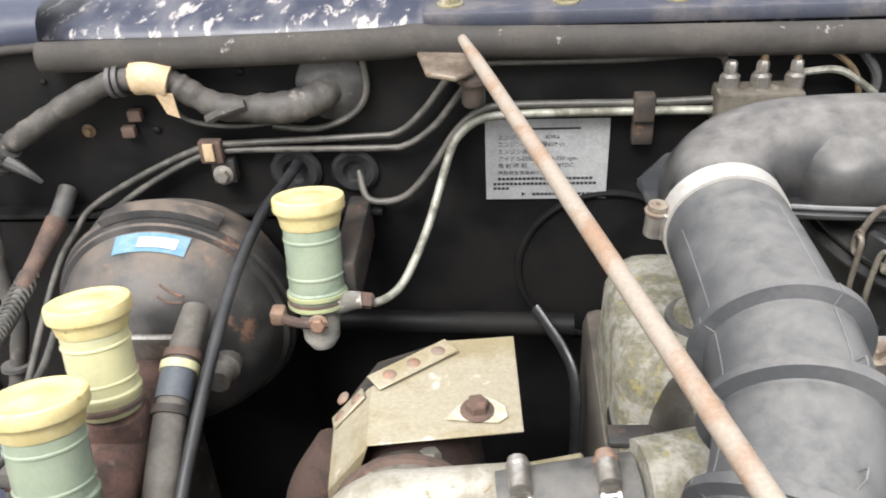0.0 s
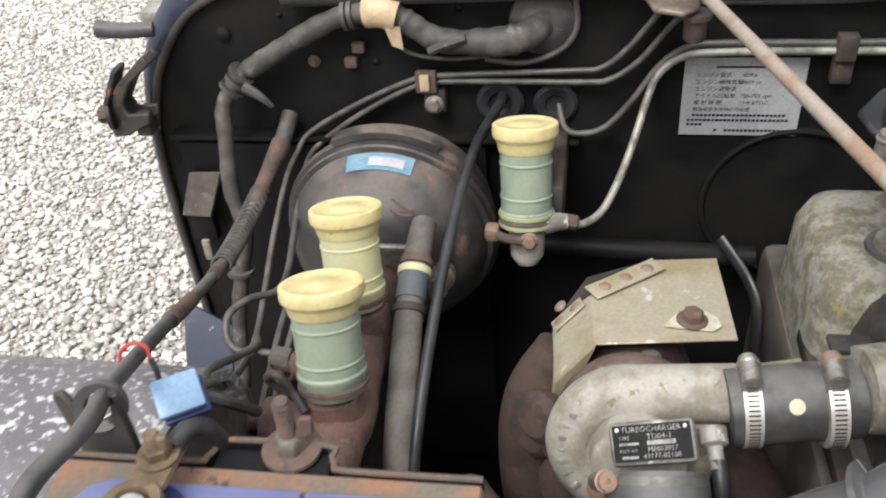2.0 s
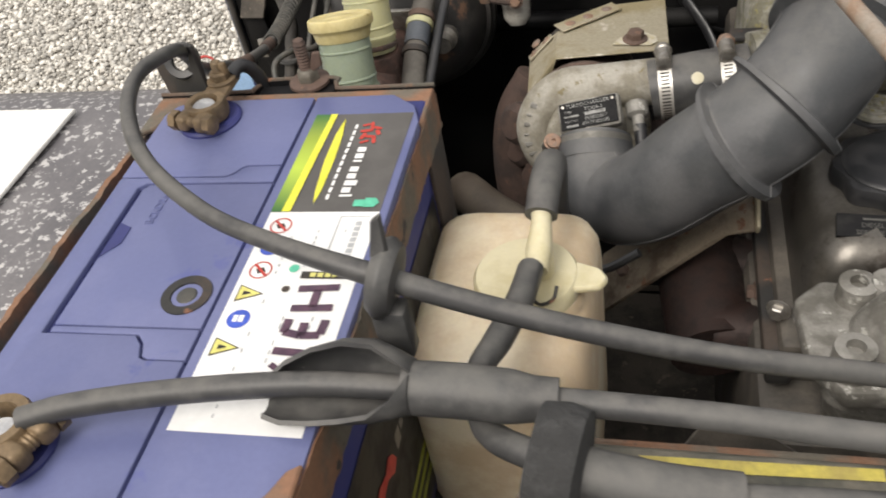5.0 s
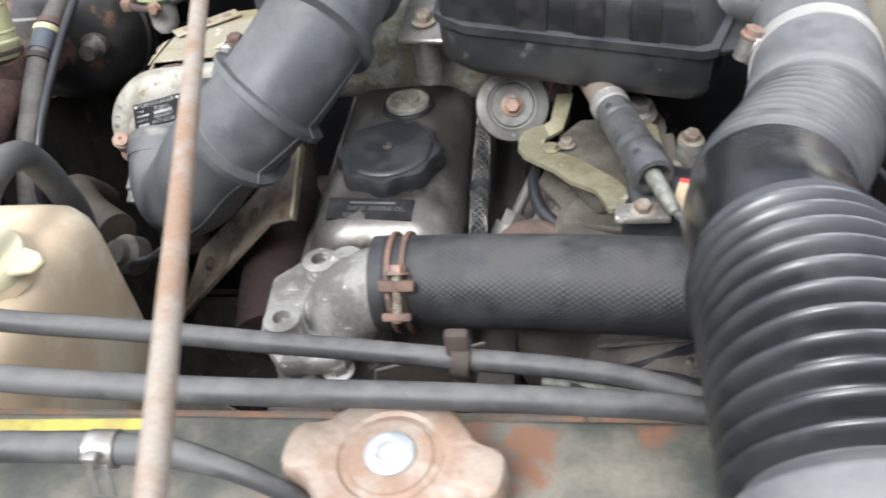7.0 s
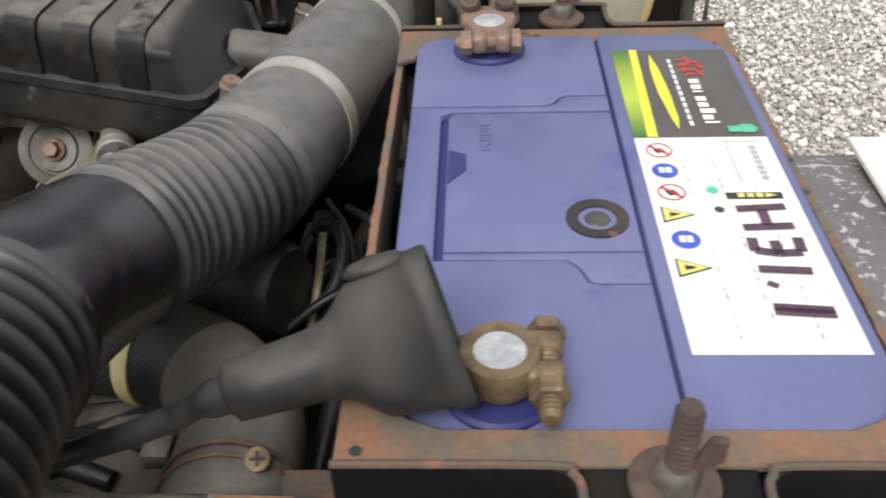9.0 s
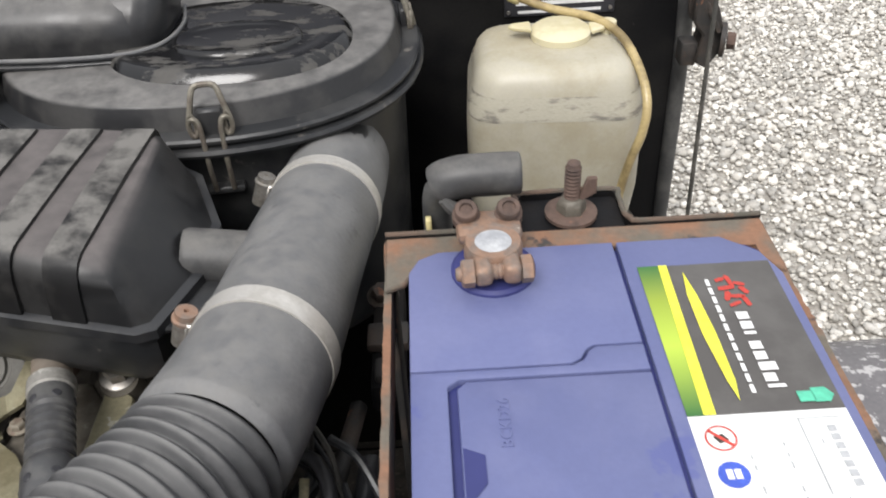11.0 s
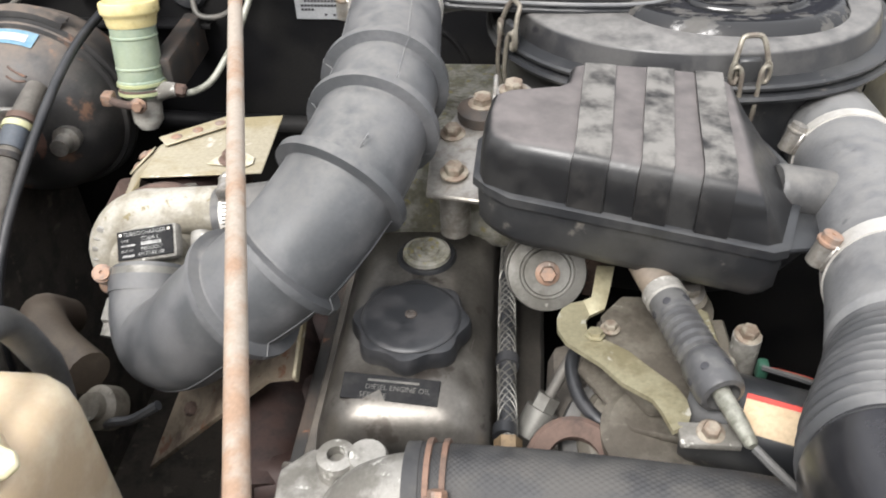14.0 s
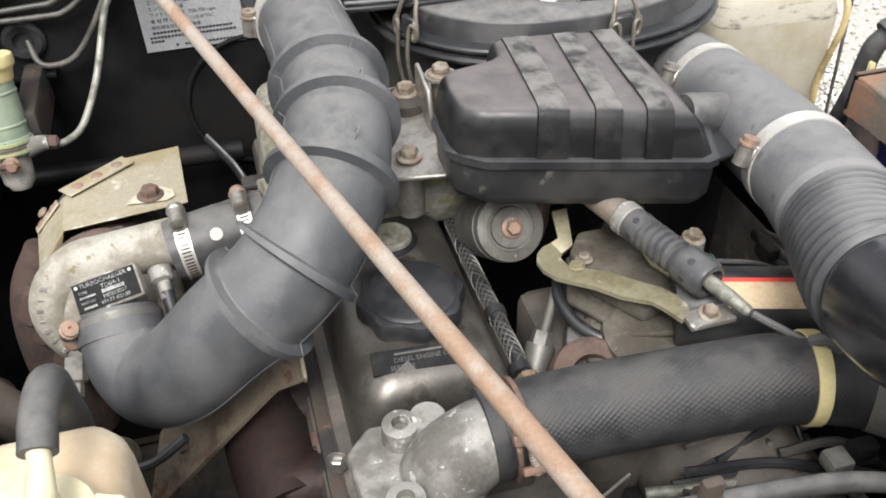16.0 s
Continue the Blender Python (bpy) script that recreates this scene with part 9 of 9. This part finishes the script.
# three raised bands run over the top and down the front
for x0_, x1_, xb in ((0.037, 0.0585, 0.0095), (0.0755, 0.0945, 0.0125), (0.1105, 0.1295, 0.0095)):
    bm = bmesh.new()
    rows_ = []
    def over(x, lift):
        ya, yb = 0.3415 - x * 0.213, 0.352 - x * 0.145
        xt = x - 0.004
        pts = [(x + xb, 0.4535, 1.018), (x + xb, 0.4515, 1.0225), (x + xb, 0.4485, 0.992 + HL), (x + xb * 0.5, 0.4, 0.992 + HL + 0.0006), (x, yb + 0.004, 0.992 + HL)]
        pts += [(xt + 0.004 * f, ya + (yb - ya) * f, 0.992 + HL * z) for f, z in FZ[::-1][1:]]
        pts = [Vector(p) for p in sag(pts)]
        out_ = []
        for i, p in enumerate(pts):
            t = (pts[min(i + 1, len(pts) - 1)] - pts[max(i - 1, 0)]).normalized()
            n_ = Vector((1, 0, 0)).cross(t).normalized()
            n_ = n_ if n_.dot(Vector((0, -0.6 if i > 3 else 0.6, 1))) > 0 else -n_
            up_ = lift * (1.0 if i < 7 else 0.6)
            out_.append(p + n_ * up_)
        return out_
    cols_ = [over(x0_, -0.001), over(x0_ + 0.0004, 0.0022), over((x0_ + x1_) / 2, 0.0025), over(x1_ - 0.0004, 0.0022), over(x1_, -0.001)]
    cols_ = [[bm.verts.new(p) for p in c_] for c_ in cols_]
    for a, b_ in zip(cols_, cols_[1:]):
        for k in range(len(a) - 1):
            bm.faces.new((a[k], a[k + 1], b_[k + 1], b_[k]))
    bmesh.ops.recalc_face_normals(bm, faces=bm.faces)
    if sum(f.normal.z for f in bm.faces) < 0:
        bmesh.ops.reverse_faces(bm, faces=bm.faces)
    part("raised_band", bm, M_BOXB, rb, "dusty raised band", 35)
part("spigot", lathe([(0.0145, 0), (0.0156, 0.002), (0.016, 0.004), (0.016, 0.05), (0, 0.05)], to_axis((0.163, 0.3685, 0.9875), (1, 0.06, -0.2)), 28), M_RUBBER, rb, "grey rubber spigot")
part("lug", slab([(0.155, 0.312, 0.982), (0.186, 0.322, 0.978), (0.192, 0.36, 0.976), (0.17, 0.385, 0.982)], 0.004, 0.001), M_PLASTIC, rb)

# ---- air cleaner ----
ac = thing("air_cleaner", (0.137, 0.61, 0.8), "dusty black round air cleaner with wire latches", "air cleaner")
def oval(a, b, z, n=56, p=2.3, cx=0.139, cy=0.612):
    out_ = []
    for k in range(n):
        f = 2 * math.pi * k / n
        c, s = math.cos(f), math.sin(f)
        out_.append((cx + a * math.copysign(abs(c) ** (2 / p), c), cy + b * math.copysign(abs(s) ** (2 / p), s), z))
    return out_
part("canister", loft([oval(0.135, 0.115, 0.78), oval(0.146, 0.124, 0.80), oval(0.15, 0.128, 0.985), oval(0.157, 0.135, 0.988)]), M_PLASTIC, ac, "black canister", 40)
part("rim", loft([oval(0.155, 0.133, 0.988), oval(0.165, 0.142, 0.987), oval(0.1665, 0.1435, 0.99), oval(0.165, 0.142, 0.9925), oval(0.159, 0.136, 0.993), oval(0.159, 0.136, 0.9955), oval(0.163, 0.14, 0.996), oval(0.1635, 0.1405, 0.9985), oval(0.162, 0.139, 1.0), oval(0.152, 0.129, 1.0005)]), M_PLASTIC, ac, "", 40)
part("lid", loft([oval(0.152, 0.129, 0.998), oval(0.150, 0.127, 1.001), oval(0.1468, 0.1238, 1.0155), oval(0.1455, 0.1225, 1.0175), oval(0.143, 0.12, 1.0186), oval(0.11, 0.09, 1.0205)]), M_LID, ac, "dusty black lid", 38)
part("lid_ridge", loft([oval(0.089, 0.066, 1.019, cx=0.166, cy=0.577), oval(0.084, 0.061, 1.0265, cx=0.166, cy=0.577), oval(0.08, 0.057, 1.0278, cx=0.166, cy=0.577), oval(0.07, 0.047, 1.0275, cx=0.166, cy=0.575), oval(0.054, 0.034, 1.0262, cx=0.17, cy=0.57), oval(0.05, 0.03, 1.0268, cx=0.172, cy=0.568)]), M_LIDB, ac, "", 60)
part("emblem", loft([oval(0.047, 0.028, 1.0262, cx=0.173, cy=0.566), oval(0.0455, 0.0265, 1.0292, cx=0.173, cy=0.566), oval(0.043, 0.024, 1.0295, cx=0.173, cy=0.566), oval(0.041, 0.022, 1.0283, cx=0.173, cy=0.566), oval(0.03, 0.012, 1.0278, cx=0.173, cy=0.566)]), M_LIDB, ac, "wiped shiny black oval", 60)
part("outlet", tube([(0.232, 0.42, 0.962), (0.2365, 0.47, 0.953), (0.237, 0.52, 0.945), (0.22, 0.57, 0.94)], [0.0335, 0.0345, 0.037, 0.042], 28), M_PLASTIC, ac)


def latch(p, nrm):
    p, nrm = Vector(p), Vector(nrm).normalized()
    t = Vector((0, 0, 1)).cross(nrm).normalized()
    z = Vector((0, 0, 1))
    L_ = part("latch", rbox((-0.0085, -0.002, -0.014), (0.0085, 0.004, 0.008), 0.0015, 1, Matrix.Translation(p) @ Matrix((t, nrm, z)).transposed().to_4x4()), M_PLASTIC, ac, "spring wire latch")
    o = nrm * 0.006
    for sd in (-1, 1):
        part("wire", tube([p + t * sd * 0.006 + o + z * -0.052, p + t * sd * 0.0062 + o * 1.7 + z * -0.03, p + t * sd * 0.0065 + o * 1.5 + z * -0.006, p + t * sd * 0.0075 + o * 1.3 + z * 0.002, p + t * sd * 0.0105 + o * 1.2 + z * 0.0045, p + t * sd * 0.0135 + o + z * 0.0015, p + t * sd * 0.0135 + o + z * -0.005, p + t * sd * 0.0105 + o * 1.1 + z * -0.0085, p + t * sd * 0.0085 + o * 0.9 + z * -0.004], 0.0018, 8, 5), M_WIRE, L_, "yellowed bent spring wire")
        part("coil", sweep([p + t * sd * (0.0118 + 0.0022 * math.cos(f)) + o * 0.9 + z * (-0.001 + 0.0085 * math.sin(f)) + nrm * 0.0012 * math.cos(f * 0.5) for f in [k * math.pi / 6 for k in range(25)]], 0.0012, 6), M_WIRE, L_, "coiled wire loop")
    part("bail", tube([p - t * 0.0125 + o * 0.8 + z * 0.004, p - t * 0.0095 + o * 0.3 + z * 0.016, p - t * 0.0075 - nrm * 0.001 + z * 0.0215, p - t * 0.004 - nrm * 0.002 + z * 0.0235, p + t * 0.004 - nrm * 0.002 + z * 0.0235, p + t * 0.0075 - nrm * 0.001 + z * 0.0215, p + t * 0.0095 + o * 0.3 + z * 0.016, p + t * 0.0125 + o * 0.8 + z * 0.004], 0.002, 8, 5), M_WIRE, L_, "wire bail")
    part("wire_foot", rbox((-0.013, -0.003, -0.056), (0.013, 0.006, -0.051), 0.001, 1, Matrix.Translation(p) @ Matrix((t, nrm, z)).transposed().to_4x4()), M_PLASTIC, L_)


latch((0.164, 0.483, 1.01), (0.12, -1, 0))
latch((-0.003, 0.54, 1.008), (-0.9, -0.45, 0))
latch((0.289, 0.64, 1.006), (1, 0.1, 0))
latch((0.139, 0.744, 1.006), (0, 1, 0))
# snorkel duct
sn = thing("intake_duct", (-0.05, 0.63, 1.03), "dusty black plastic duct from hose to air cleaner", "duct")
dp_ = spline([(-0.0945, 0.53, 1.0235), (-0.0945, 0.555, 1.0245), (-0.089, 0.583, 1.028), (-0.068, 0.603, 1.032), (-0.035, 0.61, 1.034), (0.01, 0.609, 1.035), (0.05, 0.605, 1.034), (0.09, 0.602, 1.032), (0.122, 0.6, 1.028)], 10)
part("duct", sweep(dp_, [0.034] * 14 + [0.0355 + 0.0001 * k for k in range(len(dp_) - 14 - 6)] + [0.0395, 0.0385, 0.0365, 0.033, 0.028, 0.018], 36, True, 0.93), M_LID, sn, "", 60)
fl = [(-0.055, 0.556), (-0.035, 0.553), (0.0, 0.55), (0.05, 0.547), (0.09, 0.549), (0.11, 0.556), (0.123, 0.572), (0.128, 0.6), (0.122, 0.632), (0.1, 0.655), (0.0, 0.66), (-0.06, 0.655), (-0.115, 0.635), (-0.138, 0.6), (-0.135, 0.57)]
part("flange", slab([(x, y, 1.024) for x, y in fl], 0.006, 0.002), M_PLASTIC, sn, "duct mounting flange")
part("duct_base", loft([[(x, y, z) for x, y in rounded(-0.05, 0.556, 0.121, 0.652, 0.035, 5)] for z in (1.024, 1.034)] + [[(x, y, z) for x, y in rounded(-0.05 + i, 0.556 + i, 0.121 - i, 0.652 - i, 0.035, 5)] for i, z in ((0.002, 1.043), (0.006, 1.051), (0.013, 1.058), (0.022, 1.062))]), M_LID, sn, "", 60)
part("flange_edge", tube([(x, y, 1.0275) for x, y in fl[:9]], 0.0016, 8, 4), M_SMOOTHR, sn, "pale line along the flange edge")

# ---- washer tank ----
wt = thing("washer_tank", (0.415, 0.66, 0.79), "stained cream plastic washer tank with flip cap", "tank")
WM = Matrix.Translation((0.4155, 0.66, 0.0)) @ Matrix.Rotation(radians(-4), 4, "Z")
def wring(i, z, r=0.025, w=0.0745, d=0.062):
    return [tuple(WM @ V(x, y, z)) for x, y in rounded(-w + i, -d + i, w - i, d - i, r, 5)]
part("tank", loft([wring(0.03, 0.785), wring(0.012, 0.792), wring(0.004, 0.81), wring(0, 0.85), wring(0, 0.918), wring(0.0008, 0.926), wring(0.006, 0.945), wring(0.0085, 0.954), wring(0.013, 0.961), wring(0.02, 0.9645), wring(0.028, 0.9655)]), M_WTANK, wt, "", 60)
part("dirt_band", loft([wring(0.0003, 0.9235), wring(0.0005, 0.9268), wring(0.0045, 0.9425), wring(0.0049, 0.944)], caps=False), M_WDIRT, wt, "grey dirt smeared round the shoulder", 60)
part("cap", join(lathe([(0.026, 0), (0.026, 0.006), (0.022, 0.009), (0, 0.0095)], Matrix.Translation((0.423, 0.672, 0.965)), 32), slab([(0.397, 0.664, 0.973), (0.397, 0.68, 0.973), (0.382, 0.676, 0.974), (0.377, 0.671, 0.974), (0.382, 0.667, 0.974)][::-1], 0.004, 0.001), slab([(0.448, 0.662, 0.973), (0.46, 0.667, 0.974), (0.46, 0.676, 0.974), (0.448, 0.681, 0.973)], 0.004, 0.001)), M_CREAM, wt, "cream flip cap")
part("foot", rbox((0.37, 0.62, 0.74), (0.46, 0.7, 0.80), 0.006), M_BRACK, wt, "dark tank shelf")
wh = thing("washer_hose", (0.43, 0.68, 0.97), "yellowed washer hose running over the tank", "hose")
part("tube_dark", tube([(0.19, 0.76, 1.03), (0.26, 0.752, 1.02), (0.336, 0.745, 1.003), (0.388, 0.735, 0.978)], 0.004, 10), M_RUBBER, wh, "black hose section")
part("joint", lathe([(0.005, -0.006), (0.0062, -0.004), (0.0062, 0.004), (0.005, 0.006)], to_axis((0.39, 0.734, 0.977), (0.9, -0.2, -0.4)), 14), M_YCAP, wh, "yellow hose joint")
part("tube_clear", tube([(0.388, 0.735, 0.978), (0.42, 0.71, 0.974), (0.452, 0.684, 0.975), (0.471, 0.655, 0.971), (0.4805, 0.622, 0.958), (0.4835, 0.597, 0.94), (0.4805, 0.589, 0.916), (0.472, 0.5885, 0.885), (0.466, 0.5885, 0.85), (0.466, 0.585, 0.8)], 0.0038, 10), mat("yellowed_clear_tube", (0.42, 0.33, 0.16), (0.2, 0.15, 0.07), 25, rough=0.3, bump=0.02), wh)
part("nipple", lathe([(0.009, 0), (0.008, 0.012), (0, 0.012)], Matrix.Translation((0.464, 0.678, 0.962)), 14), M_CREAM, wh)
for k, pts_ in enumerate(([(0.05, 0.765, 1.05), (0.07, 0.76, 1.02), (0.06, 0.762, 0.98)], [(0.12, 0.765, 1.05), (0.16, 0.76, 1.03), (0.2, 0.765, 1.05)], [(0.2, 0.765, 1.06), (0.22, 0.763, 1.02), (0.23, 0.765, 0.97)])):
    single("wire", tube(pts_, 0.004, 8), M_RUBBER, "black wire on the firewall", "wiring")
single("heater_boss", lathe([(0.07, 0), (0.068, 0.006), (0.05, 0.012), (0.03, 0.012), (0, 0.01)], to_axis((0.18, 0.7705, 0.98), (0, -1, 0)), 32), M_BODY, "round black stamped cover on the firewall", "cover")
